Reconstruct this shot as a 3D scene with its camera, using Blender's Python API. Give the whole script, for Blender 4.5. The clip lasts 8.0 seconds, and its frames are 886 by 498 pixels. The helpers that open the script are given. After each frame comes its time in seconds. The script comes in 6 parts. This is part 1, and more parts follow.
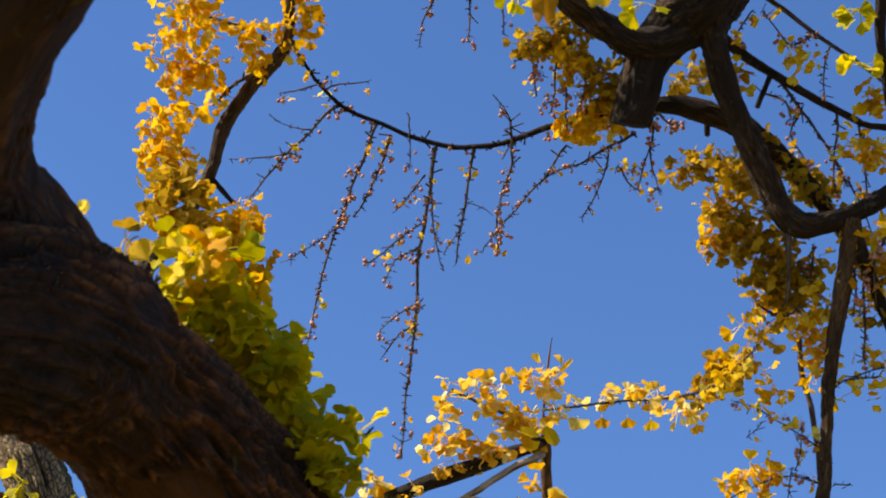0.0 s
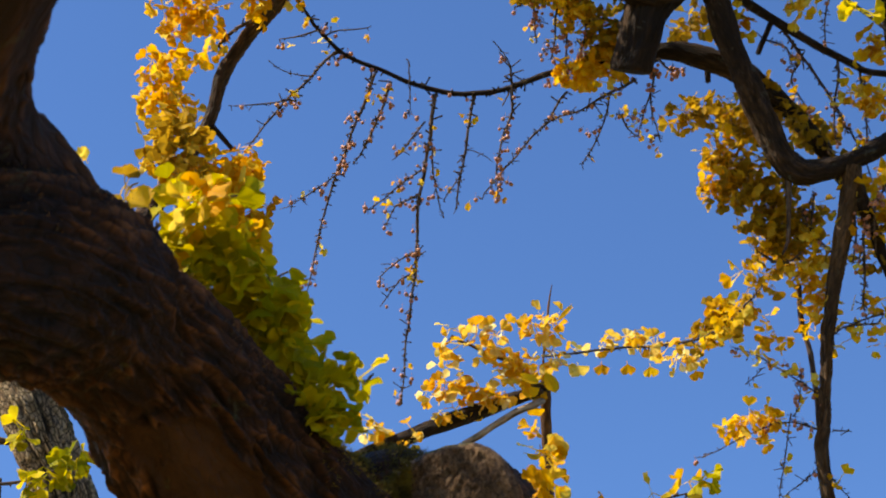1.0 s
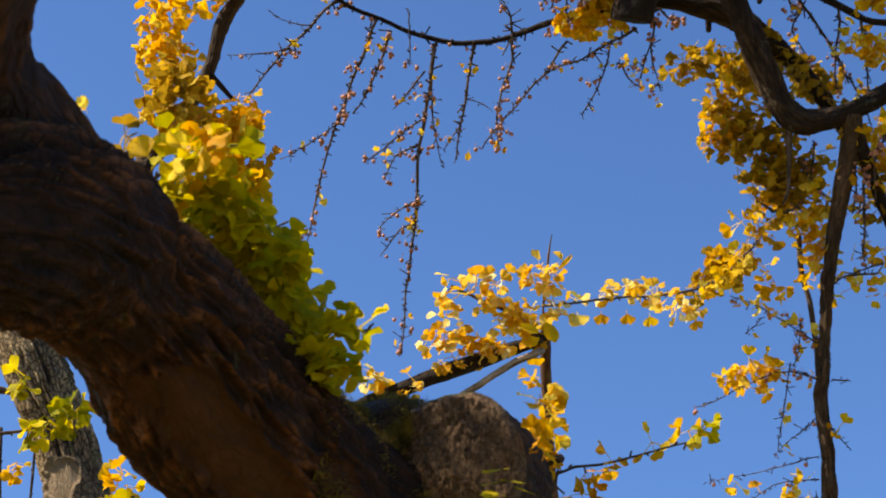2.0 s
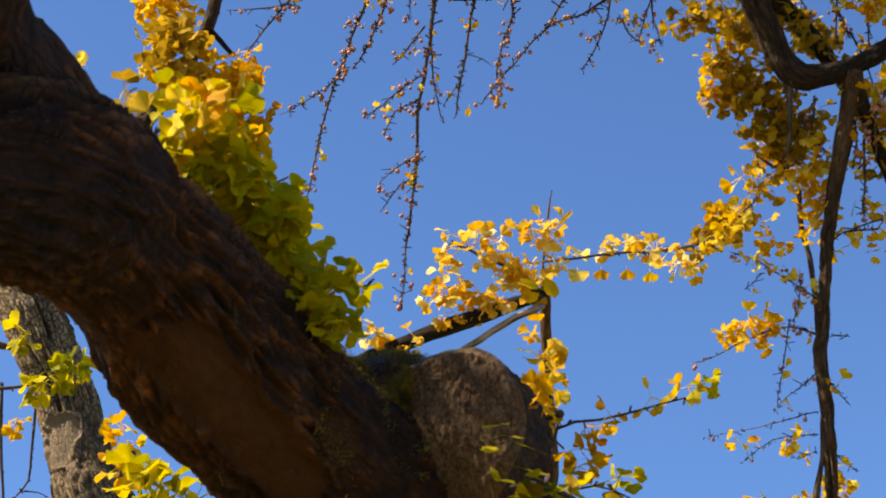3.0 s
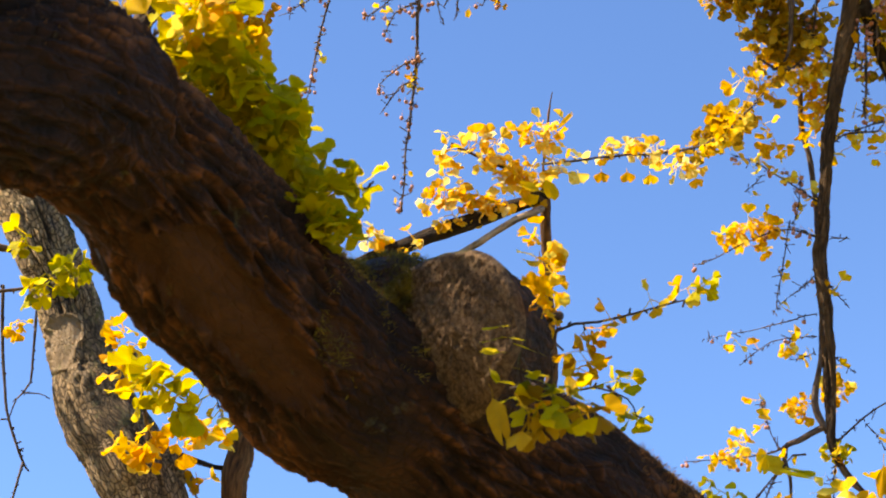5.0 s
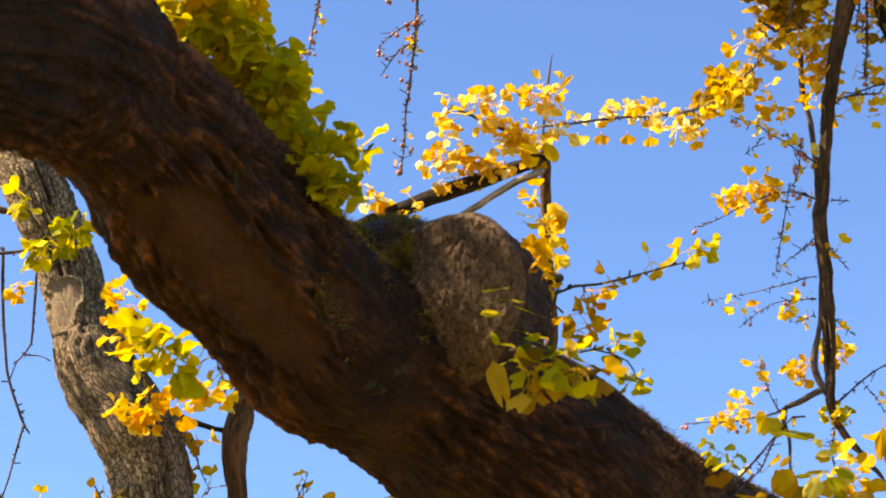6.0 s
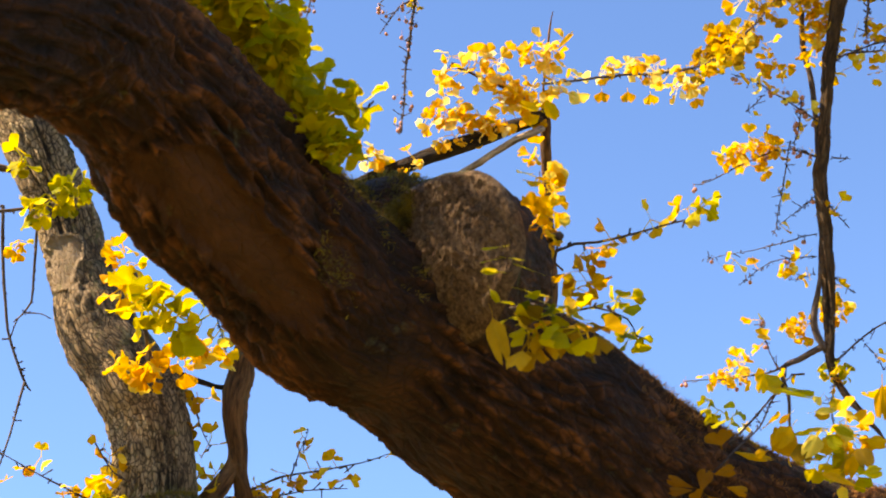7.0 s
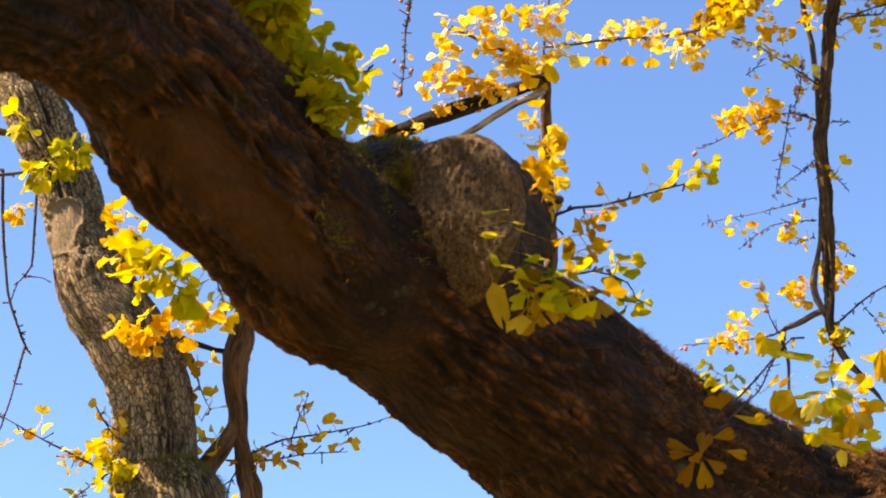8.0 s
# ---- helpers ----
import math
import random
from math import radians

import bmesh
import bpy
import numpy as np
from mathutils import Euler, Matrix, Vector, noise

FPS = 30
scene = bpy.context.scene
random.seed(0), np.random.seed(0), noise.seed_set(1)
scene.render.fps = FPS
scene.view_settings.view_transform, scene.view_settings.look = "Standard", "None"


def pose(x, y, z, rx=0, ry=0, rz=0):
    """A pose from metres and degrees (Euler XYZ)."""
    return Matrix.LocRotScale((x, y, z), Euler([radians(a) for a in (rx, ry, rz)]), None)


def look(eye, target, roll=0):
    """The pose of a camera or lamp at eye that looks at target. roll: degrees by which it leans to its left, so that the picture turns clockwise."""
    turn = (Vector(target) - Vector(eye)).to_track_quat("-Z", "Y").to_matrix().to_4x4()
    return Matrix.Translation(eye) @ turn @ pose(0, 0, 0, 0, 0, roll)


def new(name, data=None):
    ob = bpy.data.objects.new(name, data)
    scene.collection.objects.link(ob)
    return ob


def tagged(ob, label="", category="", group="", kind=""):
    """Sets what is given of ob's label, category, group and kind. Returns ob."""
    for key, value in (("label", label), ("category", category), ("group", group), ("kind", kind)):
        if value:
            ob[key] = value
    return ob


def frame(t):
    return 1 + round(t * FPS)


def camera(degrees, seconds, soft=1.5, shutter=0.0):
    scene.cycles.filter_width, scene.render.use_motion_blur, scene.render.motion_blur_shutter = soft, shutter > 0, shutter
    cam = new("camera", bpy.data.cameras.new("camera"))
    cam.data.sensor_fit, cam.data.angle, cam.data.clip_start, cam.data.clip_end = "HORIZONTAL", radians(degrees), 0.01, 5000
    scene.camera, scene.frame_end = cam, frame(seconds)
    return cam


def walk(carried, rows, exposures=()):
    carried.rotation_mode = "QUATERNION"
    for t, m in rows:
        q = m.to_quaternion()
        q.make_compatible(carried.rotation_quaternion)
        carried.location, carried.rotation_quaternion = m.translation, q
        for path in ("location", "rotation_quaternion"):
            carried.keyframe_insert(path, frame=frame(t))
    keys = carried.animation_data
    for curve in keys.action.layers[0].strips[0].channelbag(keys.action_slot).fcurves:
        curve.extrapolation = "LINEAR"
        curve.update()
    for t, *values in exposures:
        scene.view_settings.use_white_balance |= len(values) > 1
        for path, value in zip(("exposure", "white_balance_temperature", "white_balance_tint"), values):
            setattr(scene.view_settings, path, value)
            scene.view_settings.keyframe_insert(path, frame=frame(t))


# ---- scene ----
# ---------------------------------------------------------------- camera: stands still and tilts slowly down
cam = camera(26.00, 8.0, soft=1.9)
cam.data.dof.use_dof = True
cam.data.dof.focus_distance = 4.2
cam.data.dof.aperture_fstop = 14.0
EYE = 1.6
TILTS = [
    (0.0, 33.830),
    (0.5, 33.013),
    (1.0, 32.241),
    (1.5, 31.459),
    (3.0, 29.415),
    (3.5, 28.722),
    (4.0, 28.000),
    (4.5, 27.237),
    (5.0, 26.502),
    (6.5, 24.795),
    (7.0, 24.119),
    (7.5, 23.555),
    (8.0, 23.036),
]
walk(cam, [(t, pose(0, 0, EYE, 90 + up, 0, 0)) for t, up in TILTS],
     exposures=[(0.0, 0.99, 7300, 9), (1.5, 0.99, 7400, 9), (3.0, 1.07, 7700, 9), (4.5, 1.5, 8250, 10), (6.5, 1.69, 8900, 12), (8.0, 1.74, 9350, 13)])

# ---------------------------------------------------------------- world, sun
SUN_ELEVATION, SUN_AZIMUTH = 47.0, -104.0      # degrees; azimuth from straight ahead, minus is to the left
sun_dir = Vector((math.sin(radians(SUN_AZIMUTH)) * math.cos(radians(SUN_ELEVATION)),
                  math.cos(radians(SUN_AZIMUTH)) * math.cos(radians(SUN_ELEVATION)),
                  math.sin(radians(SUN_ELEVATION))))
sun = new("sun", bpy.data.lights.new("sun", "SUN"))
sun.data.energy, sun.data.angle, sun.data.color = 5.0, radians(0.55), (1.0, 0.92, 0.8)
sun.matrix_world = look(sun_dir * 50, (0, 0, 0))
world = bpy.data.worlds.new("clear_sky")
scene.world = world
world.use_nodes = True
wn, wl = world.node_tree.nodes, world.node_tree.links
sky = wn.new("ShaderNodeTexSky")
sky.sky_type, sky.sun_disc = "NISHITA", False
sky.sun_elevation, sky.sun_rotation = radians(SUN_ELEVATION), radians(SUN_AZIMUTH)
sky.air_density, sky.dust_density, sky.ozone_density = 1.0, 0.0, 6.0
wn["Background"].inputs["Strength"].default_value = 0.085
tint = wn.new("ShaderNodeMix")                     # dry autumn air: a deeper blue
tint.data_type, tint.blend_type = "RGBA", "MULTIPLY"
tint.inputs["Factor"].default_value = 1.0
tint.inputs["B"].default_value = (0.685, 0.93, 1.27, 1)
wl.new(sky.outputs["Color"], tint.inputs["A"])
wl.new(tint.outputs["Result"], wn["Background"].inputs["Color"])


# ---------------------------------------------------------------- materials
def material(name):
    m = bpy.data.materials.new(name)
    m.use_nodes = True
    return m, m.node_tree.nodes, m.node_tree.links, m.node_tree.nodes["Principled BSDF"]


def ramp(nodes, stops):
    r = nodes.new("ShaderNodeValToRGB")
    while len(r.color_ramp.elements) < len(stops):
        r.color_ramp.elements.new(0.5)
    for e, (p, c) in zip(r.color_ramp.elements, stops):
        e.position, e.color = p, (*c, 1)
    return r


def noise_node(nodes, links, vector, scale, detail=6, rough=0.6, distortion=0.0):
    n = nodes.new("ShaderNodeTexNoise")
    n.inputs["Scale"].default_value, n.inputs["Detail"].default_value = scale, detail
    n.inputs["Roughness"].default_value, n.inputs["Distortion"].default_value = rough, distortion
    links.new(vector, n.inputs["Vector"])
    return n


def mixed(nodes, links, fac, a, b, blend="MIX"):
    m = nodes.new("ShaderNodeMix")
    m.data_type, m.blend_type = "RGBA", blend
    for sock, v in ((m.inputs["Factor"], fac), (m.inputs["A"], a), (m.inputs["B"], b)):
        if isinstance(v, (int, float)):
            sock.default_value = v
        elif isinstance(v, tuple):
            sock.default_value = (*v, 1)
        else:
            links.new(v, sock)
    return m.outputs["Result"]


def bark_material(name, deep, mid, high, lichen, lichen_amount, bump, scale=1.0, moss=(0.07, 0.075, 0.012), moss_amount=0.0, relief_shading=0.0, low=0.39, span=0.24, cracks=0.0, streak=0.55, bare=None, drift=0.0):
    """Furrowed bark: long grain from the mesh's own grain coordinates, furrow shade put into the colour, lichen and
    moss in patches.
    """
    m, n, l, p = material(name)
    grain = n.new("ShaderNodeAttribute")
    grain.attribute_name = "grain"
    place = n.new("ShaderNodeNewGeometry").outputs["Position"]
    ridges = noise_node(n, l, grain.outputs["Vector"], 42 * scale, 7, 0.62, 0.5)
    broad = noise_node(n, l, grain.outputs["Vector"], 11 * scale, 5, 0.6, 0.9)
    fine = noise_node(n, l, place, 300 * scale, 4, 0.7)
    both = mixed(n, l, 1 - streak, ridges.outputs["Fac"], broad.outputs["Fac"])
    # shade painted by relief: dark tone in the furrows, light on the crests
    if relief_shading:
        relief_shade = n.new("ShaderNodeAttribute")
        relief_shade.attribute_name = "relief_shade"
        both = mixed(n, l, relief_shading, both, relief_shade.outputs["Fac"])
    tone = ramp(n, [(low, deep), (low + 0.42 * span, mid), (low + span, high)])
    l.new(both, tone.inputs["Fac"])
    toned = tone.outputs["Color"]
    if cracks:
        bent = n.new("ShaderNodeVectorMath")
        bent.operation = "MULTIPLY_ADD"
        l.new(noise_node(n, l, grain.outputs["Vector"], 26 * scale, 4, 0.6).outputs["Color"], bent.inputs[0])
        bent.inputs[1].default_value = (0.022 / scale, 0.022 / scale, 0.022 / scale)
        l.new(grain.outputs["Vector"], bent.inputs[2])
        cell = n.new("ShaderNodeTexVoronoi")
        cell.feature = "DISTANCE_TO_EDGE"
        cell.inputs["Scale"].default_value = 40 * scale
        l.new(bent.outputs["Vector"], cell.inputs["Vector"])
        gap = ramp(n, [(0.02, (0, 0, 0)), (0.16, (1, 1, 1))])
        l.new(cell.outputs["Distance"], gap.inputs["Fac"])
        both = mixed(n, l, 0.45, both, gap.outputs["Color"])
        toned = mixed(n, l, cracks, toned, mixed(n, l, gap.outputs["Color"], deep, toned))
    if drift:                                        # old dark bark beside fresher, redder bark
        old = ramp(n, [(0.4, (1 - drift, 1 - drift, 1 - drift)), (0.58, (1, 1, 1))])
        l.new(noise_node(n, l, place, 7.0, 5, 0.62, 0.8).outputs["Fac"], old.inputs["Fac"])
        toned = mixed(n, l, 1.0, toned, old.outputs["Color"], "MULTIPLY")
    if bare:                                         # smooth places where the outer bark has come off
        worn = n.new("ShaderNodeAttribute")
        worn.attribute_name = "bare"
        cloud = ramp(n, [(0.3, tuple(c * 0.6 for c in bare)), (0.7, tuple(c * 1.25 for c in bare))])
        l.new(noise_node(n, l, grain.outputs["Vector"], 30, 6, 0.65, 0.3).outputs["Fac"], cloud.inputs["Fac"])
        toned = mixed(n, l, worn.outputs["Fac"], toned, cloud.outputs["Color"])
    spots = noise_node(n, l, place, 21, 6, 0.7, 0.4)
    cover = ramp(n, [(0.62 - 0.2 * lichen_amount, (0, 0, 0)), (0.74 - 0.16 * lichen_amount, (1, 1, 1))])
    l.new(spots.outputs["Fac"], cover.inputs["Fac"])
    col = mixed(n, l, cover.outputs["Color"], toned, lichen)
    if moss_amount:
        up = n.new("ShaderNodeSeparateXYZ")
        l.new(n.new("ShaderNodeNewGeometry").outputs["Normal"], up.inputs[0])
        patch = noise_node(n, l, place, 6.5, 5, 0.7)
        add = n.new("ShaderNodeMath")
        add.operation = "MULTIPLY_ADD"
        l.new(up.outputs["Z"], add.inputs[0])
        add.inputs[1].default_value = 0.35
        l.new(patch.outputs["Fac"], add.inputs[2])
        mr = ramp(n, [(0.78 - 0.2 * moss_amount, (0, 0, 0)), (0.92 - 0.2 * moss_amount, (1, 1, 1))])
        l.new(add.outputs[0], mr.inputs["Fac"])
        shade = mixed(n, l, fine.outputs["Fac"], tuple(c * 0.4 for c in moss), tuple(c * 1.6 for c in moss))
        col = mixed(n, l, mr.outputs["Color"], col, shade)
    col = mixed(n, l, 0.35, col, mixed(n, l, fine.outputs["Fac"], (0.5, 0.5, 0.5), (1, 1, 1)), "MULTIPLY")
    l.new(col, p.inputs["Base Color"])
    p.inputs["Roughness"].default_value = 0.88
    p.inputs["Specular IOR Level"].default_value = 0.25
    height = mixed(n, l, 0.35, both, fine.outputs["Fac"])
    b = n.new("ShaderNodeBump")
    b.inputs["Strength"].default_value, b.inputs["Distance"].default_value = bump, 0.012
    l.new(height, b.inputs["Height"])
    l.new(b.outputs["Normal"], p.inputs["Normal"])
    return m


def leaf_material(name, stops, joined, through_light=0.45):
    """Autumn leaf: a tint of its own for each leaf, fan veins, light through the blade."""
    m, n, l, p = material(name)
    if joined:
        pick = n.new("ShaderNodeNewGeometry").outputs["Random Per Island"]
    else:
        pick = n.new("ShaderNodeObjectInfo").outputs["Random"]
    tint = ramp(n, stops)
    l.new(pick, tint.inputs["Fac"])
    uv = n.new("ShaderNodeAttribute")
    uv.attribute_name = "fan"
    veins = n.new("ShaderNodeTexWave")
    veins.bands_direction, veins.wave_profile = "X", "SIN"
    veins.inputs["Scale"].default_value, veins.inputs["Distortion"].default_value = 9.0, 1.5
    l.new(uv.outputs["Vector"], veins.inputs["Vector"])
    blotch = noise_node(n, l, n.new("ShaderNodeNewGeometry").outputs["Position"], 55, 4, 0.6)
    spot = ramp(n, [(0.3, (0.7, 0.68, 0.6)), (0.62, (1, 1, 1))])
    l.new(blotch.outputs["Fac"], spot.inputs["Fac"])
    col = mixed(n, l, 0.55, tint.outputs["Color"], spot.outputs["Color"], "MULTIPLY")
    col = mixed(n, l, 0.16, col, mixed(n, l, veins.outputs["Fac"], (0.6, 0.6, 0.5), (1, 1, 1)), "MULTIPLY")
    l.new(col, p.inputs["Base Color"])
    p.inputs["Roughness"].default_value = 0.5
    p.inputs["Specular IOR Level"].default_value = 0.09
    b = n.new("ShaderNodeBump")
    b.inputs["Strength"].default_value, b.inputs["Distance"].default_value = 0.3, 0.001
    l.new(veins.outputs["Fac"], b.inputs["Height"])
    l.new(b.outputs["Normal"], p.inputs["Normal"])
    glow = n.new("ShaderNodeBsdfTranslucent")
    l.new(mixed(n, l, 1.0, col, (1.0, 0.97, 0.75), "MULTIPLY"), glow.inputs["Color"])
    mix = n.new("ShaderNodeMixShader")
    mix.inputs["Fac"].default_value = through_light
    l.new(p.outputs[0], mix.inputs[1])
    l.new(glow.outputs[0], mix.inputs[2])
    l.new(mix.outputs[0], n["Material Output"].inputs["Surface"])
    return m


BARK_NEAR = bark_material("furrowed_brown_bark", (0.025, 0.011, 0.0043), (0.08, 0.028, 0.0083), (0.31, 0.11, 0.032),
                          (0.1, 0.09, 0.04), 0.03, 1.0, 1.5, moss=(0.036, 0.019, 0.0075), moss_amount=0.42, relief_shading=0.5, low=0.41, span=0.29,
                          cracks=0.6, streak=0.35, bare=(0.086, 0.034, 0.0135), drift=0.5)
BARK_GREY = bark_material("grey_weathered_bark", (0.034, 0.022, 0.011), (0.3, 0.2, 0.108), (0.6, 0.43, 0.24),
                          (0.17, 0.145, 0.055), 0.3, 1.0, 2.4, moss_amount=0.45, relief_shading=0.5, low=0.4, span=0.21, cracks=0.85, streak=0.5,
                          bare=(0.29, 0.205, 0.125))
# brown limb bark, its base colour darkened to stand in for crown shade
BARK_SHADED = bark_material("shaded_limb_bark", (0.011, 0.006, 0.0032), (0.036, 0.02, 0.0098), (0.125, 0.07, 0.033),
                          (0.12, 0.11, 0.075), 0.1, 1.0, 2.6, relief_shading=0.45, low=0.4, span=0.3, cracks=0.4)
BARK_MID = bark_material("brown_limb_bark", (0.018, 0.0105, 0.006), (0.098, 0.056, 0.027), (0.24, 0.14, 0.07),
                         (0.13, 0.115, 0.07), 0.1, 1.0, 2.4, relief_shading=0.4, low=0.4, span=0.27, cracks=0.4)
BARK_STEM = bark_material("brown_stem_bark", (0.014, 0.007, 0.0035), (0.12, 0.056, 0.02), (0.28, 0.138, 0.052),
                          (0.14, 0.12, 0.07), 0.1, 0.8, 2.2, relief_shading=0.35)
BARK_TWIG = bark_material("twig_bark", (0.022, 0.0135, 0.0105), (0.078, 0.053, 0.041), (0.19, 0.14, 0.115), (0.14, 0.13, 0.1), 0.0, 0.3, 3.0)
STUB_WOOD = bark_material("weathered_cut_wood", (0.058, 0.031, 0.0145), (0.165, 0.093, 0.045), (0.32, 0.2, 0.106),
                          (0.1, 0.085, 0.05), 0.12, 1.0, 3.4, moss_amount=0.1, streak=0.7, low=0.38, span=0.26)
BARK_COLLAR = bark_material("dark_collar_bark", (0.025, 0.013, 0.006), (0.072, 0.032, 0.0125), (0.25, 0.095, 0.03),
                            (0.08, 0.08, 0.025), 0.1, 1.0, 1.5, relief_shading=0.5, low=0.41, span=0.3, cracks=0.4, streak=0.35)
# pale base colour carries the sunlight on the thin branch
PALE_TWIG = bark_material("sunlit_pale_bark", (0.07, 0.048, 0.032), (0.26, 0.2, 0.15), (0.5, 0.42, 0.34), (0.2, 0.18, 0.12), 0.0, 0.5, 2.4)

TINTS = {
    "gold": [(0.0, (0.7, 0.335, 0.009)), (0.3, (0.83, 0.46, 0.011)), (0.7, (0.89, 0.57, 0.016)), (1.0, (0.92, 0.72, 0.12))],
    # straw: pale leaves, the palest stop also painting in their white glints
    "straw": [(0.0, (0.8, 0.4, 0.018)), (0.4, (0.88, 0.52, 0.03)), (0.72, (0.93, 0.69, 0.13)), (1.0, (0.97, 0.87, 0.5))],
    "amber": [(0.0, (0.48, 0.19, 0.008)), (0.35, (0.64, 0.3, 0.009)), (0.75, (0.78, 0.42, 0.011)), (1.0, (0.84, 0.55, 0.03))],
    # olive: a leaf tint, darkened also to paint in shade inside the crown
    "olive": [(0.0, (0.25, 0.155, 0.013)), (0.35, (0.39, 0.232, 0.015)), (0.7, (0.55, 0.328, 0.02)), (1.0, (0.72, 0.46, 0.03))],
    "lime": [(0.0, (0.34, 0.31, 0.006)), (0.4, (0.54, 0.455, 0.008)), (0.75, (0.74, 0.57, 0.01)), (1.0, (0.84, 0.65, 0.02))],
    "ochre": [(0.0, (0.26, 0.1, 0.007)), (0.4, (0.38, 0.16, 0.007)), (1.0, (0.5, 0.24, 0.009))],
    "green": [(0.0, (0.13, 0.145, 0.006)), (0.4, (0.25, 0.25, 0.007)), (0.75, (0.42, 0.38, 0.009)), (1.0, (0.58, 0.49, 0.012))],
}
LEAF = {k: (leaf_material(k + "_leaf", v, False), leaf_material(k + "_leaves", v, True)) for k, v in TINTS.items()}


def fruit_material():
    m, n, l, p = material("ripe_fruit_skin")
    place = n.new("ShaderNodeNewGeometry").outputs["Position"]
    skin = noise_node(n, l, place, 120, 4, 0.6)
    tone = ramp(n, [(0.3, (0.23, 0.075, 0.033)), (0.5, (0.38, 0.145, 0.068)), (0.7, (0.5, 0.245, 0.14))])
    l.new(skin.outputs["Fac"], tone.inputs["Fac"])
    l.new(tone.outputs["Color"], p.inputs["Base Color"])
    p.inputs["Roughness"].default_value = 0.55
    p.inputs["Subsurface Weight"].default_value = 0.1
    p.inputs["Subsurface Radius"].default_value = (0.004, 0.002, 0.001)
    return m


FRUIT = fruit_material()


def ground_material():
    m, n, l, p = material("grass_and_fallen_leaves")
    place = n.new("ShaderNodeNewGeometry").outputs["Position"]
    a, b = noise_node(n, l, place, 3.0, 8, 0.7), noise_node(n, l, place, 40, 4, 0.7)
    grass = ramp(n, [(0.3, (0.03, 0.045, 0.012)), (0.7, (0.09, 0.1, 0.03))])
    # ground is unseen; golden leaf cover added to bounce warm light upward
    fallen = ramp(n, [(0.51, (0, 0, 0)), (0.58, (1, 1, 1))])
    l.new(a.outputs["Fac"], grass.inputs["Fac"])
    l.new(b.outputs["Fac"], fallen.inputs["Fac"])
    l.new(mixed(n, l, fallen.outputs["Color"], grass.outputs["Color"], (0.34, 0.185, 0.03)), p.inputs["Base Color"])
    p.inputs["Roughness"].default_value = 0.9
    return m


# ---------------------------------------------------------------- ways of building


def mesh_from(name, verts, faces, mat, attribute=None, values=None, smooth=True, relief_shades=None, bare=None):
    me = bpy.data.meshes.new(name)
    me.from_pydata(verts, [], faces)
    if attribute:
        a = me.attributes.new(attribute, "FLOAT_VECTOR", "POINT")
        a.data.foreach_set("vector", np.asarray(values, dtype=np.float32).ravel())
    if relief_shades is not None:
        a = me.attributes.new("relief_shade", "FLOAT", "POINT")
        a.data.foreach_set("value", np.asarray(relief_shades, dtype=np.float32))
    if bare is not None:
        a = me.attributes.new("bare", "FLOAT", "POINT")
        a.data.foreach_set("value", np.asarray(bare, dtype=np.float32))
    me.materials.append(mat)
    if smooth:
        me.shade_smooth()
    return me


def child(name, me, parent, label=""):
    ob = new(name, me)
    ob.parent = parent
    if label:
        ob["label"] = label
    return ob


def spine(points, step):
    """A smooth line (x, y, z, radius) through a few points, cut into steps."""
    p = [np.array(q, dtype=float) for q in points]
    p = [2 * p[0] - p[1]] + p + [2 * p[-1] - p[-2]]
    out = []
    for a, b, c, d in zip(p, p[1:], p[2:], p[3:]):
        k = max(2, int(np.linalg.norm((c - b)[:3]) / step))
        for i in range(k):
            t = i / k
            q = 0.5 * (2 * b + (c - a) * t + (2 * a - 5 * b + 4 * c - d) * t * t + (3 * b - a - 3 * c + d) * t ** 3)
            q[3] = max(q[3], 0.4 * min(b[3], c[3]))
            out.append(q)
    out.append(p[-2])
    return np.array(out)


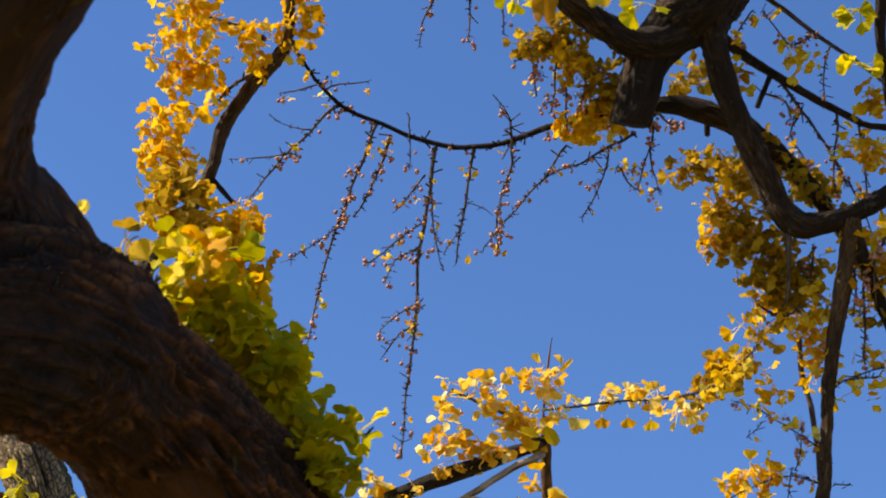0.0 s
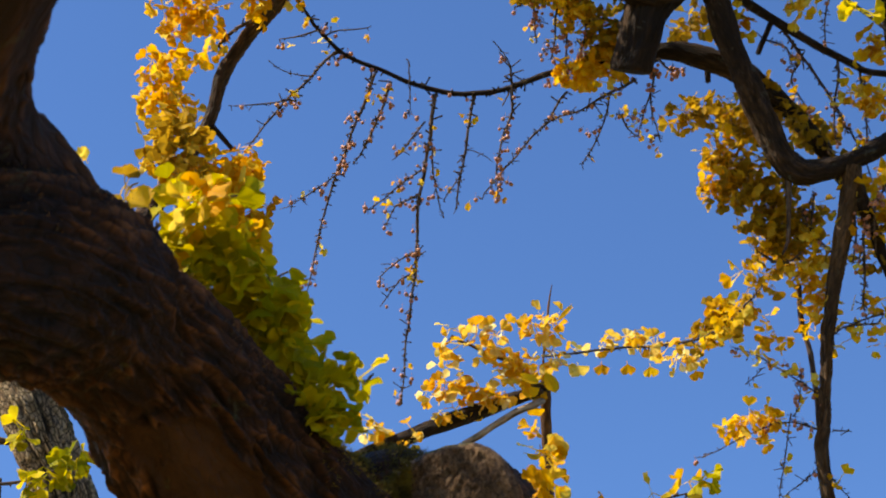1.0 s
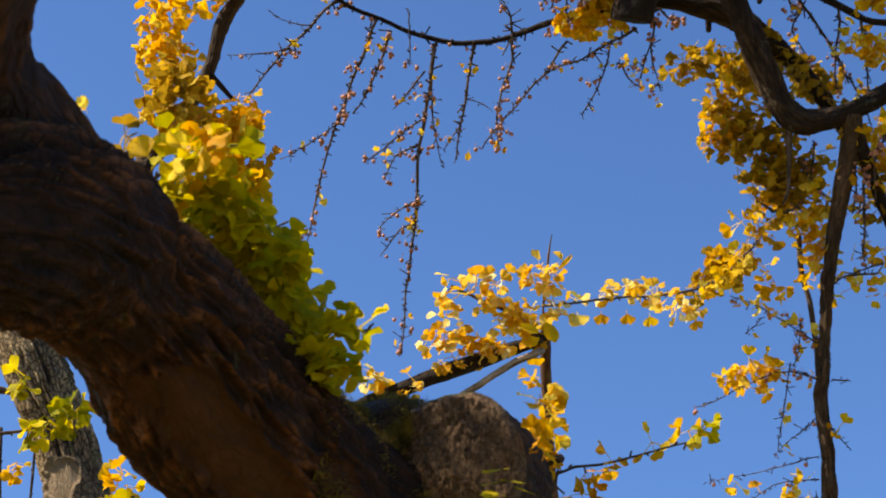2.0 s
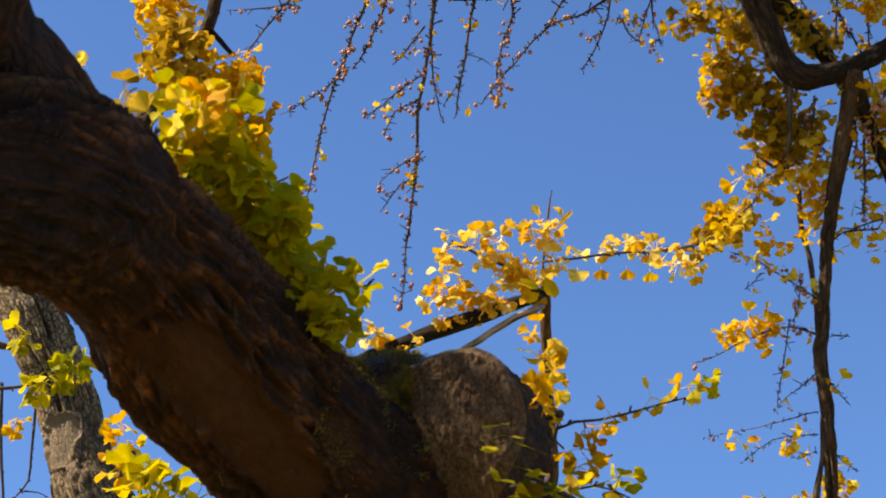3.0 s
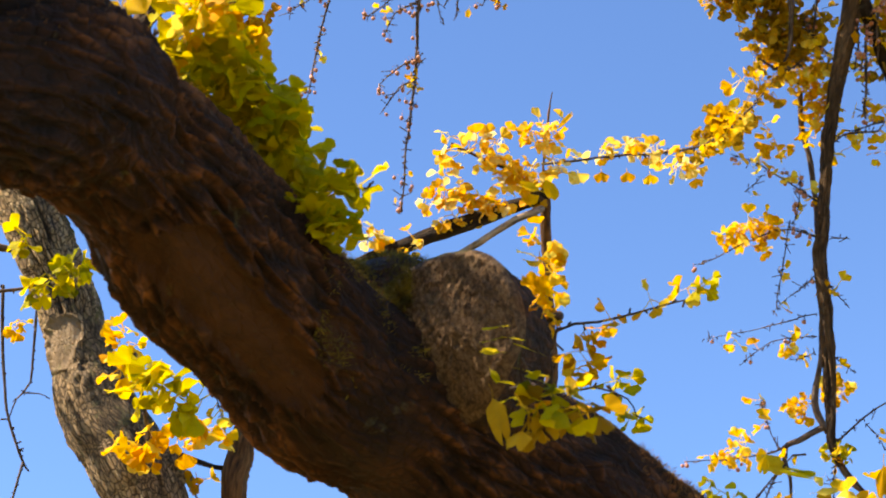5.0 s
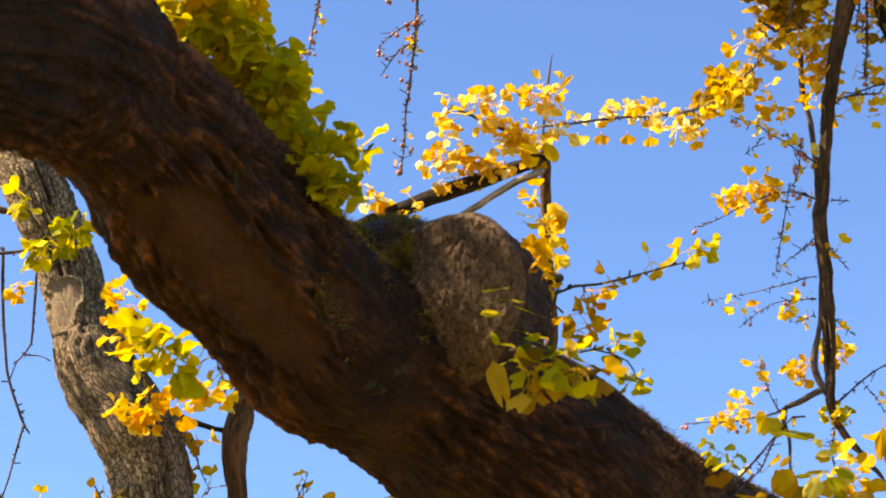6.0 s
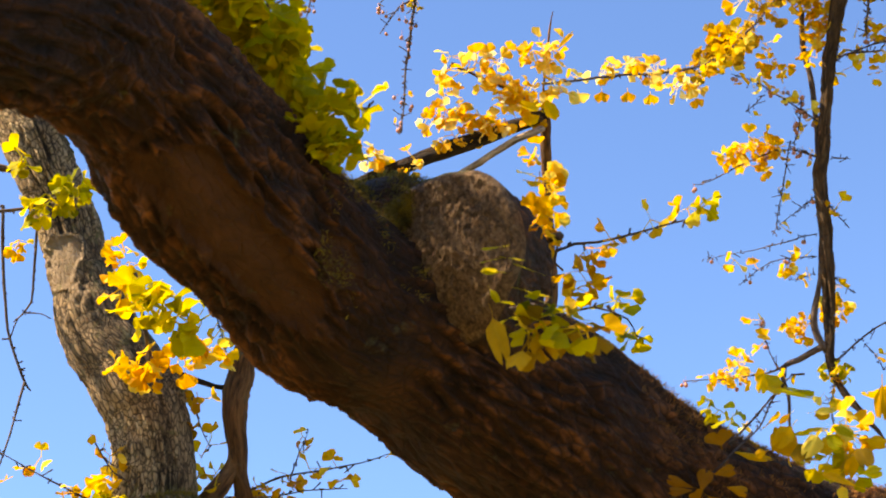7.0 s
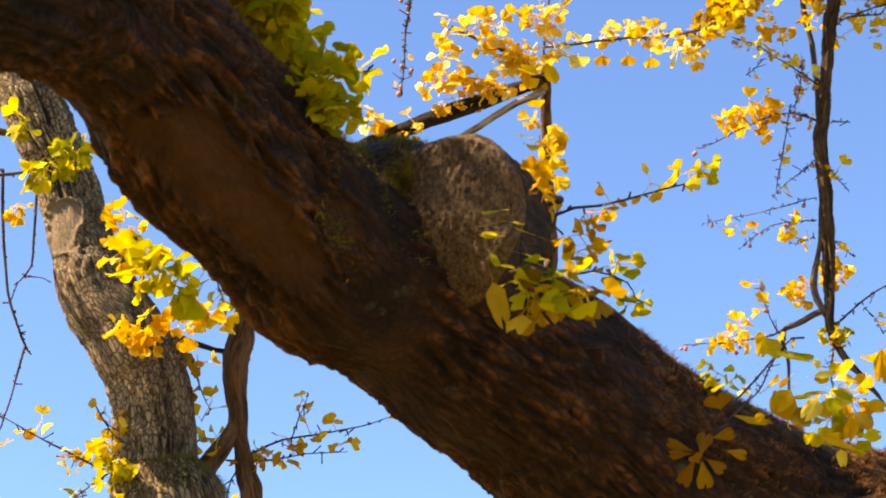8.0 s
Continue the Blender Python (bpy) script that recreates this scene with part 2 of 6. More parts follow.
def tube(name, points, mat, step=0.05, sides=10, wobble=0.0, furrow=0.0, knots=0.0, seed=0, round_end=True, ridge=1.0, bulge=1.0, stretch=1.0, scars=(), flow=2.2, rough=0.62, lengthwise=0.22):
    """A limb: a tapered tube along a spine. wobble bends it, furrow cuts bark ridges along it, knots swell it; scars are
    bare places (x, y, z, half length, half width) where the outer bark is gone."""
    s = spine(points, step)
    n = len(s)
    if wobble:
        for i in range(1, n - 1):
            v = noise.noise_vector(Vector(s[i, :3]) * (0.35 / max(step, 0.02)) + Vector((seed * 3.1, 0, 0)))
            s[i, :3] += np.array(v) * wobble
    along = np.gradient(s[:, :3], axis=0)
    along /= np.linalg.norm(along, axis=1)[:, None] + 1e-9
    side = np.cross(along[0], (0.3, 0.9, 0.2))
    side /= np.linalg.norm(side)
    run, verts, grain, relief_shades, worn = 0.0, [], [], [], []
    for i in range(n):
        side = side - along[i] * np.dot(side, along[i])
        side /= np.linalg.norm(side)
        up = np.cross(along[i], side)
        if i:
            run += np.linalg.norm(s[i, :3] - s[i - 1, :3])
        r = s[i, 3]
        if knots:
            r *= 1 + knots * noise.noise((run * 3.1 / max(r * 8, 0.1), seed, 0.5))
        for j in range(sides):
            a = 2 * math.pi * j / sides
            c, d = math.cos(a), math.sin(a)
            rr, relief_shade = r, 0.5
            if furrow:
                q = Vector((c * r * 9, d * r * 9, run * 2.2 + seed))
                swell = noise.fractal(q, 0.8, 2.1, 3)
                w = Vector((c * r * 46 * ridge + flow * swell, d * r * 46 * ridge + (flow - 2.2) * swell, run * 9 * ridge / stretch + 1.5 * swell + seed))
                crest = 1 - abs(noise.noise(w)) * 2.6
                chip = noise.fractal(w * 2.6, 0.9, 2.1, 3)
                zone = noise.noise(Vector((c * r * 5.5, d * r * 5.5, run * 3.3 + 2.7 * seed)))
                bare = min(1.0, max(0.12, rough + 1.6 * zone))
                gone = 0.0
                if scars:
                    on = s[i, :3] + side * (c * r) + up * (d * r)
                    for x, y, z, half, wide in scars:
                        v = on - np.array((x, y, z))
                        lo = float(np.dot(v, along[i]))
                        ac2 = float(np.dot(v, v)) - lo * lo
                        if abs(lo) < 2 * half and ac2 < 4 * wide * wide:
                            e = (lo / half) ** 2 + ac2 / wide ** 2 + 0.55 * noise.noise(Vector(on) * 16) + 0.3 * noise.noise(Vector(on) * 47)
                            gone = max(gone, min(1.0, max(0.0, (1.1 - e) / 0.3)))
                    bare *= 1 - 0.86 * gone
                    swell *= 1 - 0.5 * gone
                    rr += furrow * (4 * gone * (1 - gone) * 0.9 - 0.5 * gone)
                rr += furrow * (1.3 * bulge * swell + bare * (1.5 * crest * abs(crest) + 0.6 * chip) - 0.5)
                # colour value follows the relief, so furrow shade is painted in
                relief_shade = 0.47 + bare * (0.26 * crest * abs(crest) + 0.28 * chip) + 0.12 * swell + 0.08 * zone
            verts.append(s[i, :3] + side * (c * rr) + up * (d * rr))
            grain.append((c * r + seed, d * r, run * lengthwise))
            relief_shades.append(relief_shade)
            worn.append(gone if furrow else 0.0)
    faces = [(i * sides + j, i * sides + (j + 1) % sides, (i + 1) * sides + (j + 1) % sides, (i + 1) * sides + j)
             for i in range(n - 1) for j in range(sides)]
    for row, way in ((0, -1), (n - 1, 1)):
        tip = len(verts)
        verts.append(s[row, :3] + way * along[row] * s[row, 3] * (0.6 if round_end else 0.05))
        grain.append((seed, 0, run * lengthwise if row else 0))
        relief_shades.append(0.5)
        worn.append(0.0)
        for j in range(sides):
            a, b = row * sides + j, row * sides + (j + 1) % sides
            faces.append((b, a, tip) if way < 0 else (a, b, tip))
    return mesh_from(name, [tuple(v) for v in verts], faces, mat, "grain", grain, relief_shades=relief_shades if furrow else None, bare=worn if scars else None)


def fan_leaf(seed, lobed=False, short=0.0):
    """One ginkgo leaf, 1 wide: stalk from the origin, a fan with a notch, waved and cupped."""
    r = random.Random(seed)
    half, notch, cup, wave = r.uniform(52, 82), r.uniform(0.04, 0.34), r.uniform(-0.85, 0.85), r.uniform(0.03, 0.08)
    if lobed:
        half, notch = r.uniform(24, 36), r.uniform(0.08, 0.3)
    stalk, steps = short or r.uniform(0.35, 0.6), 15
    verts, fan, faces = [], [], []
    bend = r.uniform(-0.15, 0.15)
    for k in range(3):
        t = k / 2
        for sgn in (-1, 1):
            verts.append((sgn * 0.018 + bend * t * (1 - t), t * stalk, 0.02 * sgn))
            fan.append((0, 0, 0))
    faces += [(0, 1, 3, 2), (2, 3, 5, 4)]
    size = 0.5 / math.sin(radians(min(half, 80)))
    base = len(verts)
    verts.append((0, stalk, 0))
    fan.append((0, 0, 0))
    curl = r.uniform(-0.25, 0.25)
    for f in (0.4, 0.75, 1.0):
        for i in range(steps):
            u = 2 * i / (steps - 1) - 1
            a = radians(half) * u
            rad = size * (1 + 0.035 * math.sin(9 * u + seed) + 0.025 * math.sin(17 * u + 2 * seed))
            if f > 0.7:
                rad *= 1 - notch * (1 if f == 1 else 0.35) * math.exp(-(u / (0.13 if lobed else 0.1)) ** 2)
            rad *= 1 - 0.2 * abs(u) ** 4 * f
            x, y = math.sin(a) * rad * f, math.cos(a) * rad * f
            z = cup * (x * x * 1.6 + 0.25 * y * y) + curl * y * y + wave * f * f * math.sin(6.5 * u + 2.2 * seed)
            verts.append((x, stalk + y, z))
            fan.append((u * 3, f, 0))
    for i in range(steps - 1):
        faces.append((base, base + 2 + i, base + 1 + i))
        for k in range(2):
            a = base + 1 + k * steps + i
            faces.append((a, a + 1, a + 1 + steps, a + steps))
    return verts, faces, fan


LEAF_SHAPES = [fan_leaf(k) for k in range(12)] + [fan_leaf(k, True) for k in range(4)]
LEAF_SHAPES += [fan_leaf(k, False, 0.16) for k in range(12)] + [fan_leaf(k, True, 0.16) for k in range(4)]      # short-stalked
leaf_meshes = {}
joined = {}
parts_made = {}


def leaf_pose(place, out, size, r, flat=0.3):
    """A leaf on its stalk at place, reaching along out and drooping a little."""
    y = Vector(out).normalized()
    z = y.cross(Vector((r.gauss(0, 1), r.gauss(0, 1), r.gauss(0, 1))))
    z = z.normalized() if z.length > 1e-6 else Vector((0, 0, 1))
    up = Vector((0, 0, 1)) - y * y.z                  # blades turn towards the light
    z = z.lerp(up if z.z >= 0 else -up, flat)
    z = (z - y * z.dot(y)).normalized()
    x = y.cross(z)
    m = Matrix((x, y, z)).transposed().to_4x4()
    return Matrix.Translation(place) @ m @ Matrix.Scale(size, 4)


def put_leaf(tree, parent, kind, m, r, single, lobed=False, shape=None):
    k = shape if shape is not None else 12 + r.randrange(4) if lobed else r.randrange(12)
    if single and parts_made.get(tree.name, 0) < 300:
        parts_made[tree.name] = parts_made.get(tree.name, 0) + 1
        if (kind, k) not in leaf_meshes:
            v, f, fan = LEAF_SHAPES[k]
            leaf_meshes[kind, k] = mesh_from("leaf", v, f, LEAF[kind][0], "fan", fan)
        ob = child("leaf", leaf_meshes[kind, k], parent)
        ob.matrix_basis = m
    else:
        joined.setdefault((tree.name, kind), []).append((k, m))


def leafy(tree, parent, points, count, size, kind, single=False, droop=0.5, seed=1, rosette=4, lobed=False, flat=0.3):
    """Leaves in rosettes round a line of (x, y, z, reach)."""
    r = random.Random(seed * 977 + count)
    s = spine(points, 0.03)
    gaps = np.linalg.norm(np.diff(s[:, :3], axis=0), axis=1)
    where = np.concatenate([[0], np.cumsum(gaps)])
    made = 0
    while made < count:
        d = r.random() * where[-1]
        i = min(int(np.searchsorted(where, d)), len(s) - 1)
        reach = s[i, 3]
        v = Vector((r.gauss(0, 1), r.gauss(0, 1), r.gauss(0, 1))).normalized() * (r.random() ** 0.45) * reach
        hub = Vector(s[i, :3]) + v
        for _ in range(r.randint(max(1, rosette - 2), rosette + 1)):
            out = Vector((r.gauss(0, 1), r.gauss(0, 0.9), r.gauss(0, 0.8) - droop))
            put_leaf(tree, parent, kind, leaf_pose(hub, out, size * r.uniform(0.72, 1.18), r, flat), r, single, lobed)
            made += 1


def big_leaf(tree, kind, hub, tip, wide, face, lobed=False, seed=1):
    """One leaf set by hand: stalk at hub, edge at tip, its blade turned to face."""
    r = random.Random(seed)
    hub, y = Vector(hub), Vector(tip) - Vector(hub)
    z = Vector(face)
    z = (z - y * (z.dot(y) / y.length_squared)).normalized()
    x = y.normalized().cross(z)
    k = 28 + r.randrange(4) if lobed else 16 + r.randrange(12)
    stalk, top = LEAF_SHAPES[k][0][6][1], max(q[1] for q in LEAF_SHAPES[k][0])
    y = y / (top - stalk)
    m = Matrix((x * wide, y, z * wide)).transposed().to_4x4()
    put_leaf(tree, tree, kind, Matrix.Translation(hub - y * stalk) @ m, r, True, shape=k)


def join_leaves():
    for (tree_name, kind), rows in joined.items():
        verts, faces, fan = [], [], []
        for k, m in rows:
            v, f, uv = LEAF_SHAPES[k]
            base = len(verts)
            verts += [tuple(m @ Vector(p)) for p in v]
            faces += [tuple(base + i for i in q) for q in f]
            fan += uv
        ob = child("foliage", mesh_from("foliage", verts, faces, LEAF[kind][1], "fan", fan), bpy.data.objects[tree_name])
        tagged(ob, label="crowd of small %s fan-shaped leaves" % {"gold": "golden", "straw": "pale yellow", "lime": "yellow-green"}.get(kind, kind), kind="stuff")


def join_fruit():
    """The fruits past those that hang as pieces of their own."""
    if not more_fruit:
        return
    bm = bmesh.new()
    for owner, m in more_fruit:
        first = len(bm.verts)
        bm.from_mesh(FRUIT_MESH)
        bm.verts.ensure_lookup_table()
        for v in bm.verts[first:]:
            v.co = m @ v.co
    me = bpy.data.meshes.new("fruit")
    bm.to_mesh(me)
    bm.free()
    me.materials.append(FRUIT)
    me.shade_smooth()
    tagged(child("fruit", me, more_fruit[0][0], "crowd of small orange-pink fruits on the twigs"), kind="stuff")


def fruit_mesh():
    bm = bmesh.new()
    bmesh.ops.create_icosphere(bm, subdivisions=2, radius=0.5)
    for v in bm.verts:
        v.co *= 1 + 0.05 * noise.noise(v.co * 3)
        v.co.z *= 1.08
        v.co.z -= 0.9
    ring = [bm.verts.new((0.05 * math.cos(t), 0.05 * math.sin(t), z)) for z in (0.9, -0.45) for t in (0, 2.1, 4.2)]
    for i in range(3):
        bm.faces.new((ring[i], ring[(i + 1) % 3], ring[3 + (i + 1) % 3], ring[3 + i]))
    me = bpy.data.meshes.new("fruit")
    bm.to_mesh(me)
    bm.free()
    me.materials.append(FRUIT)
    me.shade_smooth()
    return me


FRUIT_MESH = fruit_mesh()
fruit_count, more_fruit = {}, []


def twig(tree, points, label="", spurs=0, fruits=0, leaves=0, size=0.055, kind="gold", single=True, spur_length=0.016, side_twigs=0,
         mat=None, wobble=0.004, seed=0, fruit_size=0.0148, reach=0.03, name="twig"):
    """A twig with its knobbly spurs as one part; its leaves and fruits hang from it as pieces."""
    r = random.Random(seed * 131 + 17)
    mat = mat or BARK_TWIG
    main = tube(name, points, mat, 0.035, 7, wobble, seed=seed, knots=0.12)
    s = spine(points, 0.02)
    bm = bmesh.new()
    bm.from_mesh(main)
    lines = [s]
    total = np.linalg.norm(np.diff(s[:, :3], axis=0), axis=1).sum()
    for k in range(side_twigs):
        i = int(len(s) * r.uniform(0.12, 0.92))
        a = s[i]
        way = Vector((r.gauss(0, 1), r.gauss(0, 0.5), r.uniform(-1.0, 0.15))).normalized()
        length = total * r.uniform(0.1, 0.26)
        b = a[:3] + np.array(way) * length * 0.5 + np.array((0, 0, 0.01))
        c = a[:3] + np.array(way) * length + np.array((0, 0, -0.18 * length))
        q = [(*a[:3], a[3] * 0.55), (*b, a[3] * 0.45), (*c, a[3] * 0.3)]
        bm.from_mesh(tube("t", q, mat, 0.03, 5, wobble, seed=seed + k))
        lines.append(spine(q, 0.02))
    ends = []
    weights = [len(q) for q in lines]
    for k in range(int(spurs * 2.5)):
        line = r.choices(lines, weights)[0]
        a = line[r.randrange(len(line))]
        way = Vector((r.gauss(0, 1), r.gauss(0, 1), r.gauss(-0.1, 0.7))).normalized()
        length = spur_length * (r.uniform(0.35, 1.0) if r.random() < 0.85 else r.uniform(1.2, 2.4))
        e = a[:3] + np.array(way) * length
        w = max(0.002, min(0.004, a[3] * 0.7))
        bm.from_mesh(tube("t", [(*a[:3], w), (*((a[:3] + e) / 2), w * 0.8), (*e, w * r.uniform(0.7, 1.15))], mat, 0.02, 5))
        ends.append(Vector(e))
    me = main
    bm.to_mesh(me)
    bm.free()
    if "grain" not in me.attributes:
        me.attributes.new("grain", "FLOAT_VECTOR", "POINT")
    me.shade_smooth()
    ob = child(name, me, tree, label)
    at = None
    for k in range(int(fruits * 1.3)):
        if at is not None and r.random() < 0.4:
            at = at + Vector((r.gauss(0, 0.01), r.gauss(0, 0.01), r.gauss(-0.004, 0.008)))
        elif ends and r.random() < 0.85:
            at = r.choice(ends)
        else:
            line = r.choice(lines)
            at = Vector(line[r.randrange(len(line))][:3])
        at = at + Vector((r.gauss(0, 0.008), r.gauss(0, 0.008), r.gauss(0, 0.006)))
        fruit_count[tree.name] = fruit_count.get(tree.name, 0) + 1
        m = Matrix.Translation(at) @ pose(0, 0, 0, r.uniform(-35, 35), r.uniform(-35, 35), r.uniform(0, 360)) @ Matrix.Scale(fruit_size * r.uniform(0.8, 1.15), 4)
        if fruit_count[tree.name] <= 300:
            child("fruit", FRUIT_MESH, ob).matrix_basis = m
        else:
            more_fruit.append((tree, m))
    made = 0
    while made < leaves:
        if ends and r.random() < 0.6:
            hub = r.choice(ends)
        else:
            line = r.choices(lines, weights)[0]
            hub = Vector(line[r.randrange(len(line))][:3])
        hub = hub + Vector((r.gauss(0, 1), r.gauss(0, 1), r.gauss(0, 1))) * reach * 0.5
        for _ in range(r.randint(1, 4)):
            out = Vector((r.gauss(0, 1), r.gauss(0, 0.9), r.gauss(0, 0.8) - 0.5))
            put_leaf(tree, ob, kind, leaf_pose(hub, out, size * r.uniform(0.75, 1.15), r), r, single)
            made += 1
    return ob


def limb(tree, points, label, mat, name="limb", step=0.04, sides=20, wobble=0.008, furrow=0.004, knots=0.08, seed=1, round_end=True, ridge=1.0, bulge=1.0, stretch=1.0, scars=(), flow=2.2, rough=0.62, lengthwise=0.22):
    return child(name, tube(name, points, mat, step, sides, wobble, furrow, knots, seed, round_end, ridge, bulge, stretch, scars, flow, rough, lengthwise), tree, label)


# ---------------------------------------------------------------- ground and trees
bm = bmesh.new()
bmesh.ops.create_grid(bm, x_segments=40, y_segments=40, size=1500)
me = bpy.data.meshes.new("ground")
bm.to_mesh(me)
bm.free()
me.materials.append(ground_material())
tagged(new("ground", me), "unseen short grass thickly strewn with fallen golden leaves", "ground", kind="structure")

NEAR = tagged(new("ginkgo_tree"), "old ginkgo with a thick dark furrowed limb and a sawn-off stub", "tree", "old ginkgo trees")
GREY = tagged(new("ginkgo_tree"), "grey-barked ginkgo with crooked sunlit trunk and yellow leaves", "tree", "old ginkgo trees")
FAR = tagged(new("ginkgo_tree"), "ginkgo with drooping dark limbs, fruiting twigs and golden leaves", "tree", "old ginkgo trees")

# the thick near limb, its upright fork and the trunk that bears it
MAIN_LIMB = limb(NEAR, [(-0.678, 1.645, 2.618, 0.0845), (-0.578, 1.711, 2.672, 0.1020), (-0.510, 1.818, 2.728, 0.1173), (-0.445, 1.951, 2.774, 0.1187), (-0.406, 2.045, 2.768, 0.1031), (-0.364, 2.128, 2.760, 0.1126), (-0.313, 2.265, 2.729, 0.1272), (-0.234, 2.402, 2.696, 0.1280), (-0.165, 2.512, 2.655, 0.1373), (-0.067, 2.620, 2.641, 0.1352), (0.041, 2.722, 2.600, 0.1573), (0.146, 2.816, 2.565, 0.1695), (0.234, 2.902, 2.510, 0.1733), (0.335, 2.992, 2.455, 0.1899), (0.534, 3.117, 2.392, 0.2016), (0.665, 3.171, 2.369, 0.2035), (0.887, 3.226, 2.308, 0.2090), (1.051, 3.240, 2.150, 0.2133)], "thick leaning limb with dark furrowed reddish-brown bark", BARK_NEAR, step=0.005, sides=250, furrow=0.008, bulge=0.6, ridge=1.05, stretch=1.5, flow=2.4, rough=0.85, lengthwise=0.62, wobble=0.0, knots=0.02, scars=[(-0.278, 2.2, 2.618, 0.16, 0.055), (-0.226, 2.314, 2.597, 0.12, 0.045), (-0.366, 2.091, 2.631, 0.07, 0.03), (-0.14, 2.358, 2.637, 0.06, 0.03)], seed=1)
limb(NEAR, [(-0.448, 2.031, 2.876, 0.0600), (-0.486, 1.937, 2.876, 0.0710), (-0.507, 1.870, 2.875, 0.0750), (-0.523, 1.799, 2.864, 0.0740), (-0.523, 1.704, 2.855, 0.0710), (-0.507, 1.618, 2.839, 0.0690), (-0.442, 1.425, 2.777, 0.0632), (-0.395, 1.351, 2.786, 0.0585), (-0.323, 1.251, 2.795, 0.0518), (-0.234, 1.150, 2.830, 0.0426)], "upright fork of the limb, bark in deep shade", BARK_NEAR, stretch=1.9, step=0.01, sides=90, furrow=0.005, bulge=0.6, wobble=0.0, knots=0.03, seed=2)
limb(NEAR, [(1.13, 3.22, 1.82, 0.2), (1.3, 3.25, 1.45, 0.23), (1.4, 3.27, 0.9, 0.27), (1.44, 3.28, 0.3, 0.33), (1.45, 3.28, -0.05, 0.42)], "broad furrowed trunk", BARK_NEAR, name="trunk", step=0.03, sides=48, furrow=0.01, seed=91)
COLLAR = limb(NEAR, [(-0.219, 2.503, 2.796, 0.0375), (-0.173, 2.549, 2.802, 0.0466), (-0.125, 2.594, 2.804, 0.0602), (-0.071, 2.633, 2.820, 0.0766), (-0.016, 2.684, 2.806, 0.0751)], "bark collar swelling round the cut stub", BARK_NEAR, stretch=1.5, step=0.008, sides=110, furrow=0.006, wobble=0.0, knots=0.02, flow=4.0, seed=3)

def cut_stub(parent, at, wide, high, depth, facing):
    """The sawn-off stub: a swollen bark collar that flares into the limb, and a rough, weathered cut face with a worn rim."""
    sides = 280
    z = Vector(facing).normalized()
    x = Vector((1, 0, 0))
    x = (x - z * x.dot(z)).normalized()
    y = z.cross(x)
    made = []
    for name, rings in (("stub_collar", 70), ("cut_face", 120)):
        verts, grain, relief_shades = [], [], []
        for i in range(rings):
            k = i / (rings - 1)
            for j in range(sides):
                a = 2 * math.pi * j / sides
                c, s = math.cos(a), math.sin(a)
                edge = (abs(c) ** 2.3 + abs(s) ** 2.3) ** (-1 / 2.3) * (1 + 0.14 * max(0.0, 0.8 * c - 0.6 * s) ** 2) + 0.045 * noise.noise((c * 1.3, s * 1.3, 4.0)) + 0.018 * noise.noise((c * 5, s * 5, 1.0))
                low = max(0.0, 0.22 - 0.58 * c - 0.52 * s)
                low = low * low * (3 - 2 * low)
                if name == "stub_collar":
                    rad, h = 1.0 + 0.5 * low + (0.03 + 0.45 * low) * (1 - k) ** 1.6, -depth * (1 - k) - 0.009 - 0.065 * low * k
                    bark = noise.fractal((c * 9, s * 9, h * 25), 0.9, 2.1, 4)
                    rad += 0.04 * bark * (1 - k ** 3)
                    # collar relief also drives its colour: painted shade in the hollows
                    relief_shades.append(0.5 + 0.3 * bark)
                else:
                    rad = 1 - k
                    px, py = c * rad * wide, s * rad * high
                    h = -0.013 * max(0.0, (rad - 0.86) / 0.14) ** 2 + 0.004
                    h -= 0.069 * low * rad ** 2.6                     # the lower side rounds off into the limb
                    rad *= 1 + 0.5 * low * rad * rad
                    h += min(1.0, 8 * k) * (0.005 * noise.noise((px * 16, py * 16, 2.0)) + 0.003 * noise.fractal((px * 120, py * 70, 3.0), 0.7, 2.1, 4))
                p = Vector(at) + x * (c * rad * edge * wide) + y * (s * rad * edge * high) + z * h
                verts.append(tuple(p))
                grain.append((c * rad * wide * 1.4, s * rad * high * 1.1, h))
        faces = [(i * sides + j, i * sides + (j + 1) % sides, (i + 1) * sides + (j + 1) % sides, (i + 1) * sides + j)
                 for i in range(rings - 1) for j in range(sides)]
        if name == "stub_collar":
            me = mesh_from(name, verts, faces, BARK_COLLAR, "grain", grain, relief_shades=relief_shades)
            made.append(child(name, me, parent, "dark bark collar flaring into the limb"))
        else:
            me = mesh_from(name, verts, faces, STUB_WOOD, "grain", grain)
            made.append(child(name, me, parent, "weathered grey-brown sawn face of a removed branch"))
    return made


STUB_COLLAR, STUB = cut_stub(NEAR, (0.012, 2.459, 2.721), 0.094, 0.098, 0.13, (-0.313, -0.940, -0.131))


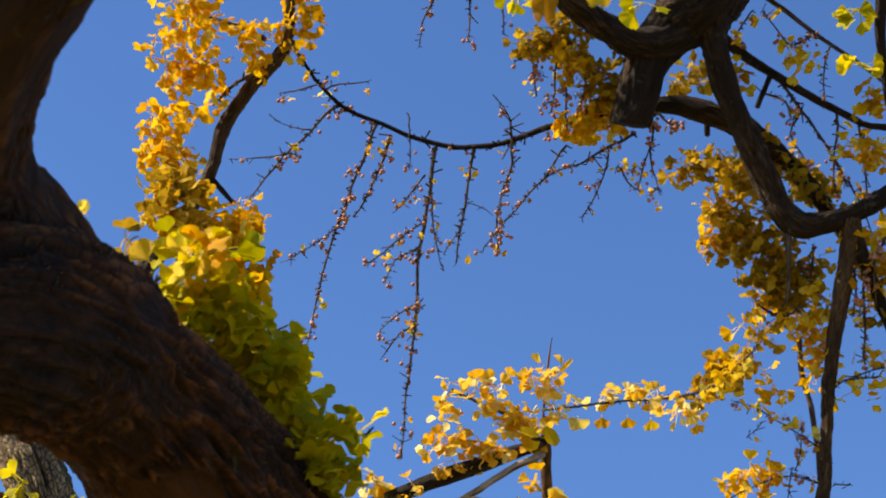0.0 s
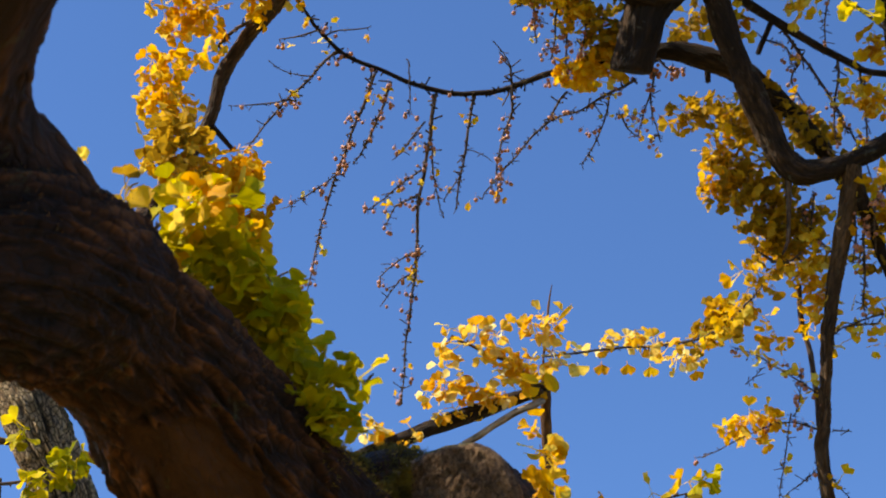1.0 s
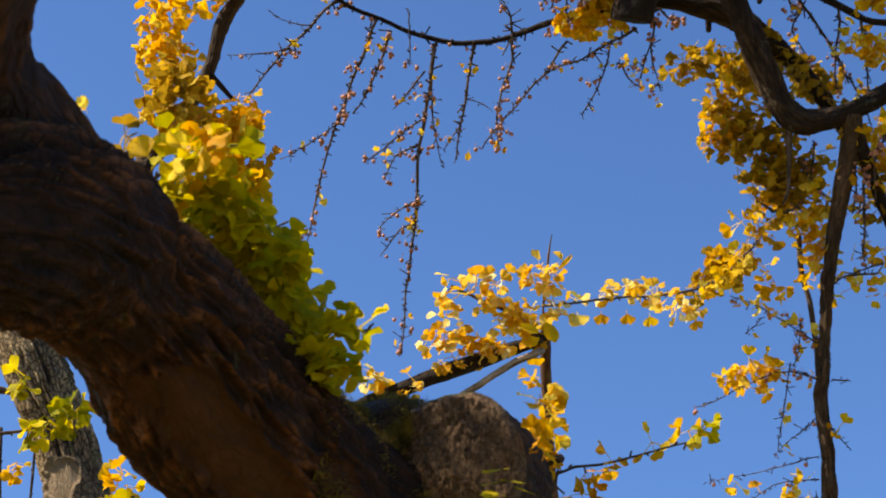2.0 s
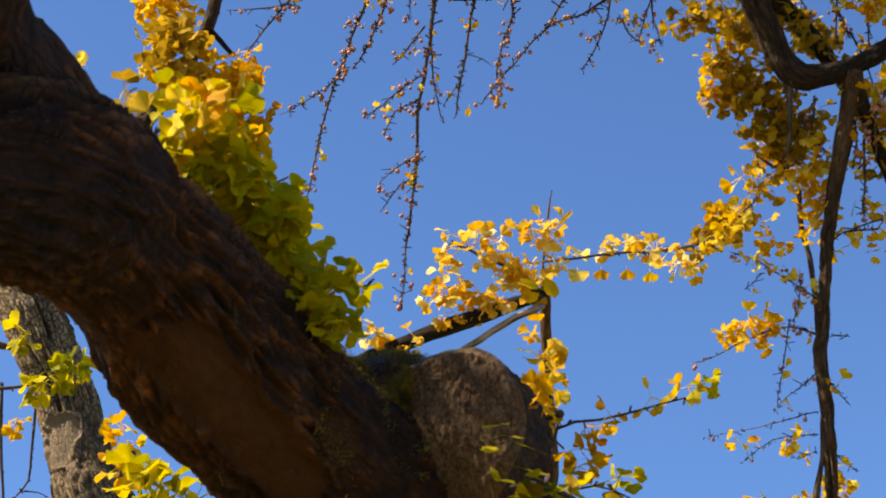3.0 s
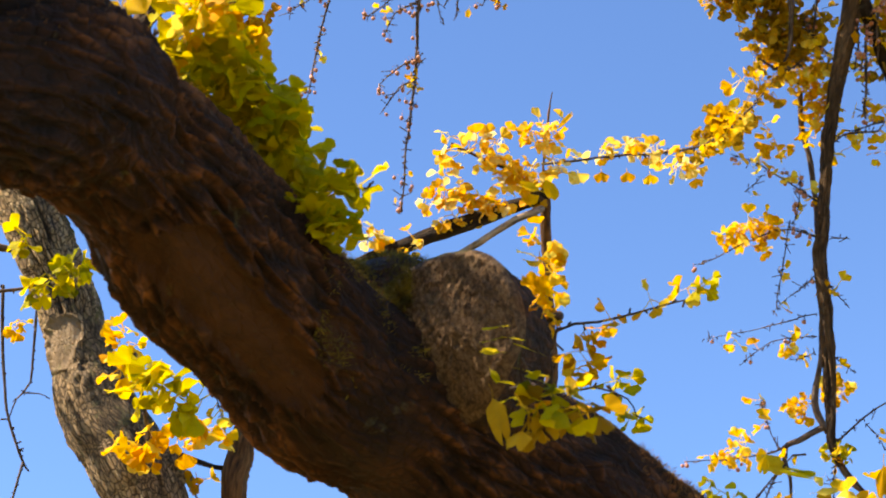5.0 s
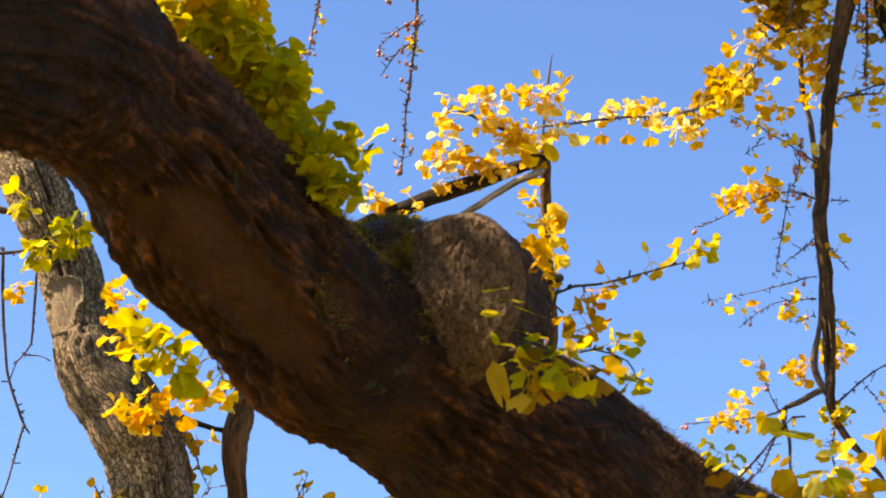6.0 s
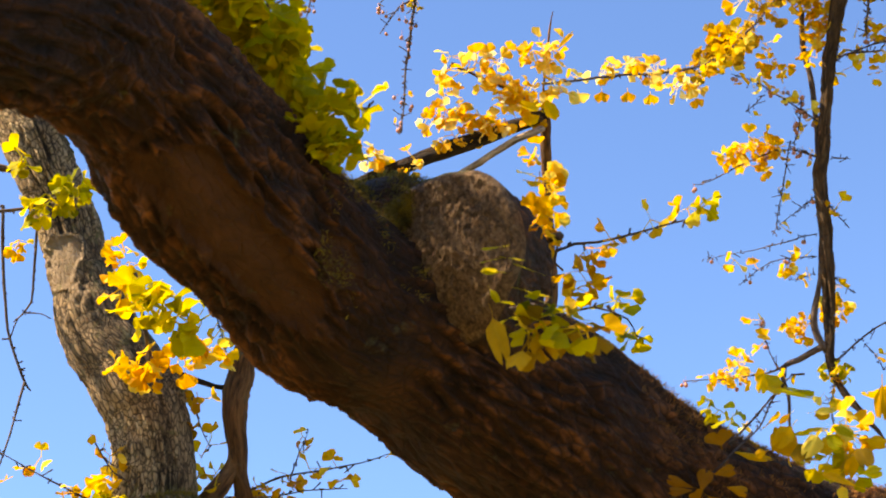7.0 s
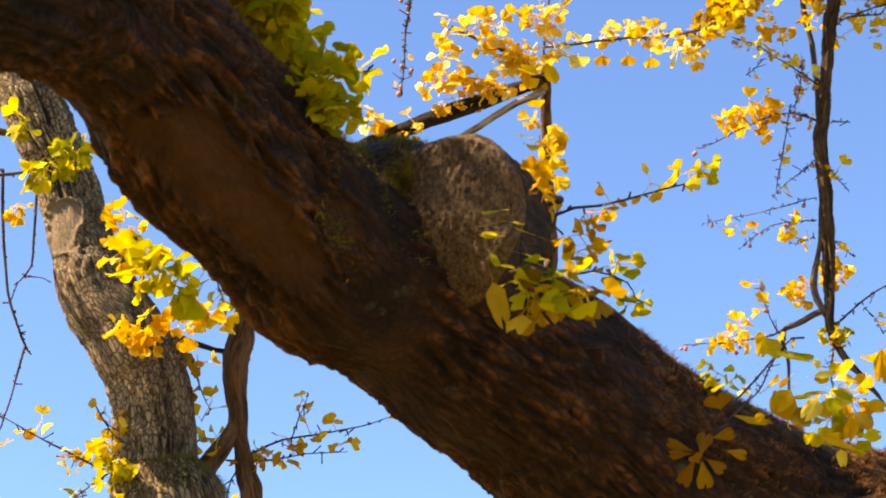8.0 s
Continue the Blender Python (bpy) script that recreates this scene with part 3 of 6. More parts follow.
# grey tree: trunk, side stem, limbs
GREY_TRUNK = limb(GREY, [(-0.978, 4.475, 4.460, 0.0636), (-1.026, 4.470, 4.296, 0.0783), (-1.083, 4.458, 4.133, 0.0771), (-1.105, 4.436, 3.994, 0.0760), (-1.051, 4.447, 3.864, 0.0783), (-0.977, 4.489, 3.698, 0.0776), (-0.928, 4.509, 3.552, 0.0854), (-0.878, 4.523, 3.407, 0.1065), (-0.796, 4.532, 3.285, 0.1081), (-0.734, 4.551, 3.170, 0.0997), (-0.714, 4.561, 3.051, 0.1008), (-0.709, 4.572, 2.951, 0.1094), (-0.680, 4.578, 2.869, 0.1500), (-0.672, 4.604, 2.778, 0.1343), (-0.674, 4.641, 2.523, 0.1196), (-0.667, 4.730, 2.073, 0.1343)], "crooked grey trunk with peeling bark, moss at a swollen joint", BARK_GREY, name='trunk', step=0.006, sides=130, furrow=0.0075, wobble=0.004, knots=0.05, ridge=1.7, bulge=0.9, stretch=2.4, rough=0.62, lengthwise=0.5, scars=[(-0.961, 4.445, 3.554, 0.07, 0.06), (-0.899, 4.454, 3.434, 0.08, 0.04), (-0.82, 4.46, 3.292, 0.04, 0.03)], seed=4)
limb(GREY, [(-0.742, 4.598, 3.124, 0.0491), (-0.722, 4.566, 3.196, 0.0635), (-0.697, 4.530, 3.247, 0.0606), (-0.681, 4.512, 3.274, 0.0433)], "rough burl where an old branch broke off", BARK_GREY, name="burl", step=0.006, sides=90, furrow=0.008, wobble=0.0, knots=0.08, ridge=2.0, stretch=2.0, rough=1.0, seed=44)
limb(GREY, [(-0.71, 4.73, 2.1, 0.14), (-0.72, 4.75, 1.3, 0.17), (-0.72, 4.78, 0.5, 0.22), (-0.72, 4.8, -0.05, 0.3)], "grey trunk foot", BARK_GREY, name="trunk", step=0.04, sides=36, furrow=0.008, seed=93)
limb(GREY, [(-0.460, 4.726, 2.809, 0.0258), (-0.490, 4.687, 2.944, 0.0276), (-0.517, 4.643, 3.079, 0.0258), (-0.528, 4.596, 3.214, 0.0311), (-0.507, 4.573, 3.343, 0.0314), (-0.456, 4.552, 3.490, 0.0315), (-0.329, 4.525, 3.701, 0.0198)], "wavy brown furrowed side stem", BARK_STEM, furrow=0.006, stretch=3.4, ridge=2.2, rough=0.95, sides=44, step=0.01, wobble=0.004, seed=5)
# the side stem continued in the darker bark, shade put into its colour
limb(GREY, [(-0.456, 4.552, 3.490, 0.0360), (-0.329, 4.525, 3.701, 0.0227), (-0.212, 4.488, 3.794, 0.0180), (-0.123, 4.473, 3.831, 0.0188), (0.009, 4.451, 3.877, 0.0204), (0.141, 4.447, 3.925, 0.0189), (0.268, 4.448, 3.975, 0.0168)], "shaded dark branch under the pale leaves", BARK_SHADED, furrow=0.0035, ridge=1.8, stretch=3.0, sides=26, step=0.012, wobble=0.004, seed=55)
limb(GREY, [(-0.648, 4.618, 2.859, 0.0319), (-0.578, 4.621, 2.991, 0.0273), (-0.534, 4.643, 3.072, 0.0227), (-0.520, 4.625, 3.133, 0.0195)], "short fork joining the side stem", BARK_STEM, furrow=0.002, sides=14, step=0.02, wobble=0.004, seed=6)
limb(GREY, [(-0.460, 4.726, 2.809, 0.0211), (-0.536, 4.702, 2.660, 0.0298), (-0.651, 4.659, 2.554, 0.0368)], "low fork of the side stem", BARK_SHADED, furrow=0.002, sides=14, step=0.03, wobble=0.004, seed=7)
limb(GREY, [(-0.684, 4.501, 3.273, 0.0171), (-0.638, 4.529, 3.273, 0.0092), (-0.578, 4.572, 3.266, 0.0058), (-0.536, 4.579, 3.261, 0.0058)], "short bridging twig", BARK_SHADED, furrow=0.001, sides=10, step=0.02, wobble=0.004, seed=8)
limb(GREY, [(-0.329, 4.525, 3.701, 0.0214), (-0.125, 4.634, 3.604, 0.0200), (0.114, 4.737, 3.485, 0.0202), (0.249, 4.733, 3.484, 0.0185), (0.288, 4.697, 3.566, 0.0168), (0.279, 4.631, 3.717, 0.0160), (0.275, 4.567, 3.853, 0.0151), (0.269, 4.482, 3.976, 0.0147), (0.264, 4.440, 4.055, 0.0040), (0.276, 4.381, 4.157, 0.0019), (0.288, 4.339, 4.226, 0.0010)], "slender upright stem", BARK_STEM, furrow=0.0018, sides=14, step=0.02, wobble=0.004, seed=9)
limb(GREY, [(0.023, 4.488, 3.803, 0.0101), (0.075, 4.463, 3.830, 0.0097), (0.133, 4.436, 3.860, 0.0097), (0.191, 4.419, 3.889, 0.0100), (0.236, 4.425, 3.915, 0.0097), (0.260, 4.455, 3.942, 0.0095)], "pale thin branch", PALE_TWIG, furrow=0.001, sides=12, step=0.02, wobble=0.004, seed=10)
limb(GREY, [(-1.051, 4.465, 4.154, 0.0557), (-1.010, 4.518, 4.379, 0.0483), (-0.991, 4.881, 4.669, 0.0386), (-0.945, 5.119, 4.968, 0.0292), (-0.829, 5.191, 5.250, 0.0256), (-0.771, 5.167, 5.383, 0.0228), (-0.738, 5.126, 5.529, 0.0245), (-0.653, 5.057, 5.631, 0.0230), (-0.558, 4.998, 5.718, 0.0230), (-0.520, 4.953, 5.778, 0.0184), (-0.509, 4.873, 5.871, 0.0153), (-0.479, 4.750, 6.011, 0.0107)], "arching brown limb", BARK_MID, furrow=0.0045, ridge=1.9, stretch=2.6, rough=0.95, sides=40, step=0.012, wobble=0.004, seed=11)
limb(GREY, [(-0.768, 5.171, 5.344, 0.0106), (-0.731, 5.199, 5.313, 0.0091), (-0.694, 5.226, 5.281, 0.0068)], "broken stub", BARK_SHADED, sides=10, step=0.02, furrow=0.001, wobble=0.004, seed=12)
twig(GREY, [(-0.501, 4.966, 5.764, 0.0096), (-0.615, 5.018, 5.685, 0.0077), (-0.690, 5.036, 5.651, 0.0067), (-0.769, 5.076, 5.586, 0.0048)], leaves=26, spurs=10, size=0.055, seed=13)
twig(GREY, [(-0.595, 4.954, 5.766, 0.0086), (-0.670, 4.924, 5.790, 0.0067), (-0.725, 4.907, 5.801, 0.0057), (-0.836, 4.872, 5.820, 0.0038)], leaves=30, spurs=10, size=0.055, seed=14)
# limb and leaf mass out of view, added to shade the far tree's limbs
limb(GREY, [(-0.479, 4.750, 6.011, 0.018), (-0.7, 4.8, 7.0, 0.018), (-1.0, 4.95, 7.6, 0.015), (-1.3, 5.0, 8.1, 0.01)], "unseen upper limb of the crown", BARK_SHADED, seed=97)
leafy(GREY, GREY, [(-1.15, 4.66, 7.8, 0.35), (-0.85, 4.8, 8.0, 0.5), (-0.5, 5.05, 8.2, 0.45)], 1000, 0.062, "gold", False, seed=98)

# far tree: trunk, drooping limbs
limb(FAR, [(2.842, 4.454, 6.781, 0.1743), (2.889, 5.042, 6.018, 0.2150), (2.926, 5.510, 5.390, 0.2472), (2.921, 6.006, 4.547, 0.2687)], "dark ridged trunk", BARK_SHADED, name='trunk', furrow=0.01, sides=40, step=0.05, seed=15)
limb(FAR, [(2.8, 6.2, 4.4, 0.27), (2.82, 6.3, 2.4, 0.3), (2.84, 6.35, 0.8, 0.36), (2.85, 6.4, -0.05, 0.5)], "dark trunk foot", BARK_SHADED, name="trunk", step=0.06, sides=40, furrow=0.01, seed=95)
limb(FAR, [(2.891, 4.789, 6.444, 0.1307), (2.197, 4.709, 6.584, 0.1272), (1.492, 4.808, 6.464, 0.1237), (1.048, 5.011, 6.227, 0.1219), (0.890, 5.070, 6.043, 0.1161), (0.796, 5.149, 5.969, 0.0977), (0.720, 5.180, 5.867, 0.0795), (0.685, 5.212, 5.755, 0.0742), (0.652, 5.273, 5.649, 0.0661)], "heavy drooping limb ending in a cut stub", BARK_SHADED, furrow=0.0080, ridge=1.7, stretch=2.2, rough=0.95, sides=80, step=0.012, round_end=False, wobble=0.004, seed=16)
limb(FAR, [(1.072, 4.981, 6.253, 0.1341), (0.961, 5.071, 6.149, 0.1378), (0.910, 5.127, 6.066, 0.1325), (0.894, 5.167, 6.008, 0.1017), (0.882, 5.194, 5.963, 0.0564)], "swollen joint of the limb", BARK_SHADED, furrow=0.0080, ridge=1.7, stretch=2.2, rough=0.95, sides=80, step=0.012, wobble=0.004, seed=17)
limb(FAR, [(0.880, 5.135, 5.970, 0.0641), (0.745, 5.121, 5.887, 0.0633), (0.638, 5.091, 5.877, 0.0519), (0.535, 5.035, 5.911, 0.0470), (0.425, 4.951, 5.944, 0.0451), (0.280, 4.875, 6.040, 0.0389)], "dark side branch", BARK_SHADED, furrow=0.0069, ridge=1.7, stretch=2.2, rough=0.95, sides=48, step=0.012, wobble=0.004, seed=18)
limb(FAR, [(0.927, 5.092, 6.010, 0.0721), (0.946, 5.157, 5.899, 0.0479), (1.001, 5.244, 5.730, 0.0429), (1.080, 5.341, 5.583, 0.0445), (1.157, 5.429, 5.441, 0.0413), (1.224, 5.467, 5.365, 0.0461), (1.342, 5.467, 5.379, 0.0367), (1.459, 5.439, 5.412, 0.0320), (1.600, 5.409, 5.487, 0.0339), (2.003, 5.341, 5.657, 0.0495), (2.893, 5.229, 5.793, 0.0774)], "angular dark branch", BARK_SHADED, furrow=0.0057, ridge=1.7, stretch=2.2, rough=0.95, sides=40, step=0.012, wobble=0.004, seed=19)
limb(FAR, [(1.412, 5.464, 5.394, 0.0368), (1.412, 5.524, 5.305, 0.0320), (1.380, 5.637, 5.144, 0.0272), (1.344, 5.755, 4.964, 0.0248), (1.326, 5.863, 4.779, 0.0224), (1.318, 5.955, 4.607, 0.0208), (1.310, 5.976, 4.569, 0.0224), (1.331, 6.056, 4.391, 0.0208), (1.341, 6.134, 4.210, 0.0200), (1.342, 6.201, 4.047, 0.0176), (1.349, 6.242, 3.937, 0.0160), (1.401, 6.265, 3.841, 0.0096), (1.501, 6.283, 3.724, 0.0072), (1.582, 6.301, 3.607, 0.0048)], "long hanging branch", BARK_MID, furrow=0.0045, ridge=1.9, stretch=2.6, rough=0.95, sides=36, step=0.015, wobble=0.004, seed=20)
limb(FAR, [(1.431, 5.505, 5.327, 0.0272), (1.482, 5.583, 5.226, 0.0257), (1.540, 5.671, 5.120, 0.0226), (1.646, 5.815, 4.931, 0.0179)], "dark hanging fork", BARK_SHADED, furrow=0.002, sides=16, step=0.02, wobble=0.004, seed=21)
limb(FAR, [(0.757, 5.395, 5.834, 0.0309), (0.856, 5.389, 5.824, 0.0358), (0.955, 5.397, 5.792, 0.0358), (1.057, 5.424, 5.765, 0.0375), (1.180, 5.484, 5.702, 0.0360), (1.282, 5.546, 5.623, 0.0312), (1.396, 5.634, 5.512, 0.0264), (1.444, 5.677, 5.432, 0.0198)], "curved branch behind", BARK_SHADED, furrow=0.0052, ridge=1.7, stretch=2.2, rough=0.95, sides=30, step=0.015, wobble=0.004, seed=22)
limb(FAR, [(0.993, 5.329, 6.108, 0.0249), (1.094, 5.369, 6.036, 0.0199), (1.194, 5.397, 5.975, 0.0166), (1.313, 5.426, 5.905, 0.0149), (1.451, 5.451, 5.829, 0.0141), (1.583, 5.454, 5.778, 0.0141), (2.031, 5.381, 5.763, 0.0335), (2.906, 5.345, 5.635, 0.0516)], "slim branch", BARK_SHADED, furrow=0.0015, sides=14, step=0.03, wobble=0.004, seed=23)
limb(FAR, [(1.117, 5.246, 6.252, 0.0094), (1.218, 5.277, 6.192, 0.0094), (1.338, 5.321, 6.107, 0.0084), (1.477, 5.360, 6.016, 0.0073), (1.592, 5.398, 5.929, 0.0063)], "thin branch", BARK_TWIG, furrow=0.0, sides=9, step=0.03, wobble=0.004, seed=24)
limb(FAR, [(1.184, 5.396, 5.980, 0.0116), (1.155, 5.445, 5.927, 0.0108), (1.136, 5.479, 5.889, 0.0100)], "short stub", BARK_SHADED, furrow=0.001, sides=10, step=0.02, wobble=0.004, seed=25)
limb(FAR, [(0.943, 5.440, 5.821, 0.0131), (0.947, 5.483, 5.764, 0.0106)], "short stub", BARK_SHADED, furrow=0.001, sides=10, step=0.02, wobble=0.004, seed=26)
limb(FAR, [(1.259, 5.806, 5.109, 0.0091), (1.264, 5.866, 5.006, 0.0102), (1.291, 5.903, 4.890, 0.0101), (1.306, 5.949, 4.736, 0.0111), (1.307, 5.975, 4.618, 0.0100)], "thin parallel stem", BARK_TWIG, furrow=0.001, sides=9, step=0.03, wobble=0.004, seed=27)
limb(FAR, [(1.195, 5.474, 5.365, 0.0159), (1.197, 5.528, 5.284, 0.0089), (1.193, 5.603, 5.169, 0.0070), (1.176, 5.632, 5.130, 0.0040)], "thin hanging stem", BARK_TWIG, furrow=0.0, sides=9, step=0.03, wobble=0.004, seed=28)
limb(FAR, [(1.312, 6.084, 4.339, 0.0070), (1.309, 6.140, 4.213, 0.0090), (1.289, 6.196, 4.087, 0.0130), (1.331, 6.224, 3.993, 0.0110)], "looping side stem", BARK_TWIG, furrow=0.001, sides=9, step=0.02, wobble=0.004, seed=29)
limb(FAR, [(1.336, 6.213, 4.020, 0.0120), (1.251, 6.244, 3.984, 0.0110), (1.184, 6.271, 3.948, 0.0090), (1.202, 6.302, 3.854, 0.0070), (1.205, 6.340, 3.743, 0.0050)], "bent side stem", BARK_TWIG, furrow=0.001, sides=9, step=0.02, wobble=0.004, seed=30)
twig(FAR, [(0.757, 5.413, 5.812, 0.0152), (0.608, 5.424, 5.821, 0.0142), (0.456, 5.433, 5.797, 0.0122), (0.314, 5.455, 5.748, 0.0111), (0.173, 5.474, 5.715, 0.0101), (0.032, 5.480, 5.709, 0.0101), (-0.109, 5.458, 5.738, 0.0091), (-0.249, 5.405, 5.768, 0.0080), (-0.347, 5.347, 5.786, 0.0080), (-0.423, 5.262, 5.807, 0.0070), (-0.474, 5.132, 5.802, 0.0059), (-0.509, 5.010, 5.789, 0.0058)], label="slender knobbly branch sagging in a long curve", size=0.036, spurs=70, fruits=16, leaves=4, spur_length=0.02, wobble=0.008, name='limb', seed=31, mat=BARK_STEM)
twig(FAR, [(-0.239, 5.430, 5.769, 0.0061), (-0.280, 5.493, 5.684, 0.0061), (-0.326, 5.556, 5.593, 0.0050), (-0.371, 5.636, 5.476, 0.0050), (-0.411, 5.696, 5.383, 0.0040), (-0.451, 5.776, 5.255, 0.0040), (-0.465, 5.823, 5.178, 0.0030), (-0.484, 5.860, 5.114, 0.0020)], size=0.036, spurs=51, fruits=34, leaves=5, spur_length=0.019, wobble=0.011, seed=32)
twig(FAR, [(-0.185, 5.453, 5.742, 0.0050), (-0.226, 5.518, 5.652, 0.0050), (-0.270, 5.576, 5.570, 0.0040), (-0.320, 5.620, 5.503, 0.0030)], size=0.036, spurs=20, fruits=14, leaves=2, spur_length=0.019, wobble=0.011, seed=33)
twig(FAR, [(-0.371, 5.636, 5.476, 0.0030), (-0.441, 5.664, 5.427, 0.0030), (-0.521, 5.684, 5.388, 0.0020), (-0.547, 5.693, 5.370, 0.0010)], size=0.036, spurs=12, fruits=9, leaves=1, spur_length=0.019, wobble=0.011, seed=34)
twig(FAR, [(-0.028, 5.482, 5.708, 0.0081), (-0.048, 5.562, 5.597, 0.0071), (-0.073, 5.643, 5.482, 0.0061), (-0.089, 5.722, 5.365, 0.0061), (-0.095, 5.798, 5.246, 0.0050), (-0.109, 5.882, 5.108, 0.0040), (-0.129, 5.953, 4.987, 0.0040), (-0.143, 6.030, 4.846, 0.0030), (-0.148, 6.069, 4.772, 0.0020)], size=0.036, spurs=69, fruits=26, leaves=9, spur_length=0.019, wobble=0.011, seed=35)
twig(FAR, [(-0.064, 5.539, 5.630, 0.0040), (-0.119, 5.579, 5.572, 0.0030), (-0.173, 5.613, 5.522, 0.0020)], size=0.036, spurs=10, fruits=4, leaves=2, spur_length=0.019, wobble=0.011, seed=36)
twig(FAR, [(-0.075, 5.638, 5.490, 0.0040), (-0.159, 5.671, 5.439, 0.0030), (-0.210, 5.698, 5.397, 0.0030), (-0.266, 5.713, 5.370, 0.0020)], size=0.036, spurs=14, fruits=9, leaves=4, spur_length=0.019, wobble=0.011, seed=37)
twig(FAR, [(-0.085, 5.689, 5.415, 0.0040), (-0.169, 5.710, 5.381, 0.0030), (-0.210, 5.753, 5.312, 0.0020)], size=0.036, spurs=11, fruits=8, leaves=2, spur_length=0.019, wobble=0.011, seed=38)
twig(FAR, [(-0.093, 5.798, 5.246, 0.0040), (-0.159, 5.813, 5.220, 0.0030), (-0.226, 5.844, 5.167, 0.0020)], size=0.036, spurs=10, fruits=8, leaves=3, spur_length=0.019, wobble=0.011, seed=39)
twig(FAR, [(-0.095, 5.836, 5.186, 0.0040), (-0.159, 5.852, 5.156, 0.0030), (-0.213, 5.890, 5.090, 0.0020)], size=0.036, spurs=10, fruits=6, leaves=1, spur_length=0.019, wobble=0.011, seed=40)
twig(FAR, [(-0.044, 5.574, 5.581, 0.0040), (-0.032, 5.644, 5.482, 0.0030), (-0.012, 5.695, 5.407, 0.0020), (0.004, 5.734, 5.348, 0.0020)], size=0.036, spurs=14, fruits=5, leaves=3, spur_length=0.019, wobble=0.011, seed=41)
twig(FAR, [(0.113, 5.483, 5.704, 0.0061), (0.089, 5.562, 5.597, 0.0050), (0.065, 5.644, 5.482, 0.0040), (0.048, 5.717, 5.373, 0.0030)], size=0.036, spurs=25, fruits=0, leaves=1, spur_length=0.019, wobble=0.011, seed=42)
twig(FAR, [(0.063, 5.649, 5.474, 0.0030), (0.032, 5.678, 5.432, 0.0020), (0.002, 5.700, 5.399, 0.0020)], size=0.036, spurs=6, fruits=0, leaves=0, spur_length=0.019, wobble=0.011, seed=43)
twig(FAR, [(0.077, 5.597, 5.548, 0.0020), (0.133, 5.606, 5.534, 0.0020), (0.177, 5.621, 5.511, 0.0010)], size=0.036, spurs=2, spur_length=0.019, wobble=0.011, seed=44)
twig(FAR, [(0.244, 5.459, 5.731, 0.0061), (0.250, 5.512, 5.660, 0.0050), (0.214, 5.566, 5.587, 0.0040), (0.194, 5.630, 5.497, 0.0030), (0.198, 5.687, 5.414, 0.0020)], size=0.036, spurs=24, fruits=24, leaves=2, spur_length=0.019, wobble=0.011, seed=45)
twig(FAR, [(0.246, 5.464, 5.725, 0.0050), (0.239, 5.421, 5.781, 0.0040), (0.213, 5.389, 5.824, 0.0020)], size=0.036, spurs=8, fruits=3, leaves=0, spur_length=0.05, seed=46)
twig(FAR, [(0.440, 5.465, 5.706, 0.0050), (0.374, 5.525, 5.632, 0.0040), (0.294, 5.581, 5.561, 0.0040), (0.224, 5.627, 5.500, 0.0030), (0.169, 5.670, 5.439, 0.0030), (0.141, 5.695, 5.404, 0.0020)], size=0.036, spurs=26, fruits=8, leaves=0, spur_length=0.019, wobble=0.011, seed=47)
twig(FAR, [(0.668, 5.387, 5.696, 0.0060), (0.590, 5.416, 5.669, 0.0050), (0.491, 5.461, 5.622, 0.0040), (0.411, 5.477, 5.610, 0.0030), (0.352, 5.503, 5.579, 0.0020)], size=0.036, spurs=22, fruits=8, leaves=2, spur_length=0.019, wobble=0.011, seed=48)
twig(FAR, [(0.586, 5.417, 5.669, 0.0040), (0.566, 5.479, 5.587, 0.0030), (0.535, 5.528, 5.524, 0.0030), (0.491, 5.571, 5.468, 0.0020)], size=0.036, spurs=17, fruits=6, leaves=5, spur_length=0.019, wobble=0.011, seed=49)
twig(FAR, [(-0.371, 5.340, 5.793, 0.0060), (-0.447, 5.379, 5.736, 0.0050), (-0.526, 5.425, 5.666, 0.0050), (-0.596, 5.460, 5.609, 0.0040), (-0.655, 5.502, 5.542, 0.0030), (-0.685, 5.523, 5.508, 0.0020)], size=0.036, spurs=29, fruits=14, leaves=3, spur_length=0.019, wobble=0.011, seed=50)
twig(FAR, [(-0.546, 5.434, 5.652, 0.0030), (-0.625, 5.440, 5.632, 0.0030), (-0.744, 5.433, 5.622, 0.0010)], size=0.036, spurs=4, fruits=2, leaves=1, spur_length=0.019, wobble=0.011, seed=51)
twig(FAR, [(-0.467, 5.390, 5.719, 0.0030), (-0.536, 5.380, 5.724, 0.0020), (-0.597, 5.360, 5.741, 0.0010)], size=0.036, spurs=4, fruits=0, leaves=0, spur_length=0.019, wobble=0.011, seed=52)
twig(FAR, [(-0.117, 5.457, 5.739, 0.0030), (-0.121, 5.508, 5.670, 0.0020), (-0.125, 5.520, 5.654, 0.0020)], size=0.036, spurs=6, fruits=4, spur_length=0.019, wobble=0.011, seed=53)
twig(FAR, [(-0.117, 5.457, 5.739, 0.0030), (-0.121, 5.411, 5.798, 0.0020)], size=0.036, spurs=3, spur_length=0.019, wobble=0.011, seed=54)
twig(FAR, [(-0.416, 5.307, 5.831, 0.0040), (-0.367, 5.297, 5.848, 0.0030), (-0.267, 5.295, 5.859, 0.0020)], size=0.036, spurs=4, fruits=2, leaves=5, spur_length=0.019, wobble=0.011, seed=55)
twig(FAR, [(-0.439, 5.216, 5.783, 0.0039), (-0.498, 5.225, 5.765, 0.0030), (-0.566, 5.226, 5.754, 0.0020)], size=0.036, spurs=5, fruits=3, leaves=5, spur_length=0.019, wobble=0.011, seed=56)
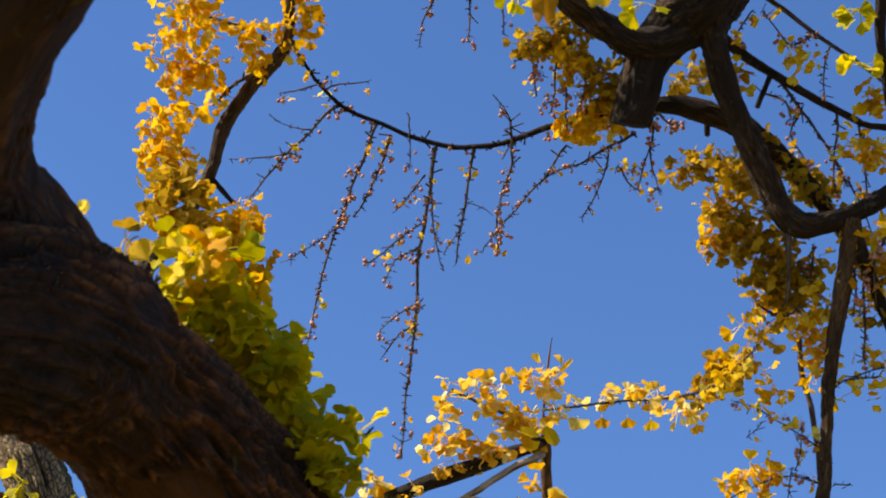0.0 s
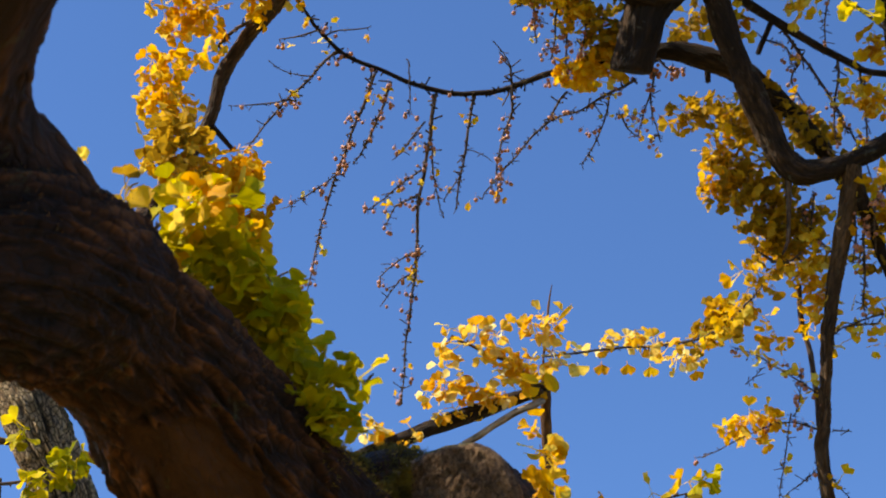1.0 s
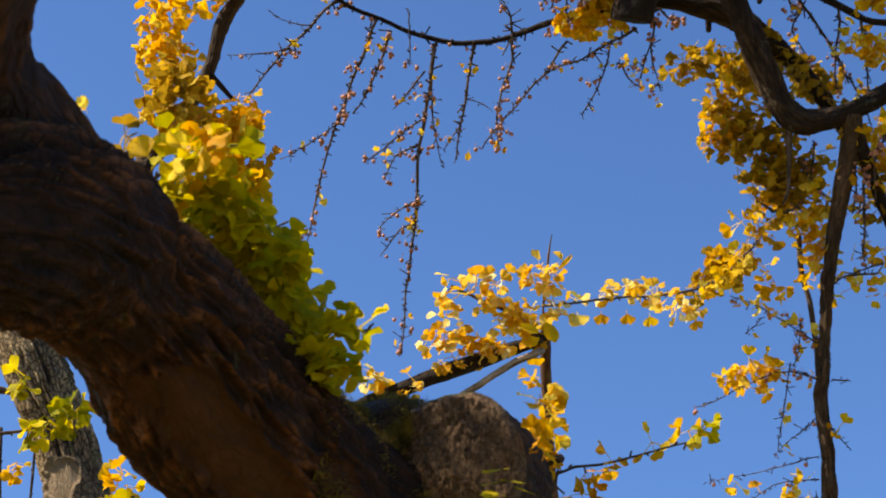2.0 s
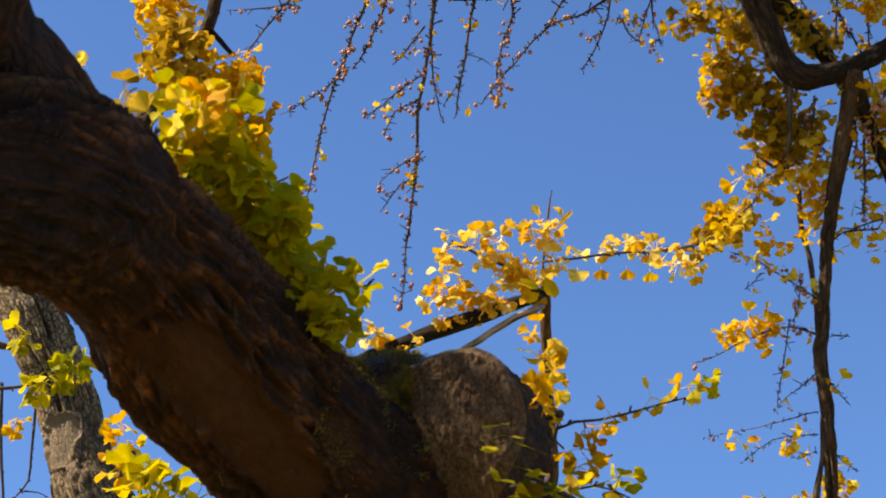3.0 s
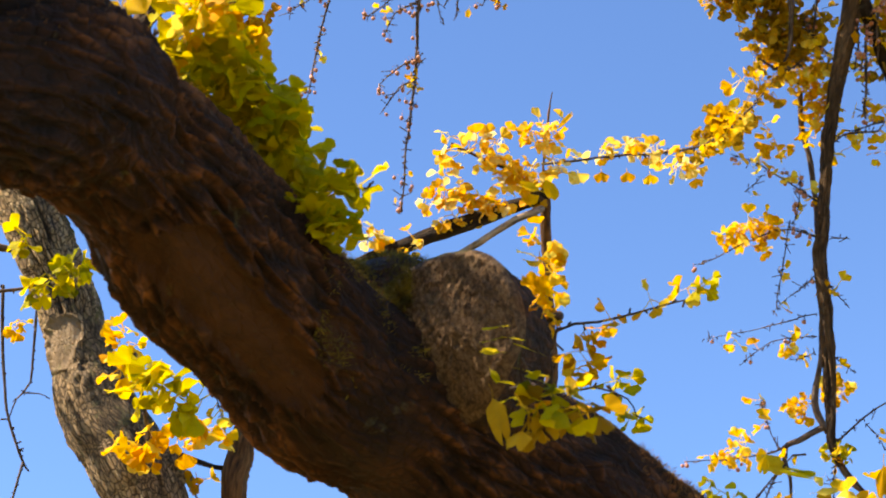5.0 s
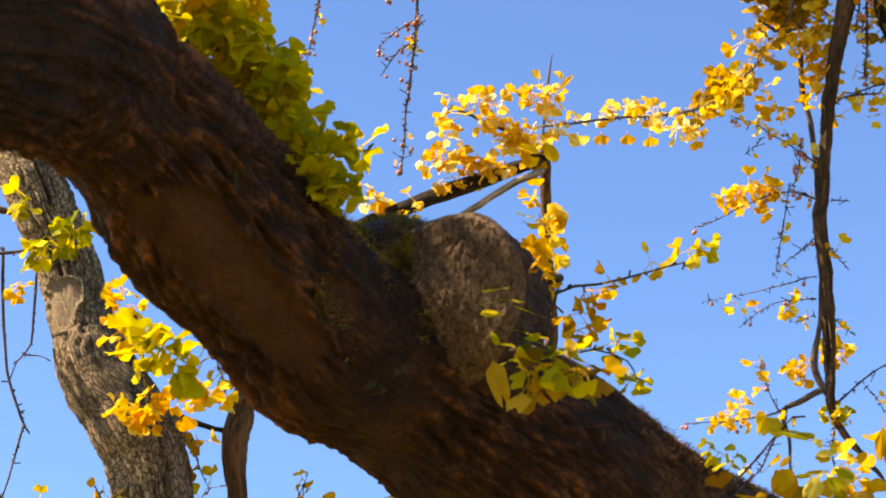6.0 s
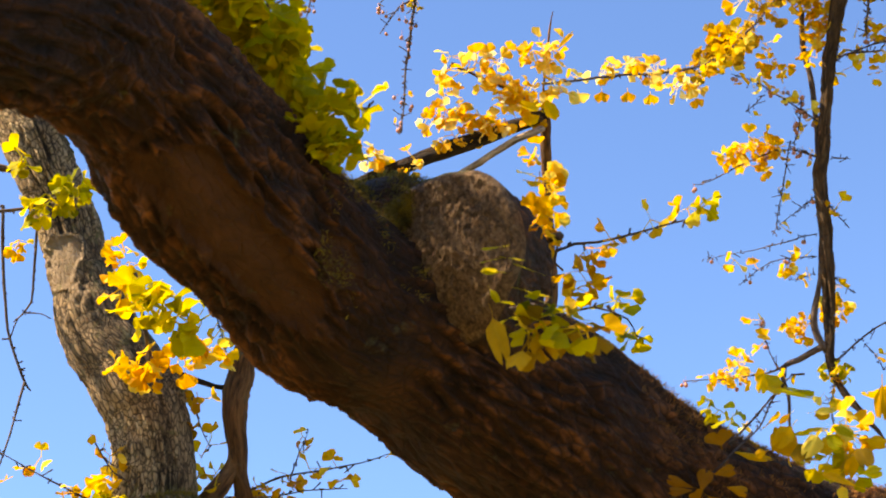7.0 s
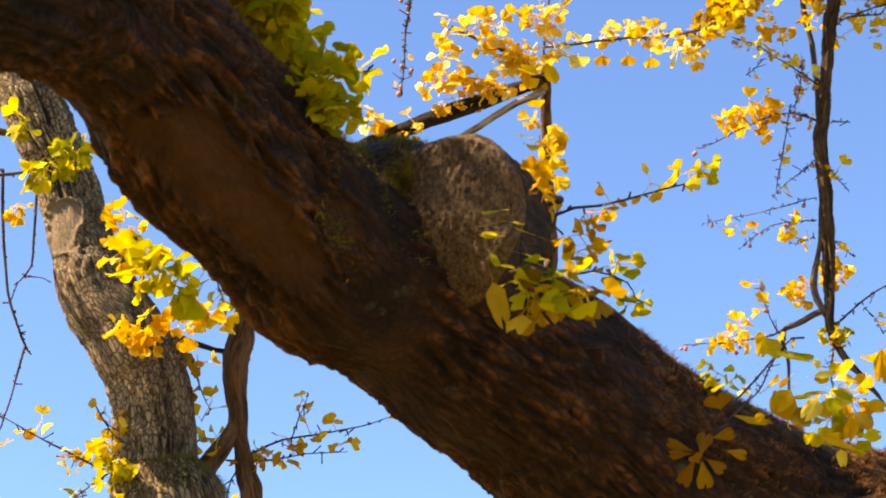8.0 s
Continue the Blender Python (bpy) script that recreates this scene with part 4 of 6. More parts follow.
twig(FAR, [(-0.028, 5.073, 6.203, 0.0050), (-0.036, 5.152, 6.115, 0.0040), (-0.068, 5.203, 6.054, 0.0030), (-0.084, 5.257, 5.990, 0.0020)], size=0.036, spurs=14, fruits=8, leaves=1, spur_length=0.019, wobble=0.011, seed=57)
twig(FAR, [(0.062, 5.072, 6.203, 0.0050), (0.092, 5.151, 6.114, 0.0040), (0.096, 5.203, 6.054, 0.0030), (0.092, 5.248, 6.001, 0.0020)], size=0.036, spurs=12, fruits=10, spur_length=0.019, wobble=0.011, seed=58)
twig(FAR, [(0.191, 5.071, 6.201, 0.0050), (0.204, 5.149, 6.113, 0.0040), (0.216, 5.227, 6.022, 0.0020)], size=0.036, spurs=10, fruits=3, leaves=2, spur_length=0.019, wobble=0.011, seed=59)
twig(FAR, [(0.412, 5.233, 6.001, 0.0050), (0.403, 5.310, 5.909, 0.0040), (0.384, 5.397, 5.800, 0.0030)], side_twigs=1, size=0.036, spurs=16, fruits=22, leaves=3, spur_length=0.019, wobble=0.011, seed=60)
twig(FAR, [(0.453, 5.282, 5.938, 0.0050), (0.433, 5.346, 5.861, 0.0040), (0.444, 5.431, 5.750, 0.0030)], side_twigs=1, size=0.036, spurs=15, fruits=18, leaves=2, spur_length=0.019, wobble=0.011, seed=61)
twig(FAR, [(0.342, 5.223, 6.019, 0.0050), (0.323, 5.288, 5.943, 0.0040), (0.333, 5.362, 5.849, 0.0030)], side_twigs=1, size=0.036, spurs=13, fruits=12, leaves=3, spur_length=0.019, wobble=0.011, seed=62)
twig(FAR, [(0.492, 5.254, 5.967, 0.0050), (0.503, 5.329, 5.874, 0.0040), (0.474, 5.405, 5.781, 0.0030)], side_twigs=1, size=0.036, spurs=15, fruits=16, leaves=3, spur_length=0.019, wobble=0.011, seed=63)
twig(FAR, [(0.352, 5.223, 6.018, 0.0050), (0.293, 5.276, 5.959, 0.0040), (0.253, 5.290, 5.945, 0.0020)], side_twigs=1, size=0.036, spurs=9, fruits=6, leaves=9, spur_length=0.019, wobble=0.011, seed=64)
twig(FAR, [(0.732, 5.375, 5.783, 0.0061), (0.743, 5.423, 5.719, 0.0040), (0.713, 5.485, 5.641, 0.0030), (0.694, 5.534, 5.577, 0.0020)], side_twigs=1, size=0.036, spurs=16, fruits=22, leaves=5, spur_length=0.019, wobble=0.011, seed=65)
twig(FAR, [(0.762, 5.372, 5.781, 0.0050), (0.802, 5.387, 5.754, 0.0040), (0.851, 5.391, 5.740, 0.0020)], side_twigs=1, size=0.036, spurs=6, fruits=9, leaves=2, spur_length=0.019, wobble=0.011, seed=66)
twig(FAR, [(0.733, 5.436, 5.703, 0.0040), (0.743, 5.494, 5.623, 0.0030), (0.769, 5.545, 5.548, 0.0020)], side_twigs=1, size=0.036, spurs=12, fruits=6, leaves=2, spur_length=0.019, wobble=0.011, seed=67)
twig(FAR, [(0.634, 5.503, 5.629, 0.0040), (0.654, 5.525, 5.595, 0.0030), (0.704, 5.545, 5.560, 0.0020)], side_twigs=1, size=0.036, spurs=6, fruits=1, leaves=6, spur_length=0.019, wobble=0.011, seed=68)
twig(FAR, [(1.224, 5.416, 5.944, 0.0062), (1.315, 5.485, 5.830, 0.0052), (1.404, 5.550, 5.714, 0.0042), (1.454, 5.602, 5.626, 0.0031)], spurs=22, fruits=10, leaves=4, spur_length=0.019, wobble=0.011, seed=69)
twig(FAR, [(1.412, 5.451, 5.842, 0.0052), (1.414, 5.525, 5.745, 0.0042), (1.411, 5.621, 5.614, 0.0031)], spurs=17, fruits=6, leaves=2, spur_length=0.019, wobble=0.011, seed=70)
twig(FAR, [(1.329, 5.286, 6.072, 0.0052), (1.251, 5.323, 6.050, 0.0042), (1.211, 5.302, 6.086, 0.0031), (1.150, 5.258, 6.154, 0.0021)], spurs=15, fruits=14, leaves=6, spur_length=0.019, wobble=0.011, seed=71)
twig(FAR, [(1.388, 5.303, 6.033, 0.0042), (1.361, 5.371, 5.959, 0.0031), (1.373, 5.445, 5.863, 0.0021)], spurs=14, fruits=4, leaves=2, spur_length=0.019, wobble=0.011, seed=72)
twig(FAR, [(1.094, 5.369, 6.036, 0.0052), (1.063, 5.321, 6.101, 0.0042), (1.111, 5.262, 6.158, 0.0031)], spurs=11, fruits=12, leaves=4, spur_length=0.019, wobble=0.011, seed=73)
twig(FAR, [(1.490, 5.457, 5.808, 0.0052), (1.511, 5.544, 5.684, 0.0042), (1.522, 5.614, 5.584, 0.0031)], spurs=16, fruits=4, leaves=6, spur_length=0.019, wobble=0.011, seed=74)
twig(FAR, [(1.155, 5.445, 5.927, 0.0042), (1.235, 5.453, 5.895, 0.0031), (1.255, 5.487, 5.844, 0.0021)], spurs=9, fruits=6, leaves=2, spur_length=0.019, wobble=0.011, seed=75)
twig(FAR, [(1.454, 5.590, 5.642, 0.0042), (1.512, 5.650, 5.536, 0.0031), (1.542, 5.691, 5.465, 0.0021)], spurs=13, fruits=8, leaves=2, spur_length=0.019, wobble=0.011, seed=76)
twig(FAR, [(1.294, 5.457, 5.872, 0.0042), (1.256, 5.524, 5.796, 0.0031), (1.316, 5.576, 5.708, 0.0021)], spurs=14, fruits=10, leaves=3, spur_length=0.019, wobble=0.011, seed=77)
twig(FAR, [(1.468, 5.547, 5.249, 0.0060), (1.455, 5.613, 5.152, 0.0050), (1.457, 5.684, 5.036, 0.0040), (1.460, 5.729, 4.960, 0.0030)], spurs=21, fruits=16, leaves=6, spur_length=0.019, wobble=0.011, seed=78)
twig(FAR, [(1.403, 5.526, 5.306, 0.0050), (1.431, 5.586, 5.205, 0.0040), (1.421, 5.650, 5.107, 0.0030)], spurs=15, fruits=8, leaves=5, spur_length=0.019, wobble=0.011, seed=79)
twig(FAR, [(1.530, 5.481, 5.323, 0.0050), (1.487, 5.543, 5.247, 0.0040), (1.496, 5.616, 5.131, 0.0030)], spurs=15, fruits=12, leaves=4, spur_length=0.019, wobble=0.011, seed=80)
twig(FAR, [(1.290, 5.545, 5.319, 0.0050), (1.286, 5.589, 5.254, 0.0040), (1.282, 5.632, 5.188, 0.0030)], spurs=10, fruits=3, leaves=4, spur_length=0.019, wobble=0.011, seed=81)
twig(FAR, [(1.252, 5.584, 5.274, 0.0050), (1.289, 5.621, 5.204, 0.0040), (1.346, 5.643, 5.148, 0.0030)], spurs=10, fruits=2, leaves=8, spur_length=0.019, wobble=0.011, seed=82)
twig(FAR, [(1.117, 5.684, 5.162, 0.0050), (1.184, 5.689, 5.131, 0.0050), (1.251, 5.658, 5.158, 0.0030)], spurs=9, fruits=2, leaves=8, spur_length=0.019, wobble=0.011, seed=83)
twig(FAR, [(1.300, 5.897, 4.727, 0.0035), (1.228, 5.886, 4.776, 0.0028), (1.151, 5.875, 4.826, 0.0028), (1.073, 5.865, 4.869, 0.0021), (1.006, 5.863, 4.895, 0.0014)], spurs=14, fruits=12, leaves=14, side_twigs=1, spur_length=0.019, wobble=0.011, seed=84)
twig(FAR, [(1.113, 5.885, 4.820, 0.0021), (1.065, 5.915, 4.781, 0.0014)], spurs=4, fruits=0, leaves=1, side_twigs=0, spur_length=0.019, wobble=0.011, seed=85)
twig(FAR, [(1.306, 5.954, 4.613, 0.0042), (1.211, 5.957, 4.648, 0.0028), (1.115, 5.981, 4.638, 0.0021), (1.000, 6.023, 4.593, 0.0021), (0.904, 6.055, 4.560, 0.0014)], spurs=14, fruits=8, leaves=16, side_twigs=1, spur_length=0.019, wobble=0.011, seed=86)
twig(FAR, [(1.246, 5.869, 4.800, 0.0028), (1.238, 5.916, 4.715, 0.0021), (1.220, 5.947, 4.664, 0.0021)], spurs=10, fruits=10, leaves=3, side_twigs=0, spur_length=0.019, wobble=0.011, seed=87)
twig(FAR, [(1.298, 6.012, 4.500, 0.0021), (1.232, 6.049, 4.452, 0.0016), (1.156, 6.090, 4.395, 0.0010)], spurs=12, fruits=1, leaves=2, side_twigs=0, spur_length=0.019, wobble=0.011, seed=88)
twig(FAR, [(1.299, 6.070, 4.375, 0.0021), (1.213, 6.095, 4.361, 0.0021), (1.098, 6.126, 4.340, 0.0016), (0.915, 6.165, 4.320, 0.0005)], spurs=14, fruits=2, leaves=6, side_twigs=1, spur_length=0.019, wobble=0.011, seed=89)
twig(FAR, [(1.299, 6.103, 4.304, 0.0021), (1.194, 6.124, 4.303, 0.0021), (1.099, 6.155, 4.273, 0.0016), (1.041, 6.183, 4.231, 0.0010)], spurs=14, fruits=2, leaves=7, side_twigs=1, spur_length=0.019, wobble=0.011, seed=90)
twig(FAR, [(1.290, 6.128, 4.251, 0.0021), (1.214, 6.149, 4.238, 0.0010), (1.194, 6.128, 4.294, 0.0010)], spurs=9, fruits=1, leaves=3, side_twigs=0, spur_length=0.019, wobble=0.011, seed=91)
twig(FAR, [(1.353, 5.946, 4.609, 0.0035), (1.400, 5.938, 4.603, 0.0021)], spurs=3, fruits=0, leaves=0, side_twigs=0, spur_length=0.019, wobble=0.011, seed=92)
twig(FAR, [(1.345, 6.021, 4.460, 0.0028), (1.402, 6.039, 4.393, 0.0014)], spurs=5, fruits=0, leaves=1, side_twigs=0, spur_length=0.019, wobble=0.011, seed=93)
twig(FAR, [(1.346, 6.118, 4.246, 0.0028), (1.422, 6.128, 4.182, 0.0014)], spurs=6, fruits=0, leaves=1, side_twigs=0, spur_length=0.019, wobble=0.011, seed=94)
twig(FAR, [(1.364, 6.229, 3.963, 0.0042), (1.449, 6.184, 4.030, 0.0035), (1.529, 6.145, 4.077, 0.0028), (1.662, 6.090, 4.128, 0.0021)], spurs=14, fruits=0, leaves=2, side_twigs=0, spur_length=0.019, wobble=0.011, seed=95)
twig(FAR, [(1.458, 6.189, 4.011, 0.0021), (1.504, 6.200, 3.952, 0.0014), (1.517, 6.208, 3.924, 0.0014)], spurs=6, fruits=0, leaves=2, side_twigs=0, spur_length=0.019, wobble=0.011, seed=96)
twig(FAR, [(1.184, 6.268, 3.957, 0.0042), (1.078, 6.295, 3.935, 0.0028), (0.962, 6.317, 3.927, 0.0021), (0.855, 6.332, 3.928, 0.0014)], spurs=14, fruits=4, leaves=10, side_twigs=1, spur_length=0.019, wobble=0.011, seed=97)
twig(FAR, [(1.193, 6.276, 3.929, 0.0028), (1.136, 6.258, 4.006, 0.0021), (1.108, 6.219, 4.118, 0.0014)], spurs=13, fruits=3, leaves=9, side_twigs=1, spur_length=0.019, wobble=0.011, seed=98)
twig(FAR, [(1.193, 6.276, 3.929, 0.0035), (1.096, 6.351, 3.767, 0.0028), (1.037, 6.385, 3.696, 0.0021)], spurs=14, fruits=0, leaves=3, side_twigs=0, spur_length=0.019, wobble=0.011, seed=99)
twig(FAR, [(1.364, 6.246, 3.917, 0.0035), (1.344, 6.276, 3.845, 0.0028), (1.361, 6.312, 3.733, 0.0028), (1.416, 6.337, 3.619, 0.0021)], spurs=14, fruits=0, leaves=8, side_twigs=1, spur_length=0.019, wobble=0.011, seed=100)
twig(FAR, [(1.210, 5.944, 4.674, 0.0028), (1.193, 5.995, 4.579, 0.0021), (1.174, 6.050, 4.474, 0.0021), (1.165, 6.085, 4.404, 0.0014)], spurs=14, fruits=0, leaves=4, side_twigs=0, spur_length=0.019, wobble=0.011, seed=101)
twig(FAR, [(1.504, 5.742, 4.918, 0.0035), (1.393, 5.768, 4.921, 0.0035), (1.347, 5.795, 4.893, 0.0028)], spurs=11, fruits=0, leaves=2, side_twigs=0, spur_length=0.019, wobble=0.011, seed=102)
twig(FAR, [(1.522, 5.722, 4.944, 0.0035), (1.448, 5.748, 4.932, 0.0028), (1.393, 5.770, 4.918, 0.0021)], spurs=9, fruits=0, leaves=1, side_twigs=0, spur_length=0.019, wobble=0.011, seed=103)

# far tree: leaf masses, olive ones carrying the crown's shade in their colour
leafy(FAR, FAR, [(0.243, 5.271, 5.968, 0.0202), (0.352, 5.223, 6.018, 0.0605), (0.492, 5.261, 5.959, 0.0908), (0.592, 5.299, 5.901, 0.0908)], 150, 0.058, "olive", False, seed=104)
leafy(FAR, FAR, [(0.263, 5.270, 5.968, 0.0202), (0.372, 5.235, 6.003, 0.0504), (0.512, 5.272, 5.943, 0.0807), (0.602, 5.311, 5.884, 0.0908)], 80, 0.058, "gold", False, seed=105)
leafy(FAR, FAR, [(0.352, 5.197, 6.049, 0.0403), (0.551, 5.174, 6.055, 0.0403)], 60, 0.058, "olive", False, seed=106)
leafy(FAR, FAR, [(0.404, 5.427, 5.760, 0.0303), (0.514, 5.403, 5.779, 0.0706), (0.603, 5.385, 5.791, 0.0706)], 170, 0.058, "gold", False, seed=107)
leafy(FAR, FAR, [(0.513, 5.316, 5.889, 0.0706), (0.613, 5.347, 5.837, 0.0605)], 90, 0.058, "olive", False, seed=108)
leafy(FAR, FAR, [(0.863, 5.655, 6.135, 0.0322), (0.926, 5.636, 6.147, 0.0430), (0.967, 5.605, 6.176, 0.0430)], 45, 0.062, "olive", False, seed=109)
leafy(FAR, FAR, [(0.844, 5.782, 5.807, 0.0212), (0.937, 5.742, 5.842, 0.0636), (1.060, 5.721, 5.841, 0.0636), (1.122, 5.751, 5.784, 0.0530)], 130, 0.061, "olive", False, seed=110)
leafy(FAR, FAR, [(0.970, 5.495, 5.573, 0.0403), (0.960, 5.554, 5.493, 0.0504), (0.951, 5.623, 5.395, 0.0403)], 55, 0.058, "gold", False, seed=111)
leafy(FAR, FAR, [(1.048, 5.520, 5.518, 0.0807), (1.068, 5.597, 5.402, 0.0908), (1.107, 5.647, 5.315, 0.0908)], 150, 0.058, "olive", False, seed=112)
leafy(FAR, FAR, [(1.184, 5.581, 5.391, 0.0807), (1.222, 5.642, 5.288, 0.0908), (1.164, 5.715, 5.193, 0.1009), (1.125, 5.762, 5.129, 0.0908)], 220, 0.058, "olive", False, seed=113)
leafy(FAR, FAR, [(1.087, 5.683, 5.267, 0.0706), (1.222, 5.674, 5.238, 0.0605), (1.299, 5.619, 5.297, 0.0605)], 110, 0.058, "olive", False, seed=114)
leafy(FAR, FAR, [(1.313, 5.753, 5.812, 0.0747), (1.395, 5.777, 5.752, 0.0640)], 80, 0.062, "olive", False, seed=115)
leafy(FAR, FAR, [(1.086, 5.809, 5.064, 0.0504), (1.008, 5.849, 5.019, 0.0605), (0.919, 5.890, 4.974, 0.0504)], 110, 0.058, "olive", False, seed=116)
leafy(FAR, FAR, [(1.027, 5.827, 5.052, 0.0303), (0.929, 5.899, 4.956, 0.0403)], 50, 0.058, "gold", False, seed=117)
leafy(FAR, FAR, [(1.298, 5.715, 5.147, 0.0605), (1.278, 5.780, 5.047, 0.0605)], 50, 0.058, "gold", False, seed=118)
leafy(FAR, FAR, [(1.144, 5.821, 5.025, 0.0303), (1.171, 5.866, 4.937, 0.0303)], 16, 0.058, "gold", False, seed=119)
leafy(FAR, FAR, [(1.430, 5.358, 5.620, 0.0403), (1.524, 5.354, 5.592, 0.0605)], 60, 0.058, "gold", False, seed=120)
leafy(FAR, FAR, [(1.446, 5.242, 5.766, 0.0303), (1.522, 5.247, 5.733, 0.0504)], 28, 0.058, "amber", False, seed=121)
leafy(FAR, FAR, [(1.083, 5.246, 5.870, 0.0504), (1.006, 5.274, 5.855, 0.0403)], 40, 0.058, "amber", False, seed=122)
leafy(FAR, FAR, [(1.216, 5.184, 5.909, 0.0403), (1.236, 5.207, 5.876, 0.0303)], 18, 0.058, "gold", False, seed=123)
leafy(FAR, FAR, [(1.394, 5.570, 5.335, 0.0403), (1.413, 5.522, 5.399, 0.0403)], 24, 0.058, "gold", False, seed=124)
leafy(FAR, FAR, [(1.488, 5.586, 5.275, 0.0504), (1.526, 5.632, 5.188, 0.0605)], 34, 0.058, "gold", False, seed=125)
leafy(FAR, FAR, [(1.374, 5.753, 5.054, 0.0403), (1.390, 5.849, 4.883, 0.0303)], 14, 0.058, "gold", False, seed=126)
leafy(FAR, FAR, [(1.470, 5.557, 5.326, 0.0504), (1.507, 5.615, 5.223, 0.0504), (1.488, 5.681, 5.126, 0.0403)], 34, 0.058, "olive", False, seed=127)
leafy(FAR, FAR, [(1.317, 5.773, 5.043, 0.0403), (1.296, 5.837, 4.943, 0.0403)], 18, 0.058, "gold", False, seed=128)
leafy(FAR, FAR, [(1.495, 5.761, 4.990, 0.0303), (1.524, 5.736, 5.021, 0.0303)], 10, 0.058, "gold", False, seed=129)
leafy(FAR, FAR, [(1.521, 5.834, 4.852, 0.0202), (1.497, 5.680, 5.125, 0.0303)], 8, 0.058, "gold", False, seed=130)
leafy(FAR, FAR, [(1.002, 6.049, 4.655, 0.0403), (1.080, 6.020, 4.685, 0.0403), (1.138, 6.007, 4.689, 0.0403)], 60, 0.058, "gold", False, seed=131)
leafy(FAR, FAR, [(1.356, 6.216, 4.138, 0.0403), (1.375, 6.205, 4.155, 0.0403)], 26, 0.058, "gold", False, seed=132)
leafy(FAR, FAR, [(1.242, 6.237, 4.146, 0.0403), (1.251, 6.257, 4.090, 0.0403)], 26, 0.058, "gold", False, seed=133)
leafy(FAR, FAR, [(1.048, 6.329, 4.001, 0.0303), (1.009, 6.345, 3.975, 0.0504)], 24, 0.058, "gold", False, seed=134)
leafy(FAR, FAR, [(1.345, 6.297, 3.936, 0.0403), (1.364, 6.294, 3.935, 0.0403)], 26, 0.058, "lime", False, seed=135)
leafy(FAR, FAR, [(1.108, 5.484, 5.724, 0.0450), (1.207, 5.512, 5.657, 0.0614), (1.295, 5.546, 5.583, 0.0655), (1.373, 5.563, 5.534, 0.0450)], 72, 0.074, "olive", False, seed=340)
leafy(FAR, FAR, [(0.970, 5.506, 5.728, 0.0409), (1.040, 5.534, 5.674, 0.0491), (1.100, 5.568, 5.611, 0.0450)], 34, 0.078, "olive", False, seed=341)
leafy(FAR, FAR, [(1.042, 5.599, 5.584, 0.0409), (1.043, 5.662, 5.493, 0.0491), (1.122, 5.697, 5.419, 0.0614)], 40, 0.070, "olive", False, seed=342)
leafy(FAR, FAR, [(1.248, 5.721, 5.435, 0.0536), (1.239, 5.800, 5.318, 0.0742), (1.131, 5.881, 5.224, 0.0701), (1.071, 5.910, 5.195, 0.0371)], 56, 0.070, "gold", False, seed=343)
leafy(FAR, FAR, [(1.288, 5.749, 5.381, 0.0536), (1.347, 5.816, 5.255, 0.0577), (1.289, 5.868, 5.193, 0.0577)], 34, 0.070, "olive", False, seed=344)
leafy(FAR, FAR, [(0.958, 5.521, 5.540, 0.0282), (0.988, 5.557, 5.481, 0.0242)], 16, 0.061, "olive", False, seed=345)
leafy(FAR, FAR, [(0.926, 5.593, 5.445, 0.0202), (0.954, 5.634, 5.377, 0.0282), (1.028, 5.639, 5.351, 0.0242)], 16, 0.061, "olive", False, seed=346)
leafy(FAR, FAR, [(1.514, 5.483, 5.417, 0.0403), (1.506, 5.540, 5.337, 0.0484), (1.525, 5.580, 5.269, 0.0363)], 36, 0.069, "gold", False, seed=347)

# arching limb and leafy branch of the grey tree: leaf masses
leafy(GREY, GREY, [(-0.424, 4.853, 5.903, 0.0574), (-0.519, 4.910, 5.828, 0.0670), (-0.425, 4.940, 5.804, 0.0574)], 59, 0.061, "gold", False, seed=136)
leafy(GREY, GREY, [(-0.822, 4.737, 5.824, 0.1225), (-0.825, 4.845, 5.699, 0.1225), (-0.845, 4.949, 5.569, 0.0942)], 221, 0.060, "gold", False, seed=137)
leafy(GREY, GREY, [(-0.646, 4.875, 5.773, 0.0760), (-0.609, 4.926, 5.719, 0.0570)], 51, 0.059, "gold", False, seed=138)
leafy(GREY, GREY, [(-0.868, 4.891, 5.475, 0.0835), (-0.905, 4.965, 5.371, 0.0835), (-0.906, 5.030, 5.283, 0.0835)], 161, 0.059, "gold", False, seed=139)
leafy(GREY, GREY, [(-0.971, 4.883, 5.622, 0.0283), (-0.934, 4.846, 5.675, 0.0283)], 11, 0.060, "gold", False, seed=140)
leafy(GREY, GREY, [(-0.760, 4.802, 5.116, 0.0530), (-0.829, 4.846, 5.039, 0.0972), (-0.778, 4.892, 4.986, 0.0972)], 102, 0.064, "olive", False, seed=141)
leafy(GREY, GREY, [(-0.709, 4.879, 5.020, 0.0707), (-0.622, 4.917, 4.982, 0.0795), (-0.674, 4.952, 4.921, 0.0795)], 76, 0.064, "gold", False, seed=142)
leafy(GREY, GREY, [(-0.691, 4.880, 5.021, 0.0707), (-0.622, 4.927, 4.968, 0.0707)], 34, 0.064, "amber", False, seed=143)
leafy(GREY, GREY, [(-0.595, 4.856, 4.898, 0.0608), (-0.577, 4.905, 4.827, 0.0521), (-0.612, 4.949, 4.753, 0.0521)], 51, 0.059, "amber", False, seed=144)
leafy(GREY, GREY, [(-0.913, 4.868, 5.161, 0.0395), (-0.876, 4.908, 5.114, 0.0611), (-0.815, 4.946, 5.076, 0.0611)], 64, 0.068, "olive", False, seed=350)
leafy(GREY, GREY, [(-0.929, 4.963, 5.023, 0.0251), (-0.807, 4.984, 5.023, 0.0395), (-0.667, 4.981, 5.057, 0.0431), (-0.579, 5.016, 5.023, 0.0359)], 50, 0.061, "gold", False, seed=351)
